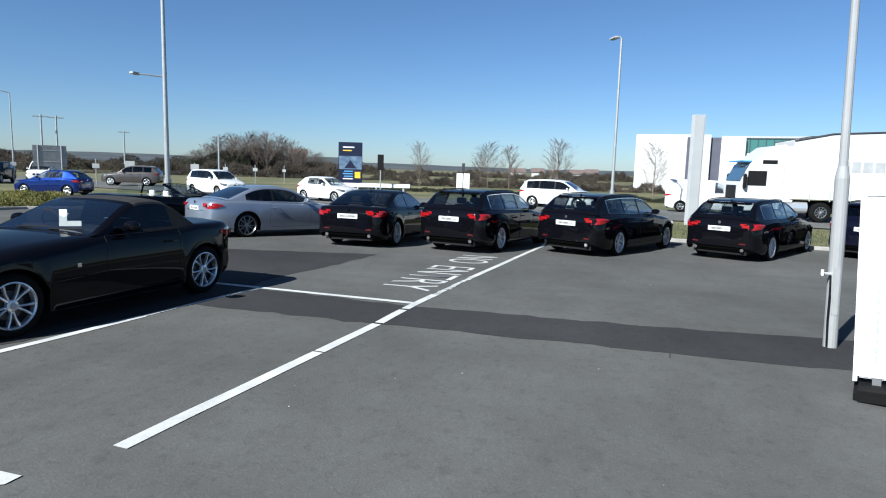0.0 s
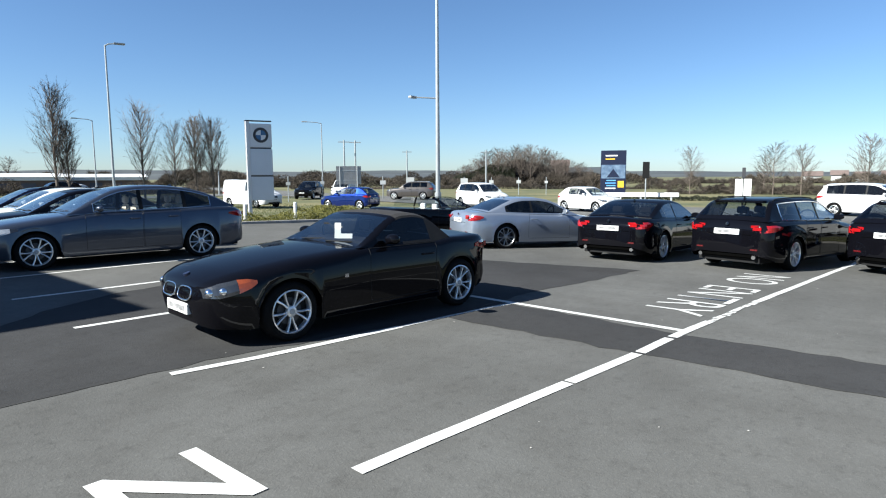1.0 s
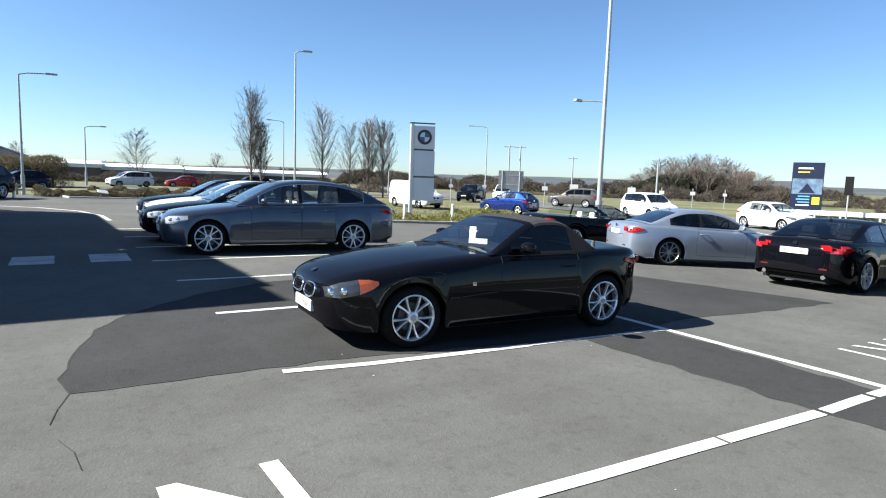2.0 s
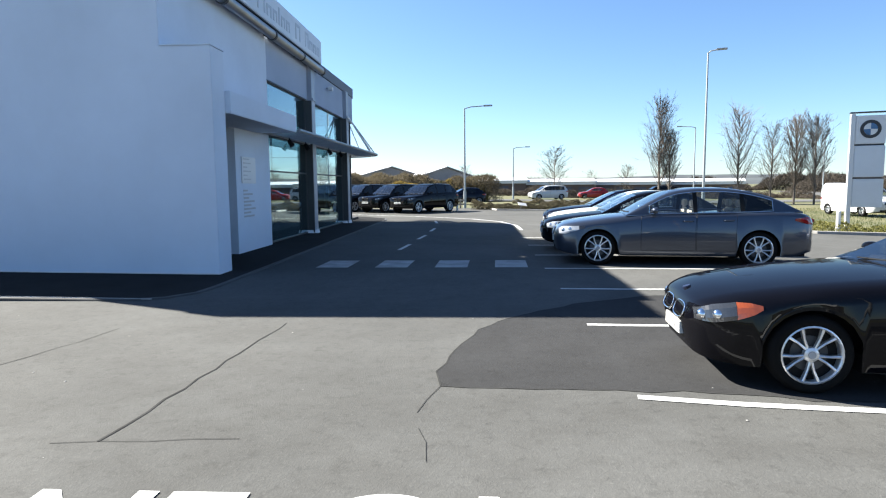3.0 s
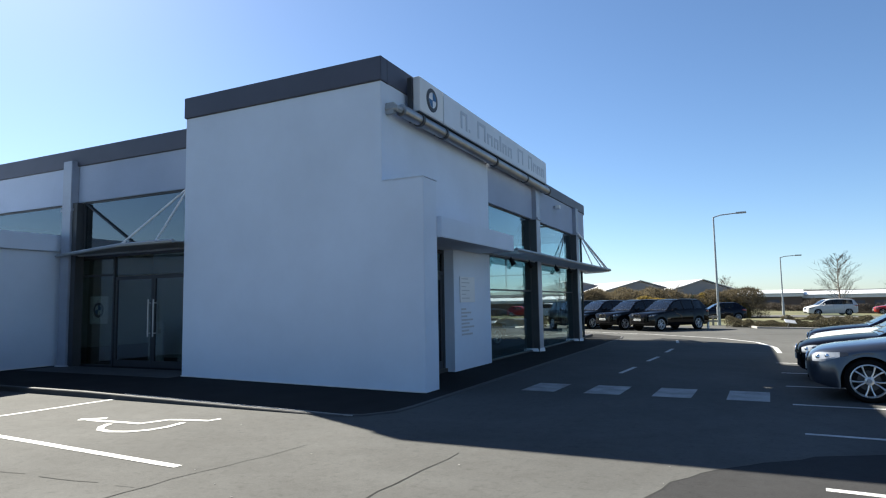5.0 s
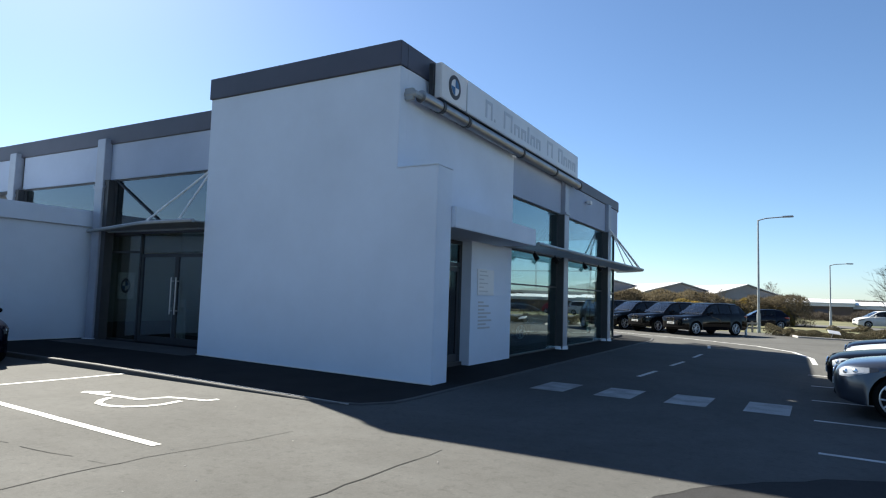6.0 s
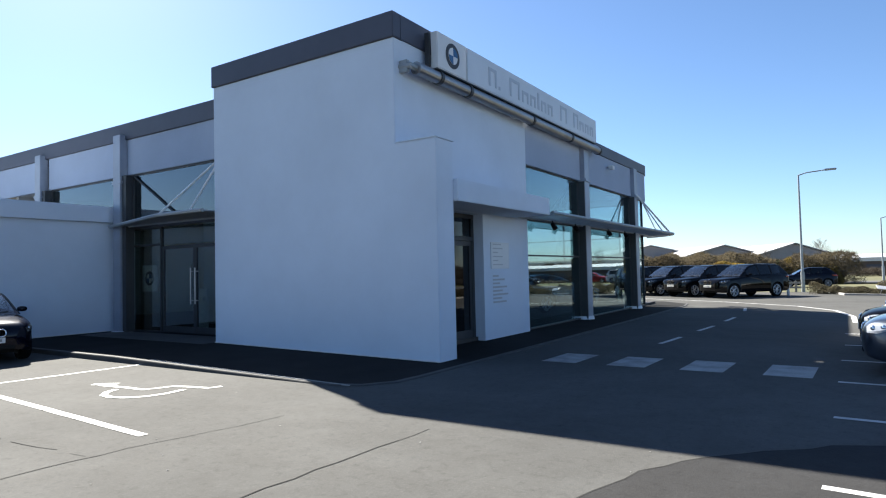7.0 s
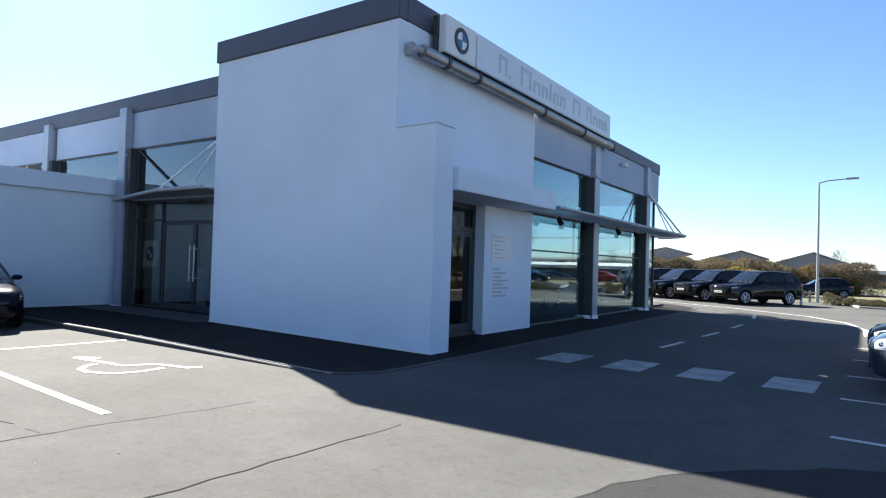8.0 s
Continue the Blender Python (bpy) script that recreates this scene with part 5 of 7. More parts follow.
# recessed side door: dark narrow glazed door seen from beside the wing wall
sd = empty("door_2", "dark-framed glass side door in a recess", "door", kind="structure")
DX = RX - .26
part("door_frame", boxes((DX - .08, .01, .02, DX, .10, 3.055), (DX - .08, 2.70, .02, DX, 2.808, 3.055), (DX - .08, .10, 2.42, DX, 2.70, 2.52), (DX - .08, .10, 2.96, DX, 2.70, 3.055), (DX - .08, .10, .02, DX, 2.70, .08)), M["frame"], sd)
for y0, y1 in ((.11, 1.39), (1.41, 2.69)):
    lf = part("door_leaf", boxes((DX - .06, y0, .09, DX - .01, y0 + .09, 2.41), (DX - .06, y1 - .09, .09, DX - .01, y1, 2.41), (DX - .06, y0 + .09, .09, DX - .01, y1 - .09, .30), (DX - .06, y0 + .09, 2.30, DX - .01, y1 - .09, 2.41)), M["frame"], sd)
    gp = part("pane", boxes((DX - .04, y0 + .09, .30, DX - .03, y1 - .09, 2.30)), M["side_glass"], lf)
    gp.visible_shadow = False
    part("pull_handle", tubes(([(DX + .05, 1.40 + (.13 if y0 > 1 else -.13), .8), (DX + .05, 1.40 + (.13 if y0 > 1 else -.13), 1.7)], .016)), M["steel"], lf, "steel pull handle")
gp = part("transom", boxes((DX - .04, .10, 2.53, DX - .03, 2.70, 2.95)), M["side_glass"], sd)
gp.visible_shadow = False
# canopy box over the side entrance
tagged(part("entrance_canopy", boxes((RX + .003, .003, 3.065, .06, 4.42, 3.495), bevel=.012), M["render"]), "white rendered box canopy over the side entrance", "canopy", kind="structure")
wall("wall_recess_over", (RX - .9, .0, 3.062, RX - .31, 5.3, 3.2), M["render"], "white soffit over the entrance recess")


def slat_canopy(name, label, poly_at, n, z, hang):
    """A canopy of slats between two edge bars. poly_at(k) gives the two ends of slat k (0..1)."""
    c = empty(name, label, "canopy", kind="structure")
    ends = [poly_at(k / n) for k in range(n + 1)]
    for side in (0, 1):
        part("edge_bar", tubes(([(*e[side], z) for e in ends], .05), seg=6), M["galv"], c)
    for a, b in zip(ends, ends[1:]):
        bm = bmesh.new()
        q = [Vector((*p, 0)) for p in (a[0], a[1], b[1], b[0])]
        lo = [bm.verts.new((p.x, p.y, z - .02 + (.02 if i > 1 else 0))) for i, p in enumerate((q[0], q[1], q[1].lerp(q[2], .62), q[0].lerp(q[3], .62)))]
        hi = [bm.verts.new(v.co + Vector((0, 0, .03))) for v in lo]
        bm.faces.new(lo[::-1])
        bm.faces.new(hi)
        for i in range(4):
            bm.faces.new((lo[i], lo[(i + 1) % 4], hi[(i + 1) % 4], hi[i]))
        part("slat", bm, M["galv"], c)
    for p, q in hang:
        part("tie_rod", tubes(([p, q], .028), seg=6), M["white"], c)
    return c




def side_canopy_at(f):
    """Inner and outer ends of a slat: straight along the windows, then round the corner."""
    run = 17.2 - 4.43
    u = f * (run + 3.2)
    if u <= run:
        y = 4.43 + u
        return (RX + .03, y), (.13, y)
    a = (u - run) / 2.68
    return (-2.55 + 1.60 * math.cos(a), 17.2 + 1.60 * math.sin(a)), (-2.55 + 2.68 * math.cos(a), 17.2 + 2.68 * math.sin(a))


slat_canopy("side_canopy", "silver slatted metal canopy along the showroom side", side_canopy_at, 42, 3.13,
            [((-.84, 15.5, 4.72), (.06, 15.9, 3.16)), ((-.84, 15.5, 4.72), (.06, 17.2, 3.16)), ((-.84, 15.5, 4.72), (-.22, 18.5, 3.16)), ((-1.3, 18.1, 4.62), (-.9, 19.1, 3.16))])
for y in (9.5, 15.3):
    for k in (1.0, 1.6, 2.2):
        tagged(part("window_brace", tubes(([(RX - .34, y - .1, 4.55), (RX - .34, y - k, 3.2)], .02), seg=6), M["frame"]), "thin dark sloping rod behind the showroom glass", "brace", "window braces", "structure")
slat_canopy("front_canopy", "silver slatted metal canopy over the customer entrance", lambda f: ((-12.58 + 6.08 * f, .30), (-12.58 + 6.08 * f, .10 - 1.07 * min(1.0, f * 1.45))), 16, 3.30,
            [((-7.42, .28, 4.87), (-8.35, -.93, 3.33)), ((-7.42, .28, 4.87), (-7.5, -.66, 3.33))])
tagged(part("window_brace", tubes(([(-11.72, .41, 4.80), (-9.60, .41, 3.50)], .03), seg=8), M["frame"]), "dark diagonal steel brace behind the clerestory", "brace", kind="structure")
for y in (6.6, 8.4, 11.6, 13.6):
    spot = empty("spotlight", "small black spotlight hanging under the slatted canopy", "spotlight", "canopy spotlights")
    part("bracket", tubes(([(0, 0, .10), (0, 0, .02)], .018), seg=8), M["black"], spot)
    part("head", tubes(([(-.02, 0, .03), (.02, 0, -.04), (.09, 0, -.15)], [.05, .07, .075]), seg=12), M["black"], spot)
    spot.matrix_basis = Matrix.Translation((-.80, y, 3.01))
# low wing on the left
wall("wall_low", (-34, -4.6, .0, -12.745, .40, 3.44), M["render"], "low white rendered wall of the service wing", 0.012)
tagged(part("parapet", boxes((-34, -4.75, 3.442, -12.60, .095, 3.93), (-34, .097, 3.442, -12.64, .44, 3.93), bevel=.012), M["render"]), "pale parapet band on top of the low wing", "parapet", kind="structure")
wall("wall_low_end", (-14.298, .402, .0, -12.74, .62, 3.40), M["render"], "white rendered wall end beside the entrance")
# big tube and name board
tube_thing = empty("eaves_tube", "long brushed steel tube below the name board", "tube")
TX, TZ = -.75, 5.775
part("tube", tubes(([(TX, -.17, TZ), (TX, 10.69, TZ)], .13), seg=18), M["tube_steel"], tube_thing, smooth=False)
part("end_bracket", boxes((RX, -.42, TZ - .12, TX - .04, -.32, TZ + .12), bevel=.01), M["galv"], tube_thing)
part("stub", tubes(([(RX, -.37, TZ), (TX, -.37, TZ), (TX, -.18, TZ)], .07), seg=10), M["galv"], tube_thing)
for y in (.63, 1.84, 5.2, 8.0, 10.62):
    part("clamp", tubes(([(TX, y - .05, TZ), (TX, y + .05, TZ)], .15), seg=18), M["frame"], tube_thing)
    part("bracket", boxes((RX, y - .03, TZ - .03, TX - .12, y + .03, TZ + .03)), M["frame"], tube_thing)
sign = empty("name_board", "long pale grey name board with raised grey lettering", "sign")
part("board", boxes((-.79, .43, 5.93, -.622, 1.605, 6.70), bevel=.015), M["white"], sign, "white square end panel")
part("board", boxes((-.79, 1.635, 5.93, -.622, 10.13, 6.70), bevel=.015), M["panel"], sign, "pale grey long panel")
part("back_rail", boxes((-.90, .37, 5.97, -.795, .43, 6.68)), M["frame"], sign)
part("bottom_rail", boxes((-.80, .44, 5.905, -.64, 10.12, 5.928)), M["frame"], sign)


def roundel(parent, m, r):
    """A round enamel badge: black ring, white disc and blue quarters."""
    for name, rad, d, mat in (("badge_ring", r, .012, "ink"), ("badge_disc", r * .66, .018, "white")):
        bm = bmesh.new()
        oval(bm, 0, 0, 0, rad, rad, d, 32, 2)
        part(name, bm, M[mat], parent).matrix_basis = m
    for a0 in (0, 180):
        bm = bmesh.new()
        pts = [(0, 0)] + [(r * .66 * math.cos(radians(a0 + k * 9)), r * .66 * math.sin(radians(a0 + k * 9))) for k in range(11)]
        lo = [bm.verts.new((.018, y, z)) for y, z in pts]
        hi = [bm.verts.new((.022, y, z)) for y, z in pts]
        bm.faces.new(lo[::-1])
        bm.faces.new(hi)
        part("badge_quarter", bm, M["blue_ink"], parent).matrix_basis = m


roundel(sign, Matrix.Translation((-.622, 1.02, 6.315)), .27)
# raised letters as plain grey blocks: two strokes and a foot each
bars = [(2.62, 3.02, .44), (3.12, 3.2, .08), (3.72, 4.28, .46), (4.42, 4.80, .30), (4.92, 5.26, .30), (5.38, 5.50, .46), (5.62, 5.96, .30), (6.08, 6.42, .30), (7.0, 7.5, .46), (8.05, 8.45, .46), (8.57, 8.93, .30), (9.05, 9.38, .30), (9.5, 9.8, .30)]
for a, b, h in bars:
    w = min(.09, (b - a) / 2)
    part("letter_bar", boxes((-.622, a, 6.09, -.614, a + w, 6.09 + h), (-.622, b - w + .001, 6.09, -.614, b, 6.09 + h), (-.622, a + w, 6.09 + h - .08, -.6145, b - w, 6.09 + h - .001)), M["faint_ink"], sign)
# notice plate of opening hours on the white side wall
notice = empty("notice_plate", "small pale notice plate with lines of grey print", "sign")
part("plate", boxes((RX + .004, 3.15, 1.74, RX + .02, 4.11, 2.40), bevel=.003), M["panel"], notice)
for k, n in enumerate((.42, .50, .26, .50, .26, .50)):
    part("print_bar", boxes((RX + .02, 3.25, 2.33 - k * .10, RX + .024, 3.25 + n, 2.36 - k * .10)), M["grey_ink"], notice)
hours = empty("opening_hours", "rows of small grey lettering on the white wall", "sign")
for k, n in enumerate((.3, .62, .36, .74, .50, .80, .46, .70)):
    part("print_bar", boxes((RX + .003, 3.24, 1.54 - k * .092, RX + .007, 3.24 + n, 1.585 - k * .092)), M["grey_ink"], hours)
# small floodlight under the eaves
fl = empty("floodlight", "small white floodlight on the cladding", "lamp")
part("bracket", boxes((RX - .01, 12.3, 5.42, RX + .10, 12.35, 5.46)), M["grey"], fl)
part("head", boxes((RX + .08, 12.21, 5.34, RX + .24, 12.45, 5.48), bevel=.012), M["white"], fl)
# inside the showroom
wall("wall_inside_back", (-20, 19.3, .1, -11.0, 19.5, 6.2), M["inner"], "plain inner back wall of the showroom")
wall("wall_back_top", (-11.0, 18.9, 4.66, -2.5, 19.1, 6.2), M["panel"], "silver cladding over the back windows")
glazed("window_8", "tall back window of the showroom with clear glass", (-11.0, 18.8), (1, 0), 8.4, .12, 4.64, [2.8, 5.6], [2.10, 3.10], "glass", frame=.06)
# Added wall, not seen: blocks the lower back window to darken the front glass.
wall("wall_back_added", (-11.0, 18.62, .116, -2.75, 18.74, 2.0), M["inner_dark"], "added dark wall that darkens the view through the lower glass")
wall("wall_inside_west", (-20.2, .66, .1, -20, 19.3, 6.2), M["inner"], "plain inner side wall of the showroom")
tagged(part("floor", boxes((-19.99, .70, .0, RX - .2, 19.29, .115)), M["floor_tile"]), "polished grey tiled showroom floor", "floor", kind="structure")
tagged(part("ceiling", boxes((-19.99, .70, 4.95, RX - .2, 17.1, 5.05), (-19.99, 17.102, 4.95, -2.7, 18.6, 5.05)), M["inner"]), "plain pale showroom ceiling", "ceiling", kind="structure")
wall("wall_inside_partition", (-12.3, 3.2, .116, -6.0, 3.35, 4.94), M["inner"], "inner wall behind the entrance lobby")
lob = empty("lobby_desk", "pale grey desk behind the entrance doors", "desk")
part("carcass", boxes((-9.35, 1.7, .116, -8.15, 2.2, 1.06), bevel=.015), M["panel"], lob)
part("worktop", boxes((-9.4, 1.65, 1.06, -8.1, 2.25, 1.10), bevel=.008), M["grey"], lob)
leaflet = part("leaflet_stand", boxes((-.16, -.012, 0, .16, .012, .24)), M["plate"])
tagged(leaflet, "white leaflet leaning back on the lobby desk", "leaflet")
leaflet.matrix_basis = pose(-8.85, 1.80, 1.101, -14, 0, 8)
desk = empty("reception_desk", "pale grey reception desk inside the showroom", "desk")
part("carcass", boxes((-5.6, 8.2, .116, -4.8, 10.6, 1.05), bevel=.02), M["panel"], desk)
part("worktop", boxes((-5.7, 8.1, 1.05, -4.7, 10.7, 1.10), bevel=.01), M["black"], desk)
poster = empty("lobby_poster", "white poster with a round badge behind the glass", "poster")
part("sheet", boxes((-12.0, .80, 1.3, -11.2, .82, 2.1)), M["white"], poster)
roundel(poster, Matrix.Translation((-11.6, .80, 1.7)) @ Matrix.Rotation(radians(-90), 4, "Z"), .22)
stand = empty("leaflet_stand", "pale leaflet stand inside the entrance door", "stand")
part("panel", boxes((-10.1, 1.3, .116, -9.5, 1.36, 1.35), bevel=.01), M["panel"], stand)
part("tray", boxes((-10.05, 1.18, 1.0, -9.55, 1.3, 1.12), bevel=.008), M["white"], stand)

# small pale chips and specks lying on the asphalt
rng = random.Random(77)
cv, cf = [], []
for _ in range(60):
    x, y = rng.uniform(-3, 17), rng.uniform(-13, -3)
    r = rng.uniform(.005, .014)
    i = len(cv)
    k = 5
    cv += [(x + r * rng.uniform(.6, 1.2) * math.cos(6.283 * j / k), y + r * rng.uniform(.6, 1.2) * math.sin(6.283 * j / k), gz(x) + .004) for j in range(k)] + [(x, y, gz(x) + .004 + r * .4)]
    cf += [(i + j, i + (j + 1) % k, i + k) for j in range(k)]
me = bpy.data.meshes.new("chippings")
me.from_pydata(cv, [], cf)
me.materials.append(M["kerb"])
tagged(new("chippings", me), "loose pale chippings scattered on the asphalt", "chippings", kind="stuff")


# ---------------------------------------------------------------- cars in the car park
z4 = make_car("roadster", "black", "roadster", "glossy black two-seat roadster with closed black fabric roof in a bay", seat="dark_leather")
z4.matrix_basis = set_car(z4, (7.36, -6.93), 175.4, "roadster", "front_left")
gt = make_car("gran_tourer", "grey", "hatchback_car", "dark metallic grey fastback car with cream seats in a bay", seat="cream")
gt.matrix_basis = set_car(gt, (7.26, 0.92), 173.5, "gran_tourer", "front_left")
sal = make_car("saloon", "black", "saloon_car", "glossy black saloon car parked beside the grey fastback")
sal.matrix_basis = set_car(sal, (7.25, 3.35), 176, "saloon", "front_left")
wsal = make_car("saloon", "white", "saloon_car", "white saloon car parked beyond the black saloon")
wsal.matrix_basis = set_car(wsal, (7.7, 6.0), 176, "saloon", "front_left")
west = make_car("estate", "navy", "estate_car", "dark blue estate car at the end of the bays")
west.matrix_basis = set_car(west, (7.9, 8.5), 176, "estate", "front_left")
sil = make_car("coupe", "silver", "coupe_car", "silver metallic coupe with five-spoke grey wheels", alloy="alloy_grey", glass="darkglass")
sil.matrix_basis = set_car(sil, (17.1, -2.80), -28, "coupe", "rear_right")
conv = make_car("coupe", "black", "convertible_car", "black open convertible with white leather headrests", open_top=True, seat="white_leather")
conv.matrix_basis = set_car(conv, (17.5, .75), -16, "coupe", "rear_right")
blk = make_car("coupe", "black", "coupe_car", "glossy black coupe parked tail outwards", glass="darkglass")
blk.matrix_basis = set_car(blk, (17.4, -6.9), 0, "coupe", "rear_right")
est = make_car("estate", "black", "estate_car", "glossy black estate car parked tail outwards", glass="carglass")
est["group"] = "black estate cars"
est.matrix_basis = set_car(est, (17.68, -9.5), -11, "estate", "rear_right")
copy_thing(est, set_car(est, (18.6, -12.25), -24, "estate", "rear_right"))
copy_thing(est, set_car(est, (19.8, -15.83), -28, "estate", "rear_right"))
e4 = make_car("estate", "navy", "estate_car", "dark blue estate car at the end of the row", glass="darkglass")
e4.matrix_basis = set_car(e4, (21.6, -19.5), -30, "estate", "rear_right")
suv = make_car("suv", "black", "sport_utility_car", "glossy black sport utility car parked by the planted bank", glass="darkglass")
suv["group"] = "black utility cars"
suv.matrix_basis = pose(1.55, 26.6, 0, 0, 0, 233)
for k in (1, 2, 3):
    copy_thing(suv, pose(1.55 - 2.2 * k, 26.6 + 1.4 * k, 0, 0, 0, 233))
dark = make_car("hatchback", "navy", "hatchback_car", "dark blue hatchback in the disabled parking bays")
dark.matrix_basis = pose(-10.35, -4.28, 0, 0, 0, -10)
show = make_car("saloon", "black", "saloon_car", "black saloon car on show behind the side windows", detail=1)
show.matrix_basis = pose(-4.2, 9.6, .116, 0, 0, 70)
show = make_car("coupe", "silver", "coupe_car", "silver coupe on show by the rounded corner", detail=1)
show.matrix_basis = pose(-4.4, 14.6, .116, 0, 0, 60)
# price cards behind the roadster's windscreen
card = empty("price_card", "white price cards on the roadster's dashboard", "card")
part("upright_card", boxes((-.006, -.04, 0, .006, .04, .20)), M["plate"], card)
part("low_card", boxes((-.006, .041, 0, .006, .19, .065)), M["plate"], card)
card.matrix_basis = z4.matrix_basis @ pose(.06, -.02, .93, 0, -8, 38)

# ---------------------------------------------------------------- traffic standing on the roads
mpv = make_car("people_carrier", "white", "people_carrier", "white people carrier on the main road", detail=1, glass="darkglass")
mpv["group"] = "white people carriers"


def on_road(x, y, heading):
    return pose(x, y, ground_height(x, y) + 0.055, 0, 0, heading)


mpv.matrix_basis = on_road(38.6, 14.4, 250)
copy_thing(mpv, on_road(42.0, -8.2, 258))
hat = make_car("hatchback", "blue", "hatchback_car", "bright blue hatchback on the main road", detail=1)
hat.matrix_basis = on_road(31.2, 20.0, 105)
hw_ = make_car("hatchback", "white", "hatchback_car", "white hatchback on the main road", detail=1)
hw_["group"] = "white hatchbacks"
hw_.matrix_basis = on_road(37.8, 5.6, 255)
copy_thing(hw_, on_road(29.0, 66.0, 175))
br = make_car("suv", "bronze", "sport_utility_car", "dark bronze sport utility car on the main road", detail=1, glass="darkglass")
br.matrix_basis = on_road(47.5, 30.0, 118)
van = make_car("van", "white", "panel_van", "plain white panel van on the road", "van", detail=1)
van["group"] = "white vans"
van.matrix_basis = on_road(43.6, -17.0, 262)
copy_thing(van, on_road(28.4, 27.5, 275))
copy_thing(van, on_road(47.0, 39.5, 215))
rd = make_car("hatchback", "red", "hatchback_car", "red hatchback on the side road", detail=1)
rd.matrix_basis = on_road(21.0, 74.0, 178)
dk = make_car("suv", "black", "sport_utility_car", "dark sport utility car on the side road", detail=1, glass="darkglass")
dk.matrix_basis = on_road(25.0, 58.5, 178)
copy_thing(dk, on_road(42.6, 39.8, 215))
copy_thing(mpv, pose(13.6, 64, ground_height(13.6, 64), 0, 0, 195))
darkhat = make_car("hatchback", "navy", "hatchback_car", "dark hatchback parked beyond the low hedge", detail=1, glass="darkglass")
darkhat.matrix_basis = pose(3.7, 44.0, ground_height(3.7, 44.0), 0, 0, 195)


def lorry():
    t = empty("articulated_lorry", "white articulated lorry with a long curtain-sided trailer", "lorry")
    # faces +x, nose at x = 0
    bm = bmesh.new()
    side = [(0.0, .75), (0.0, 1.7), (-.10, 2.05), (-.42, 2.75), (-.62, 3.0), (-1.5, 3.75), (-2.15, 3.85), (-2.15, .95), (-1.9, .95), (-1.85, .55), (-.3, .45), (-.02, .5)]
    lo = [bm.verts.new((x, -1.22, z)) for x, z in side]
    hi = [bm.verts.new((x, 1.22, z)) for x, z in side]
    bm.faces.new(lo)
    bm.faces.new(hi[::-1])
    for i in range(len(side)):
        j = (i + 1) % len(side)
        bm.faces.new((lo[j], lo[i], hi[i], hi[j]))
    bmesh.ops.recalc_face_normals(bm, faces=bm.faces[:])
    bmesh.ops.bevel(bm, geom=[e for e in bm.edges], offset=.05, segments=2, affect="EDGES")
    cab = part("cab", bm, PAINTS["white"], t)
    ws = part("windscreen", boxes((0, -1.16, 0, .025, 1.16, .92), bevel=.01), M["screen_sky_blue"], cab)
    ws.matrix_basis = pose(-.06, 0, 1.98, 0, -25, 0)
    part("visor", boxes((-.55, -1.15, 2.95, -.12, 1.15, 3.02), bevel=.01), M["skyblue"], cab)
    for s in (1, -1):
        part("side_window", boxes((-1.30, s * 1.222 - .006, 1.75, -.40, s * 1.222 + .006, 2.50), bevel=.004), M["black"], cab)
        part("sleeper_window", boxes((-1.75, s * 1.222 - .006, 2.85, -1.05, s * 1.222 + .006, 3.05)), M["black"], cab)
        mb = boxes((-.30, s * 1.35 - .12, 1.6, -.16, s * 1.35 + .12, 2.35), bevel=.04)
        part("mirror", mb, M["black"], cab)
        part("headlight", boxes((-.05, s * .85 - .22, .72, .02, s * .85 + .22, .95), bevel=.02), M["clear_lens"], cab)
    part("bumper", boxes((-.25, -1.2, .35, .04, 1.2, .72), bevel=.04), M["grey"], cab)
    part("grille", boxes((-.02, -.8, 1.05, .025, .8, 1.75), bevel=.02), M["black"], cab)
    part("chassis", boxes((-16.3, -.45, .75, -1.4, .45, 1.05), (-6.9, -1.1, .45, -4.6, 1.1, 1.0), bevel=.02), M["black"], t)
    bm = bmesh.new()
    prof = [(-2.45, 1.15), (-2.45, 4.02), (-4.2, 4.38), (-7.5, 4.55), (-16.4, 4.55), (-16.4, 1.15)]
    lo = [bm.verts.new((x, -1.26, z)) for x, z in prof]
    hi = [bm.verts.new((x, 1.26, z)) for x, z in prof]
    bm.faces.new(lo)
    bm.faces.new(hi[::-1])
    for i in range(len(prof)):
        j = (i + 1) % len(prof)
        bm.faces.new((lo[j], lo[i], hi[i], hi[j]))
    bmesh.ops.recalc_face_normals(bm, faces=bm.faces[:])
    for q in (1, -1):
        part("side_fairing", boxes((-2.62, q * 1.18 - .03, .95, -2.13, q * 1.18 + .03, 3.75), bevel=.02), PAINTS["white"], t)
        part("wheel_arch", boxes((-2.0, q * 1.16 - .06, .55, -.75, q * 1.16 + .06, 1.12), bevel=.05), M["grey"], t)
        part("fuel_tank", tubes(([(-3.35, q * .95, .72), (-2.3, q * .95, .72)], .30), seg=14), M["alloy"], t)
        part("side_guard", boxes((-11.4, q * 1.2 - .02, .50, -7.2, q * 1.2 + .02, .62), (-11.4, q * 1.2 - .02, .78, -7.2, q * 1.2 + .02, .90)), M["grey"], t)
    tr = part("trailer", bm, M["curtain"], t, "long white trailer with a raised roof")
    bm = bmesh.new()
    for s in (1, -1):
        tube(bm, [(x, s * 1.262, z) for x, z in prof[1:5]], .05, 6)
    part("roof_edge", bm, M["ink"], tr)
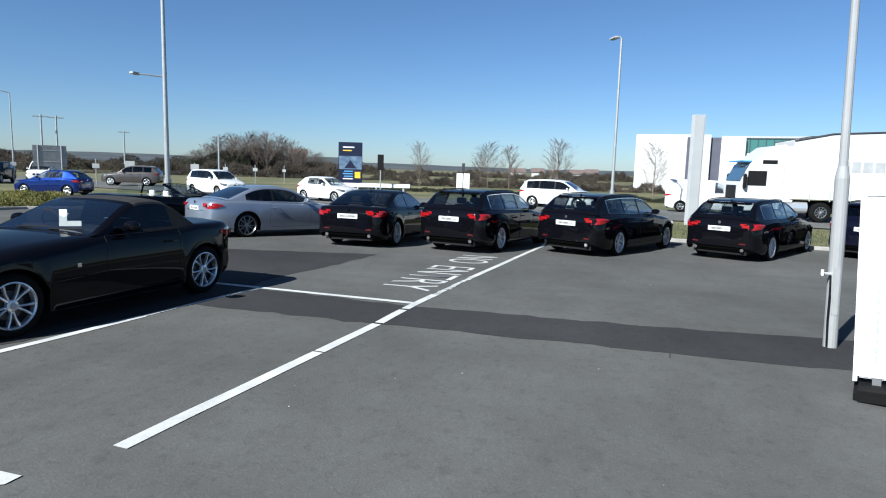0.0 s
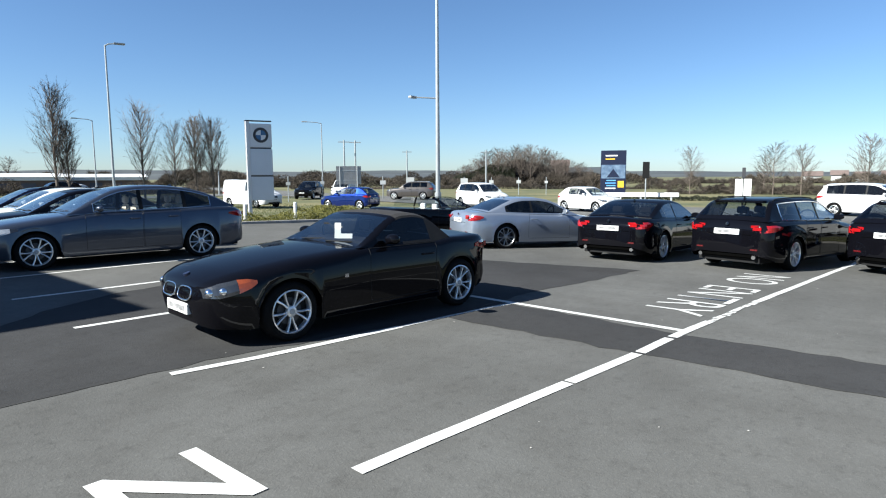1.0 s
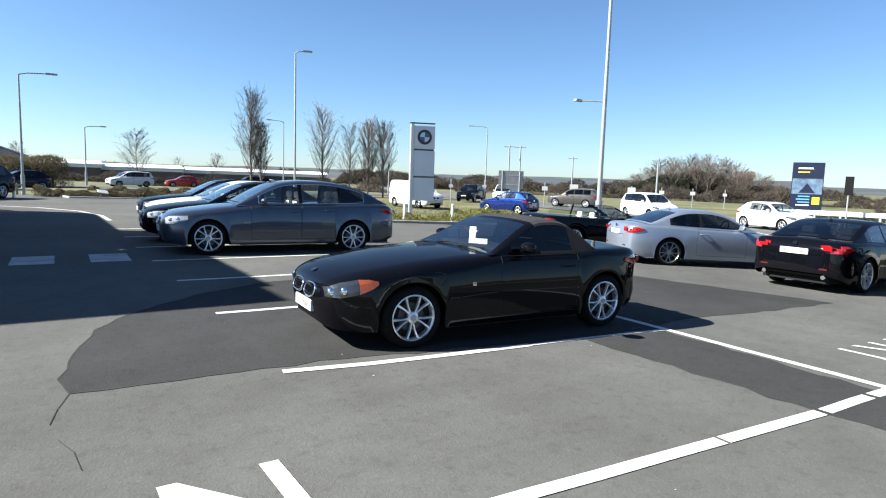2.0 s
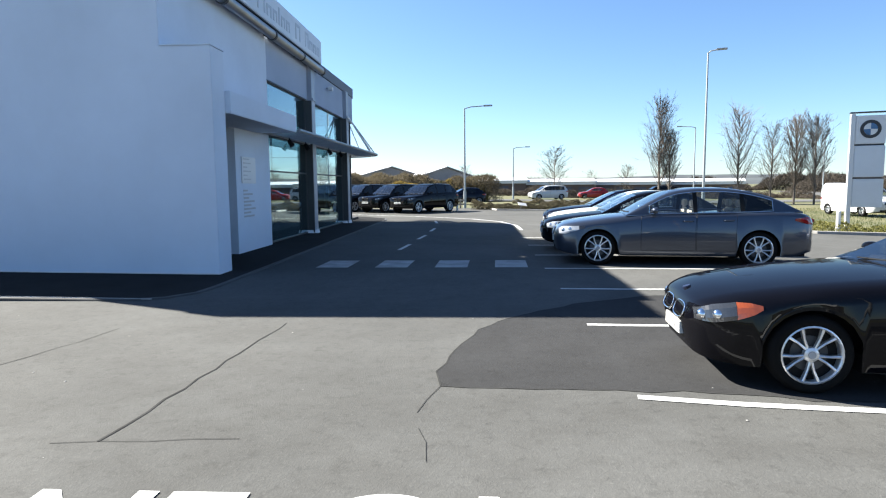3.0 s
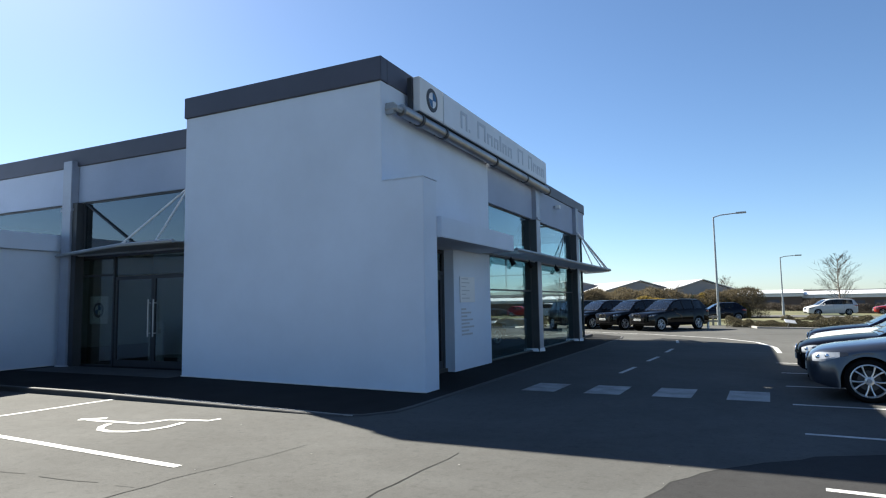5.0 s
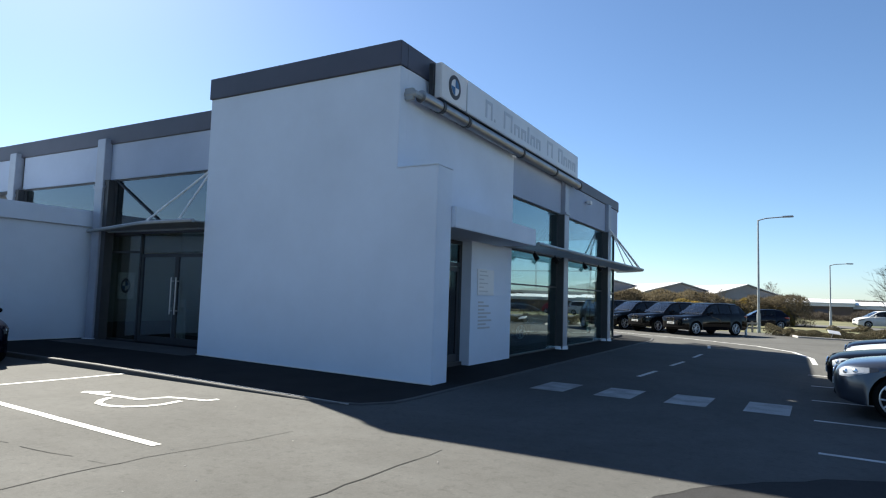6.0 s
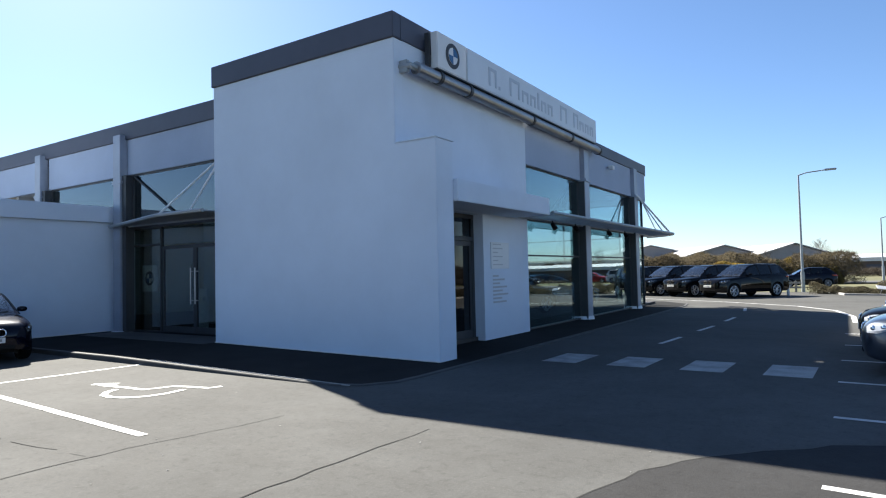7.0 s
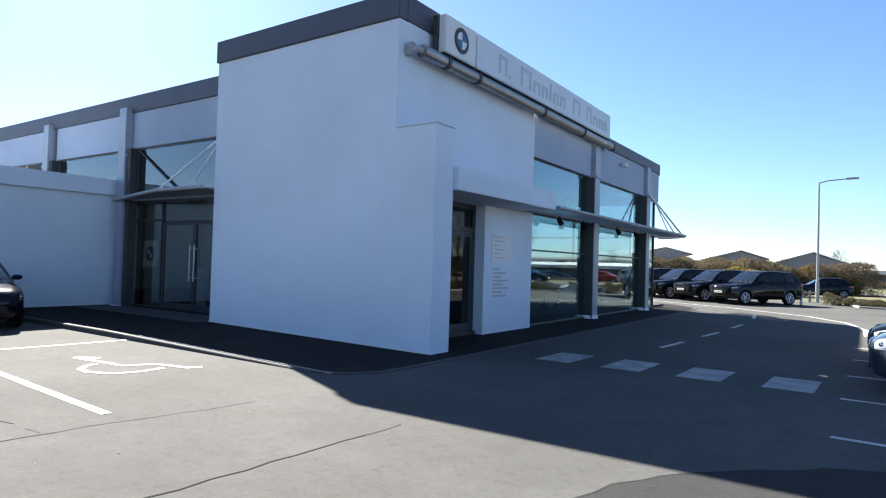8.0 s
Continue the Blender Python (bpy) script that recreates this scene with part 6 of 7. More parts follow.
    for s in (1, -1):
        for k in range(14):
            x = -3.4 - k * .95
            part("strap", boxes((x, s * 1.268 - .006, 1.05, x + .05, s * 1.268 + .006, 1.55)), M["grey"], tr)
        for a, b, z in ((-5.1, -4.75, 2.55), (-5.6, -5.2, 2.55), (-6.15, -5.7, 2.55), (-6.7, -6.25, 2.55)):
            part("letter_bar", boxes((a, s * 1.266 - .005, z, b, s * 1.266 + .005, z + .5)), M["grey"], tr)
    for x in (-1.35, -4.0, -12.2, -13.5, -14.8):
        for s in (1, -1):
            make_wheel(.50, .29, 10, .32, M["alloy_grey"], t, (x, s * 1.06, .50), s, False)
    return t


lorry().matrix_basis = on_road(38.7, -17.5, 99)


# ---------------------------------------------------------------- poles, lamps, signs
def street_lamp(x, y, h, arm, label, base=0.0, low=None, r=.085, mat="galv", fat=None):
    z0 = ground_height(x, y) if base is None else base
    t = empty("street_lamp", label, "street lamp")
    t.matrix_basis = Matrix.Translation((x, y, z0))
    if fat:
        part("column_base", tubes(([(0, 0, -.05), (0, 0, fat[1])], fat[0]), seg=16), M[mat], t)
        part("collar", tubes(([(0, 0, fat[1]), (0, 0, fat[1] + .12)], [fat[0], r]), seg=16), M[mat], t)
    else:
        part("column_base", tubes(([(0, 0, -.05), (0, 0, 1.4)], r * 1.35), seg=12), M[mat], t)
    part("column", tubes(([(0, 0, .05), (0, 0, h)], [r, r * .6]), seg=12), M[mat], t)
    if arm:
        ax, ay = arm
        d = Vector((ax, ay, 0))
        part("arm", tubes(([(0, 0, h - .02), (ax * .3, ay * .3, h + .10), (ax, ay, h + .16)], r * .45), seg=8), M[mat], t)
        e = d.normalized()
        hb = boxes((-.1, -.13, -.06, .55, .13, .05), bevel=.03)
        part("lamp_head", hb, M["grey"], t).matrix_basis = Matrix.Translation((ax, ay, h + .17)) @ Matrix.Rotation(math.atan2(e.y, e.x), 4, "Z")
    if low:
        z, (ax, ay) = low
        part("arm", tubes(([(0, 0, z - .05), (ax, ay, z)], .03), seg=6), M[mat], t)
        part("lamp_head", boxes((ax - .2, ay - .1, z - .05, ax + .2, ay + .1, z + .05), bevel=.02), M["grey"], t)
    return t


street_lamp(24.5, 6.1, 10.0, (1.0, -0.9), "tall galvanised lamp column with two lamp arms", base=None, low=(5.6, (-.75, .8)), r=.11)
street_lamp(19.7, 29.5, 10.3, (.55, -.2), "tall galvanised lamp column by the planted bed", base=None)
street_lamp(4.0, 34.5, 7.5, (1.5, -.1), "galvanised lamp column with an arm at the lane's edge", base=-.2)
street_lamp(34.5, -11.6, 8.6, (.5, .25), "tall galvanised lamp column by the main road", base=None)
street_lamp(50.0, 47.0, 8.6, (-1.4, 1.0), "far lamp column by the main road", base=None)
street_lamp(30.5, 62.5, 8.6, (-1.5, 0.3), "far lamp column by the side road", base=None)
street_lamp(9.2, 60.5, 5.9, (1.4, 0.2), "far lamp column by the side road", base=None)
street_lamp(45.0, 62.0, 7.6, (-1.5, 0.3), "far lamp column by the side road", base=None)
pr = street_lamp(10.2, -14.62, 7.5, None, "white lamp column with a thick lower part by the drain strip", base=gz(10.2), r=.046, mat="pole_paint", fat=(.066, 1.74))
pr.matrix_basis = pr.matrix_basis @ Matrix.Rotation(radians(2.0), 4, Vector((-.95, -.29, 0)))
part("hatch", boxes((-.069, -.03, .35, -.05, .03, .85), bevel=.006), M["pole_paint"], pr)
part("hook", tubes(([(-.03, .04, .77), (-.15, .15, .79), (-.21, .17, .79), (-.21, .17, .84)], .014), seg=6), M["white"], pr)
part("cable", tubes(([(-.04, .05, .76), (-.09, .06, .55), (-.08, .06, .3), (-.07, .05, .02)], .011), seg=6), M["black"], pr)

pavement_sign = empty("pavement_sign", "white free-standing pavement sign with faint vertical print", "sign")
part("panel", boxes((-.40, -.03, .16, .40, .03, 1.62), bevel=.012), M["white"], pavement_sign)
part("frame", boxes((-.43, -.035, .13, -.40, .035, 1.65), (.40, -.035, .13, .43, .035, 1.65), (-.40, -.035, 1.62, .40, .035, 1.65)), M["white"], pavement_sign)
part("base", boxes((-.42, -.26, .0, .42, .26, .11), bevel=.03), M["rubber"], pavement_sign)
part("stem", boxes((-.3, -.02, .10, -.24, .02, .17), (.24, -.02, .10, .3, .02, .17)), M["steel"], pavement_sign)
for k in range(9):
    part("print_bar", boxes((.27, .029, .30 + k * .078, .292, .033, .355 + k * .078 - .012 * (k % 3))), M["grey_ink"], pavement_sign)
pavement_sign.matrix_basis = pose(8.56, -14.79, 0, 0, 3.2, 72)

# low rail fence by the lane lamp and a small tilted board in the hedge
rail = empty("knee_rail", "low pale timber knee rail beside the lane lamp", "fence")
for x in (0, 1.15):
    part("post", boxes((x - .06, -.06, -.05, x + .06, .06, .72), bevel=.012), M["pale_timber"], rail)
for z in (.28, .56):
    part("rail", boxes((-.3, -.085, z, 1.45, -.062, z + .12), bevel=.008), M["pale_timber"], rail)
rail.matrix_basis = pose(2.55, 33.1, ground_height(2.5, 33.1), 0, 0, -4)
tb = empty("small_board", "small white board tilted on a short post in the hedge", "sign")
part("post", boxes((-.03, -.03, -.05, .03, .03, .5)), M["frame"], tb)
part("panel", boxes((-.30, -.16, .50, .30, .16, .53), bevel=.006), M["white"], tb)
tb.matrix_basis = pose(7.7, 29.0, ground_height(7.7, 29.0), 32, 8, 20)
# brand pylon
pyl = empty("pylon_sign", "tall white pylon sign with a round badge panel", "sign")
part("post", boxes((-.12, -.62, -.3, .12, -.45, 4.72), bevel=.015), M["white"], pyl)
for z0, z1, w in ((3.50, 4.62, .59), (2.19, 3.43, .60), (.98, 2.11, .61)):
    part("panel", boxes((-.11, -.445, z0, .11, w, z1), bevel=.02), M["white" if z0 > 3 else "panel"], pyl)
part("post_edge", boxes((-.02, -.64, -.3, .02, -.622, 4.72)), M["grey"], pyl)
for z in (3.465, 2.15):
    part("joint", boxes((-.08, -.445, z - .03, .08, .56, z + .03)), M["frame"], pyl)
part("cap", boxes((-.13, -.64, 4.722, .13, .59, 4.77)), M["frame"], pyl)
part("foot", boxes((-.3, -.95, -.35, .3, -.35, -.2), bevel=.02), M["kerb"], pyl)
roundel(pyl, Matrix.Translation((.11, .07, 4.08)), .36)
pyl.matrix_basis = pose(20.4, 13.9, -.35, 0, 0, 250)

board = empty("advert_board", "tall dark blue advertising board with a light picture", "sign")
part("frame", boxes((-.06, -.95, .95, .06, .95, 4.2), bevel=.01), M["navy"], board)
part("picture", boxes((-.075, -.90, 2.05, -.06, .90, 3.1)), M["sky_print"], board)
tri = bmesh.new()
vs = [tri.verts.new(v) for v in ((-.08, -.5, 2.12), (-.08, .5, 2.12), (-.08, 0, 2.8), (-.076, -.5, 2.12), (-.076, .5, 2.12), (-.076, 0, 2.8))]
for f in ((0, 1, 2), (5, 4, 3), (0, 3, 4, 1), (1, 4, 5, 2), (2, 5, 3, 0)):
    tri.faces.new([vs[i] for i in f])
part("picture_shape", tri, M["navy"], board)
part("panel", boxes((-.075, -.80, 1.35, -.06, -.35, 1.85)), M["yellow"], board)
for k in range(4):
    part("print_bar", boxes((-.075, -.2, 1.85 - k * .2, -.06, .5 + .1 * (k % 2), 1.93 - k * .2)), M["white" if k == 3 else "skyblue"], board)
part("print_bar", boxes((-.075, -.3, 3.75, -.06, .6, 3.85)), M["white"], board)
part("print_bar", boxes((-.075, -.1, 3.5, -.06, .6, 3.58)), M["yellow"], board)
for y in (-.6, -.2, .2, .6):
    part("leg", boxes((-.03, y - .04, -.3, .03, y + .04, .95)), M["white"], board)
board.matrix_basis = Matrix.Translation((0, 0, ground_height(48.7, 9.3))) @ pose(48.7, 9.3, 0, 0, 0, 26)


def post_sign(name, label, x, y, turn, h, plates, post_mat="galv"):
    """A plate or plates on a post. plates: (y0, z0, y1, z1, material)."""
    t = empty(name, label, "sign")
    part("post", tubes(([(0, 0, -.2), (0, 0, h)], .045), seg=8), M[post_mat], t)
    for y0, z0, y1, z1, mt in plates:
        part("plate", boxes((-.07, y0, z0, -.048, y1, z1), bevel=.008), M[mt], t)
    t.matrix_basis = Matrix.Translation((x, y, ground_height(x, y))) @ pose(0, 0, 0, 0, 0, turn)
    return t


post_sign("notice_sign", "white double notice sign on a dark post", 36.0, -3.6, 15, 2.4, [(-.36, 1.0, -.02, 2.0, "white"), (.02, 1.0, .36, 2.0, "white"), (-.08, 2.05, .08, 2.55, "ink")], "black")
post_sign("road_sign", "dark oval road sign seen from behind", 44.5, 4.9, 24, 3.0, [(-.22, 2.05, .22, 3.15, "black")])
dsign = empty("direction_sign", "large grey direction sign seen from behind", "sign")
part("panel", boxes((-.04, -1.3, 1.5, .04, 1.3, 3.4), bevel=.01), M["tube_steel"], dsign)
part("rib", boxes((-.08, -1.25, 1.9, -.041, 1.25, 1.96), (-.08, -1.25, 2.9, -.041, 1.25, 2.96)), M["galv"], dsign)
for y in (-.9, .9):
    part("leg", tubes(([(-.1, y, -.3), (-.1, y, 3.4)], .06), seg=8), M["galv"], dsign)
dsign.matrix_basis = Matrix.Translation((46.4, 38.0, ground_height(46.4, 38))) @ pose(0, 0, 0, 0, 0, 49)
slab = empty("totem", "tall thin grey totem standing on the verge", "sign")
part("panel", boxes((-.12, -.25, -.3, .12, .25, 4.9), bevel=.02), M["totem"], slab)
part("edge", boxes((-.13, -.28, -.3, .13, -.252, 4.92)), M["grey"], slab)
slab.matrix_basis = Matrix.Translation((33.0, -15.15, ground_height(33, -15.15))) @ pose(0, 0, 0, 0, 0, 25)
bar = empty("barrier_board", "long low white board on short posts", "barrier")
part("board", boxes((-.08, -4.0, .75, .08, 3.2, 1.05), bevel=.02), M["white"], bar)
for y in (-3.5, -1.5, .5, 2.5):
    part("post", boxes((-.05, y - .06, -.2, .05, y + .06, .75)), M["grey"], bar)
bar.matrix_basis = Matrix.Translation((44.6, 6.9, ground_height(44.6, 6.9))) @ pose(0, 0, 0, 0, 0, 24)
for az, d, w in ((46.5, 62, .5), (39.0, 75, .8), (36.5, 78, .5), (34, 80, .5), (31.5, 82, .4), (52, 66, .4), (44.0, 85, 1.0), (55, 58, .35)):
    x, y = 3.6 + d * math.cos(radians(az)), -12.3 + d * math.sin(radians(az))
    post_sign("road_sign", "small white road sign on a thin post", x, y, az, 2.3, [(-w * .55, 1.5, w * .55, 1.5 + w * .8, "offwhite")])


def utility_pole(x, y, h, label):
    t = empty("utility_pole", label, "pole")
    part("pole", tubes(([(0, 0, -.3), (0, 0, h)], [.19, .14]), seg=8), M["galv"], t)
    part("crossarm", boxes((-.08, -1.1, h - .45, .08, 1.1, h - .28)), M["galv"], t)
    t.matrix_basis = Matrix.Translation((x, y, ground_height(x, y))) @ pose(0, 0, 0, 0, 0, 48)


for az, d, h in ((50.0, 120, 9.5), (49.0, 121, 9.5), (37.0, 118, 7.5), (44.3, 150, 9)):
    utility_pole(3.6 + d * math.cos(radians(az)), -12.3 + d * math.sin(radians(az)), h, "far wooden utility pole with a crossarm")
for p in ((18.6, 12.4), (21.0, 12.0)):
    b = tagged(part("bollard", tubes(([(0, 0, -.3), (0, 0, .62), (0, 0, .66)], [.08, .08, .05]), seg=12), M["white"]), "short white bollard in front of the planted bed", "bollard", "bollards")
    b.matrix_basis = Matrix.Translation((p[0], p[1], -.1))
# short marker post at the lamp
b = tagged(part("bollard", tubes(([(0, 0, -.1), (0, 0, .55), (0, 0, .6)], [.07, .07, .04]), seg=12), M["white"]), "short white post beside the lane", "bollard", "bollards")
b.matrix_basis = Matrix.Translation((3.6, 28.3, 0))


# ---------------------------------------------------------------- plants
def raw_mesh(name, verts, faces, material, parent=None, label=""):
    me = bpy.data.meshes.new(name)
    me.from_pydata(verts, [], faces)
    me.materials.append(material)
    ob = new(name, me)
    if parent is not None:
        ob.parent = parent
    if label:
        ob["label"] = label
    return ob


def twig_cloud(rng, n, place, size, verts, faces):
    """Thin bare twigs, mostly upright, at places that place() returns."""
    for _ in range(n):
        p = place()
        d = Vector((rng.gauss(0, .7), rng.gauss(0, .7), rng.uniform(.0, 1.2))).normalized()
        b = Vector((rng.gauss(0, 1), rng.gauss(0, 1), rng.gauss(0, .3))).cross(d).normalized() * size * .09
        i = len(verts)
        verts += [tuple(p - b), tuple(p + b), tuple(p + d * size * rng.uniform(.5, 1.6))]
        faces.append((i, i + 1, i + 2))


def leaf_cloud(rng, n, place, size, verts, faces):
    """Small bent leaf clumps (two triangles each) at places that place() returns."""
    for _ in range(n):
        p = place()
        a = Vector((rng.gauss(0, 1), rng.gauss(0, 1), rng.gauss(0, 1))).normalized()
        b = a.orthogonal().normalized()
        c = a.cross(b)
        s = size * rng.uniform(.6, 1.4)
        i = len(verts)
        verts += [tuple(p - b * s), tuple(p + c * s * .5 + a * s * .2), tuple(p + b * s), tuple(p - c * s * .5 + a * s * .2)]
        faces += [(i, i + 1, i + 2), (i, i + 2, i + 3)]


def bare_tree(seed, h, spread, label, upright=0.55, n1=46):
    """A leafless tree: tapered trunk, limbs and a crown of fine twigs, its foot at the origin."""
    rng = random.Random(seed)
    t = empty("tree", label, "tree")
    r0 = h * .013
    tr, limbs = bmesh.new(), bmesh.new()
    lean = [(0, 0, -.2), (rng.uniform(-.1, .1), rng.uniform(-.1, .1), h * .3), (rng.uniform(-.2, .2), rng.uniform(-.2, .2), h * .6), (rng.uniform(-.2, .2), rng.uniform(-.2, .2), h * .9)]
    tube(tr, lean, [r0, r0 * .75, r0 * .4, r0 * .08], 7)
    part("trunk", tr, M["bark"], t)
    v, f = [], []

    def twig(p, d, ln, w):
        n = d.orthogonal().normalized() * w
        i = len(v)
        v.extend((tuple(p - n), tuple(p + n), tuple(p + d * ln)))
        f.append((i, i + 1, i + 2))

    for k in range(n1):
        u = .16 + .78 * (k + rng.random()) / n1
        p = Vector((smooth_at([(0, 0), (1, lean[2][0])], u), smooth_at([(0, 0), (1, lean[2][1])], u), h * u))
        a = rng.uniform(0, 6.283)
        out = Vector((math.cos(a), math.sin(a), 0))
        d = (out * spread + Vector((0, 0, upright))).normalized()
        ln = h * (.10 + .26 * math.sin(math.pi * min(1, .25 + u * .75))) * rng.uniform(.6, 1.1)
        q = p + d * ln * .5
        e = p + (d + Vector((0, 0, .35))).normalized() * ln
        tube(limbs, [p, q, e], [h * .0042, h * .0028, h * .001], 3, cap=False)
        for _ in range(9):
            s = p.lerp(e, rng.uniform(.25, 1))
            d2 = (d + Vector((rng.gauss(0, .45), rng.gauss(0, .45), rng.gauss(.35, .35)))).normalized()
            l2 = ln * rng.uniform(.25, .5)
            twig(s, d2, l2, h * .0017)
            for _ in range(5):
                d3 = (d2 + Vector((rng.gauss(0, .55), rng.gauss(0, .55), rng.gauss(.2, .4)))).normalized()
                twig(s + d2 * l2 * rng.uniform(.3, 1), d3, l2 * rng.uniform(.35, .7), h * .0013)
    part("branchwork", limbs, M["bark"], t)
    raw_mesh("crown", v, f, M["twig"], t, "crown of fine bare twigs")
    return t


def at_az(az, d, eye=(3.6, -12.3)):
    return eye[0] + d * math.cos(radians(az)), eye[1] + d * math.sin(radians(az))


def plant(ob, az, d, scale=1.0, turn=0.0, eye=(3.6, -12.3), copy=True):
    x, y = at_az(az, d, eye)
    m = Matrix.Translation((x, y, ground_height(x, y))) @ Matrix.Rotation(radians(turn), 4, "Z") @ Matrix.Diagonal((scale, scale, scale, 1))
    if copy:
        ob.scale = (1, 1, 1)
        c = copy_thing(ob, m)
        return c
    ob.matrix_basis = m
    return ob


slim = bare_tree(3, 10.5, .58, "tall slim leafless tree with upright grey twigs", upright=1.0, n1=64)
slim2 = bare_tree(8, 9.4, .66, "slim leafless tree with upright grey twigs", upright=.9, n1=56)
slim["group"] = slim2["group"] = "slim trees behind the pylon"
plant(slim, 72.9, 70, .71, 0, copy=False)
plant(slim2, 66.7, 70, .85, 40, copy=False)
plant(slim, 72.1, 70.5, .69, 120)
plant(slim2, 64.4, 69, .82, 200)
plant(slim, 62.7, 71, .78, 250)
plant(slim2, 61.3, 70, .86, 310)
wide = bare_tree(21, 6.2, .85, "small leafless roadside tree with a rounded twiggy crown", upright=.5)
wide["group"] = "small roadside trees"
plant(wide, 19.2, 88, 1.0, 0, copy=False)
for az, d, s in ((12.9, 90, 1.05), (10.9, 86, .95), (6.5, 84, 1.1), (-2.0, 60, .85), (82.1, 96, 1.2), (94, 110, .7), (79, 130, .8), (76, 140, 1.0), (90.3, 120, .9), (13.6, 96, .9)):
    plant(wide, az, d, s, az * 37)


def hedge(name, label, path, width, height, n, size, material, seed, kind="stuff", category="hedge", wob=.35, profile=None, twigs=False):
    """A strip of leaf clumps along a path, with an uneven top."""
    rng = random.Random(seed)
    v, f = [], []
    seg = [math.dist(a, b) for a, b in zip(path, path[1:])]
    total = sum(seg)

    def place():
        u = rng.uniform(0, total)
        rise = smooth_at(profile, u / total) if profile else 1.0
        for (a, b), s in zip(zip(path, path[1:]), seg):
            if u <= s:
                break
            u -= s
        x, y = a[0] + (b[0] - a[0]) * u / s, a[1] + (b[1] - a[1]) * u / s
        nx, ny = -(b[1] - a[1]) / s, (b[0] - a[0]) / s
        k = rng.uniform(-1, 1)
        top = height * (1 - wob + 1.6 * wob * noise.noise((x / (height * 2.2), y / (height * 2.2), seed)) + .9 * wob * noise.noise((x / (height * .5), y / (height * .5), seed + 9))) * math.sqrt(max(.05, 1 - k * k * .8))
        z = top * rise * (1 - rng.random() ** 2.2)
        x, y = x + nx * k * width / 2, y + ny * k * width / 2
        return Vector((x, y, ground_height(x, y) + max(0.02, z)))
    (twig_cloud if twigs else leaf_cloud)(rng, n, place, size, v, f)
    return tagged(raw_mesh(name, v, f, material), label, category, kind=kind)


hedge("shrub_bed", "low yellow-green shrubs in the bed round the pylon", [(15.6, 15.6), (17.4, 13.4), (19.6, 12.4), (22.4, 12.0), (25.5, 13.4), (27, 18)], 1.8, .62, 12000, .05, M["leaf"], 4, category="shrubs")
hedge("verge_shrubs", "low brown-green shrubs along the verge", [(24.2, -6), (24.4, 2), (24.2, 8)], .9, .28, 2200, .05, M["leaf"], 6, category="shrubs")
hedge("gorse_bank", "gorse bank with yellow flowers behind the parked cars", [(-26, 46), (-14, 45), (-9, 44.8)], 4.0, 3.0, 16000, .09, M["gorse"], 7, category="shrubs", wob=.36)
hedge("gorse_bush", "gorse bush with yellow flowers behind the parked cars", [(-3.6, 44.5), (-.4, 44.5)], 3.2, 2.9, 5000, .09, M["gorse"], 27, category="shrubs", wob=.3)
hedge("hedge_bank", "bare brown scrub between the gorse bushes", [(-9.5, 45), (-3, 45.5)], 3.6, 3.0, 22000, .26, M["bank_twig"], 28, wob=.2, twigs=True)
hedge("gorse_bush", "gorse bush with yellow flowers beyond the parked cars", [(1.2, 52), (6.0, 52.5)], 3.0, 3.0, 7000, .10, M["gorse"], 17, category="shrubs", wob=.3, profile=[(0, .5), (.2, 1), (.6, .8), (.85, .9), (1, .3)])
hedge("evergreen_bush", "dark green bush between the gorse", [(-.6, 51), (1.4, 51)], 2.4, 2.4, 3500, .09, M["conifer"], 18, category="shrubs", wob=.4)
hedge("hedge_bank", "bare brown hedge behind the gorse", [(-28, 50), (-10, 49.5), (-1, 51), (7, 54)], 4.0, 3.2, 60000, .30, M["bank_twig"], 8, wob=.2, twigs=True)
hedge("hedge_bank", "bare brown undergrowth behind the gorse", [(-28, 50), (-10, 49.5), (-1, 51), (5.5, 54)], 4.0, 2.3, 9000, .10, M["hedge"], 19)
hedge("low_hedge", "low brown hedge of rounded clumps along the lane's edge", [(4.6, 30.9), (6.9, 30.2), (9.8, 29.6), (12.0, 29.0), (14.2, 24.0)], 1.5, .78, 26000, .045, M["hedge"], 9, wob=.28)
hedge("roadside_scrub", "bare brown scrub before the industrial units", [at_az(a, 98 + 6 * math.sin(a)) for a in (88, 84, 80, 76, 72, 68, 64, 60)], 4, 1.5, 40000, .34, M["far_twig"], 25, wob=.7, twigs=True, category="shrubs")
hedge("verge_scrub", "dead brown growth along the side road's verge", [(8.5, 46), (14, 44), (22, 46), (31, 42)], 2.6, .5, 14000, .09, M["hedge"], 26, wob=.6, category="shrubs")
hedge("treeline", "long bare brown hedgerow across the far fields", [at_az(a, 190 + 30 * math.sin(a)) for a in range(26, 64, 3)], 10, 4.9, 100000, .7, M["far_twig"], 10, wob=.45, twigs=True)
hedge("treeline", "far brown hedgerow behind the industrial units", [at_az(a, 230) for a in range(60, 96, 4)], 8, 5.6, 50000, 1.0, M["far_twig"], 11, wob=.5, twigs=True)
hedge("treeline", "far low hedgerow beyond the road", [at_az(a, 240) for a in range(-14, 29, 4)], 8, 3.2, 42000, .9, M["far_twig"], 12, wob=.5, twigs=True)
hedge("treeline", "bare brown roadside hedge beyond the main road", [at_az(a, 92) for a in range(-12, 24, 3)], 4, 1.5, 30000, .4, M["far_twig"], 21, wob=.6, twigs=True)
hedge("treeline", "brown hedge across the middle of the fields", [at_az(a, 135) for a in range(-14, 58, 3)], 5, 2.3, 56000, .5, M["far_twig"], 22, wob=.7, twigs=True)
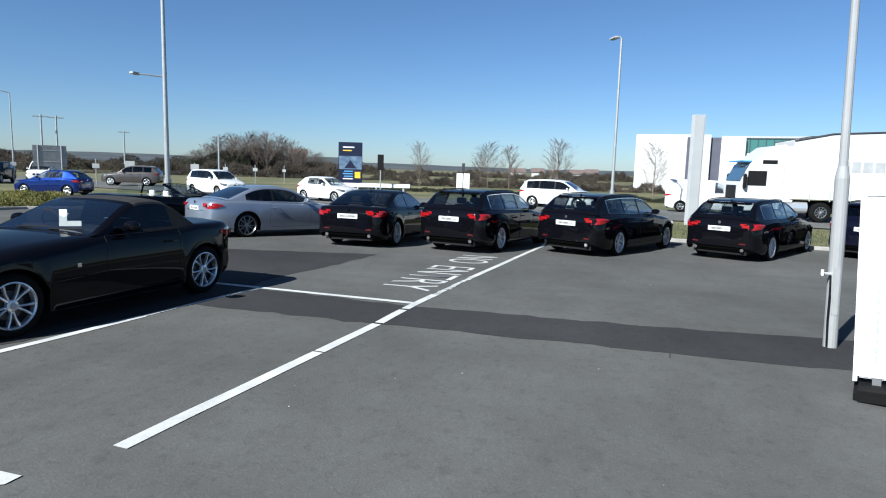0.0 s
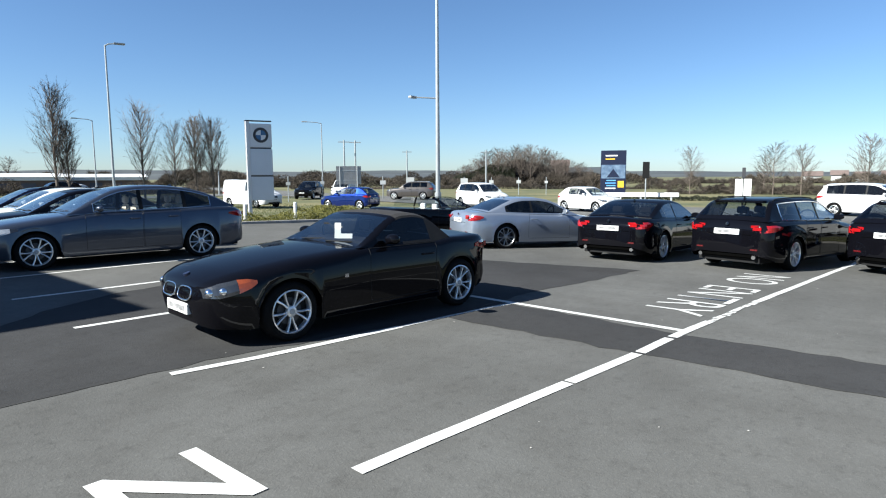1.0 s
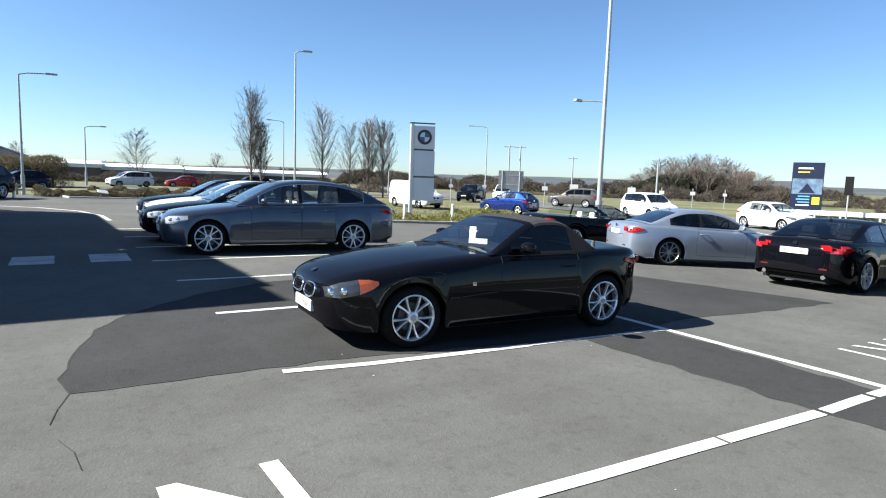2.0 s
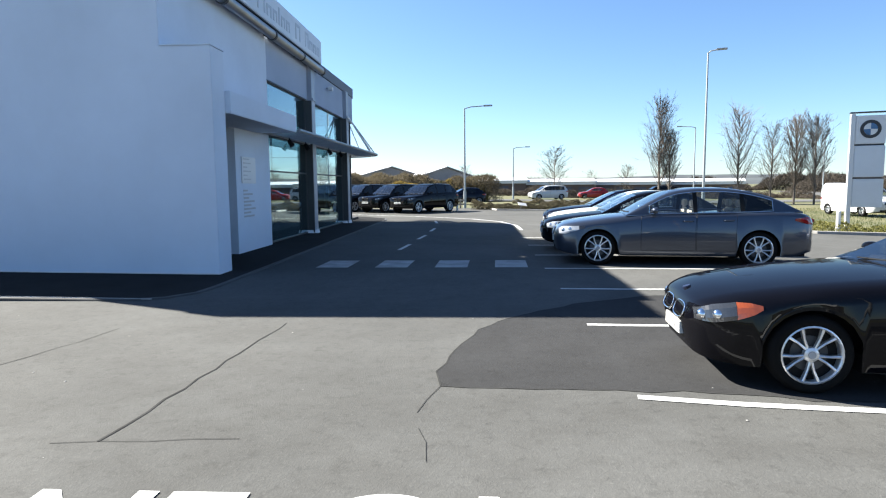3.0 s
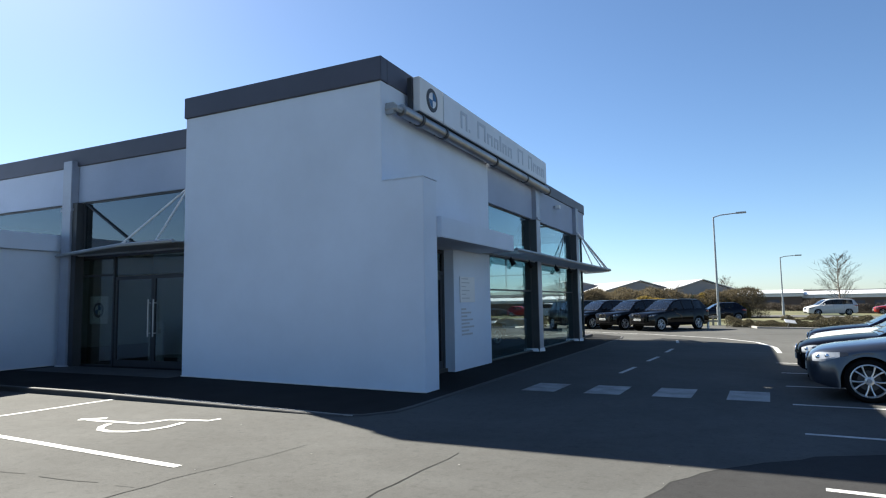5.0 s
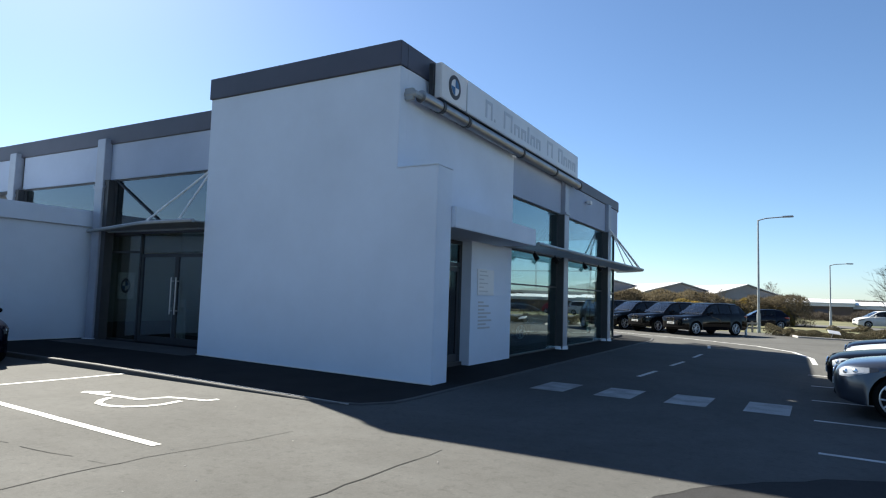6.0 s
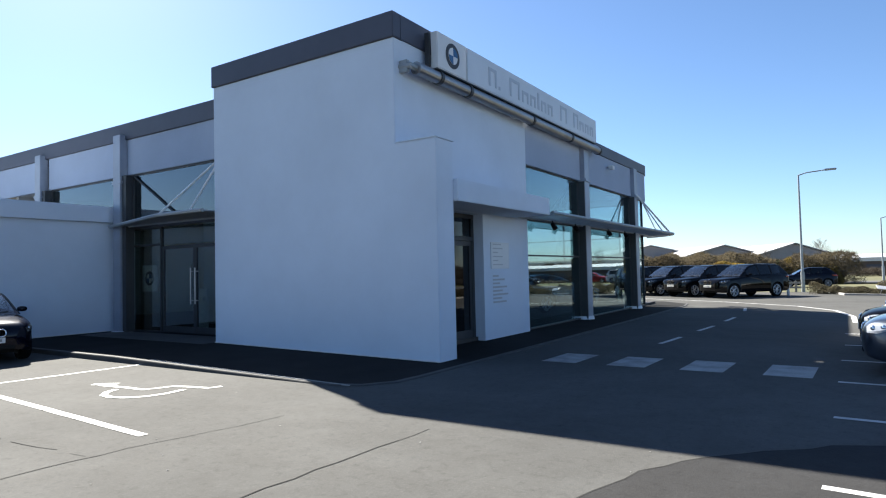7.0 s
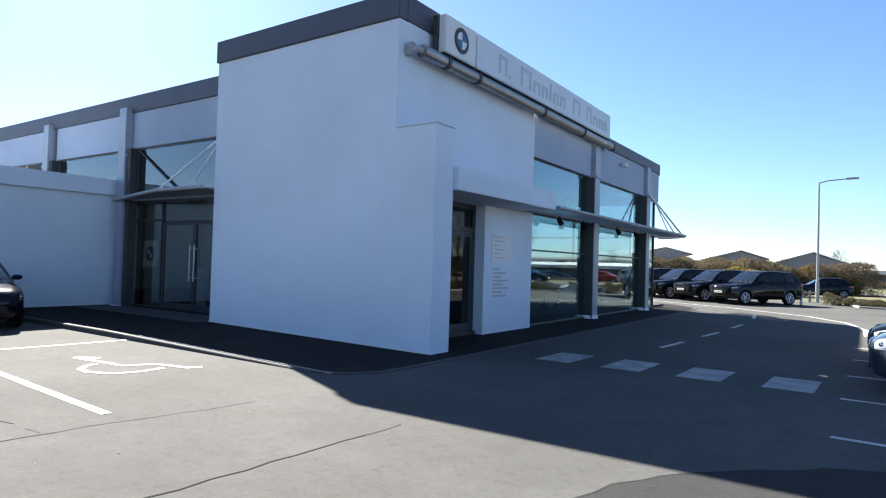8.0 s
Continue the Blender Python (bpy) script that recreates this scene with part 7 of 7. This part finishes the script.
hedge("verge_hedge", "dark clipped hedge along the main road's far side", [at_az(a, 56 + 6 * math.sin(a * .08)) for a in range(-10, 28, 3)], 1.2, .55, 14000, .07, M["conifer"], 23, wob=.3)
hedge("treeline", "far hedgerow behind the showroom", [at_az(a, 260) for a in range(110, 200, 8)], 8, 5, 6000, .7, M["hedge"], 13)
WOOD = [(0, .20), (.10, .35), (.24, .72), (.36, .92), (.50, 1.0), (.62, .92), (.74, .62), (.86, .42), (1, .2)]
arc = [at_az(a, 178) for a in (40.2, 38, 36, 34, 32, 30, 28.5, 27)]
hedge("wood", "bare brown wood on a rise across the fields", arc, 16, 7.4, 95000, 1.0, M["far_twig"], 15, category="wood", wob=.22, profile=WOOD, twigs=True)
hedge("wood", "dark evergreen trees at the edge of the wood", [at_az(a, 172) for a in (40, 38.5, 37, 35.6, 34.4)], 10, 9.0, 42000, .26, M["conifer"], 14, category="wood", wob=.32, profile=[(0, .35), (.25, .72), (.7, 1.0), (1, .6)])
hedge("wood", "dark evergreens among the bare trees", [at_az(a, 171) for a in (31.4, 30.4)], 6, 7.2, 8000, .20, M["conifer"], 20, category="wood", wob=.4)
hedge("wood", "brown scrub along the foot of the wood", [at_az(a, 166) for a in (41, 37, 33, 29, 26.5)], 9, 3.4, 50000, .9, M["far_twig"], 16, category="wood", wob=.4, twigs=True)
for k in range(44):
    a = 39.6 - 12.0 * (k + .5) / 44
    rise = smooth_at(WOOD, (40.2 - a) / 13.2)
    plant(wide, a + .2 * math.sin(k * 5.1), 176 + 7 * math.sin(k * 2.3), (.52 + 1.16 * rise) * (1 + .12 * math.sin(k * 7.7)), k * 47)["group"] = "bare trees of the wood"
# rough grass near the car park
rng = random.Random(5)
gv, gf = [], []
for _ in range(26000):
    if rng.random() < .45:
        x, y = rng.uniform(23.5, 33), rng.uniform(-28, 10)
    else:
        x, y = rng.uniform(14, 34), rng.uniform(12, 40)
        if x < 14 + max(0, (22 - y)) * .4:
            continue
    z = ground_height(x, y)
    a = rng.uniform(0, 6.28)
    h, w = rng.uniform(.05, .14), .012
    i = len(gv)
    gv += [(x - w * math.cos(a), y - w * math.sin(a), z), (x + w * math.cos(a), y + w * math.sin(a), z), (x + rng.uniform(-.05, .05), y + rng.uniform(-.05, .05), z + h)]
    gf.append((i, i + 1, i + 2))
tagged(raw_mesh("grass", gv, gf, M["blade"]), "short rough grass on the verges", "grass", kind="stuff")

# ---------------------------------------------------------------- far buildings
office = empty("office_building", "white three-storey office block with a green glass end", "building")
part("wall", boxes((0, -11.6, -2, 16, 0, 9.4), bevel=.05), M["office_white"], office)
part("wall", boxes((.4, -16.8, -2, 16, -13.2, 9.2), bevel=.05), M["office_white"], office)
part("wall", boxes((.8, -13.2, -2, 16, -11.6, 9.0)), M["fascia"], office)
part("stair_window", boxes((-.1, -8.9, -1, .0, -8.0, 9.0)), M["fascia"], office)
gl = part("glass_end", boxes((1.5, -26, -2, 14, -16.8, 9.0)), M["green_glass"], office, "green curtain-wall glazing")
for z in (0.6, 3.4, 6.2, 8.9):
    part("floor_band", boxes((1.4, -26.1, z, 1.5, -16.8, z + .35)), M["panel"], gl)
for k in range(8):
    part("mullion", boxes((1.42, -25.6 + k * 1.15, -2, 1.5, -25.5 + k * 1.15, 9)), M["frame"], gl)
part("roof_edge", boxes((1.2, -26.4, 9.0, 14.4, -16.81, 9.3)), M["grey"], office)
office.matrix_basis = Matrix.Translation((113, -12.6, -.9)) @ pose(0, 0, 0, 0, 0, -3)


def shed(x, y, turn, length, depth, eaves, ridge, label, wallm="tin_wall", roofm="tin"):
    t = empty("industrial_shed", label, "building")
    bm = bmesh.new()
    prof = [(-depth / 2, -1), (-depth / 2, eaves), (0, ridge), (depth / 2, eaves), (depth / 2, -1)]
    a = [bm.verts.new((-length / 2, py, pz)) for py, pz in prof]
    b = [bm.verts.new((length / 2, py, pz)) for py, pz in prof]
    bm.faces.new(a[::-1])
    bm.faces.new(b)
    for i in (0, 3):
        bm.faces.new((a[i], a[i + 1], b[i + 1], b[i]))
    part("wall", bm, M[wallm], t)
    bm = bmesh.new()
    for s in (0, 1):
        p0, p1 = ((-depth / 2 - .4, eaves - .1), (0, ridge)) if s == 0 else ((0, ridge), (depth / 2 + .4, eaves - .1))
        q = [bm.verts.new((xx, py, pz + dz)) for dz in (.05, .2) for py, pz in (p0, p1) for xx in (-length / 2 - .4, length / 2 + .4)]
        for f in ((0, 1, 3, 2), (4, 6, 7, 5), (0, 4, 5, 1), (2, 3, 7, 6), (0, 2, 6, 4), (1, 5, 7, 3)):
            bm.faces.new([q[i] for i in f])
    bmesh.ops.recalc_face_normals(bm, faces=bm.faces[:])
    part("roof", bm, M[roofm], t)
    for k in range(int(length / 9)):
        xx = -length / 2 + 4 + k * 9
        part("door", boxes((xx, -depth / 2 - .08, -1, xx + 3, -depth / 2, eaves * .7)), M["grey"], t)
    t.matrix_basis = Matrix.Translation((x, y, ground_height(x, y))) @ pose(0, 0, 0, 0, 0, turn)
    return t


E8 = (6.3, -9.6)
for az, d, w, ridge, eaves, ln in ((98.65, 112, 12.2, 5.1, 3.5, 34), (93.45, 112, 10.8, 5.0, 3.4, 34), (104.6, 122, 13.0, 5.8, 4.4, 40)):
    x, y = at_az(az, d, E8)
    shed(x + ln / 2 * math.cos(radians(124)), y + ln / 2 * math.sin(radians(124)), 124, ln, w, eaves, ridge, "grey metal industrial shed with a shallow gable")
for az, d, ln in ((87.0, 118, 9), (81.9, 120, 13), (75.5, 124, 13), (69.5, 132, 13)):
    x, y = at_az(az, d)
    unit = empty("industrial_unit", "long low flat-roofed unit with a pale fascia", "building")
    part("wall", boxes((-ln / 2, -4, -1, ln / 2, 4, 1.95)), M["brick_wall"], unit)
    part("fascia", boxes((-ln / 2 - .2, -4.2, 1.96, ln / 2 + .2, -4.0, 2.42), bevel=.03), M["white"], unit)
    rf = bmesh.new()
    q = [rf.verts.new((xx, yy, zz + dz)) for dz in (0, .12) for yy, zz in ((-4.3, 2.43), (4.3, 3.05)) for xx in (-ln / 2 - .3, ln / 2 + .3)]
    for f in ((0, 2, 3, 1), (4, 5, 7, 6), (0, 1, 5, 4), (2, 6, 7, 3), (0, 4, 6, 2), (1, 3, 7, 5)):
        rf.faces.new([q[i] for i in f])
    part("roof", rf, M["white"], unit, "pale sheet roof")
    for k in range(int(ln / 3.2)):
        part("door", boxes((-ln / 2 + .6 + k * 3.2, -4.07, -1, -ln / 2 + 2.6 + k * 3.2, -4.002, 1.5)), M["fascia"], unit)
    unit.matrix_basis = Matrix.Translation((x, y, ground_height(x, y))) @ pose(0, 0, 0, 0, 0, az - 90)
for az, d, w, h in ((10.2, 265, 6, 4.0), (8.4, 270, 5, 4.3), (6.9, 275, 4, 3.8), (5.0, 265, 6, 4.0), (3.6, 272, 5, 4.4), (30.3, 190, 5, 7.5)):
    x, y = at_az(az, d)
    shed(x, y, az - 90, w, 6, h - 1.6, h, "small far house beyond the road", "offwhite" if az < 20 else "brick_wall", "roof_tile")

# ---------------------------------------------------------------- far hills
for d, h0, h1, seed in ((1900, 6, 18, 1), (3000, 16, 50, 2)):
    bm = bmesh.new()
    prev = None
    for k in range(181):
        a = radians(k * 2)
        hh = h0 + (h1 - h0) * (.5 + .5 * noise.noise((math.cos(a) * 4 + seed * 7, math.sin(a) * 4, seed))) + 6 * noise.noise((k * .7, seed, 0))
        if -12 < (k * 2 if k * 2 < 180 else k * 2 - 360) < 26:
            hh *= .55
        cur = [bm.verts.new(((d + e) * math.cos(a), (d + e) * math.sin(a), z)) for e, z in ((-350, -8), (-120, hh * .6), (0, hh), (200, hh * .5))]
        if prev:
            for j in range(3):
                bm.faces.new((prev[j], prev[j + 1], cur[j + 1], cur[j]))
        prev = cur
    tagged(part("backdrop_hills", bm, M["hill"], smooth=True), "low hazy hills along the horizon", "hills", kind="structure")
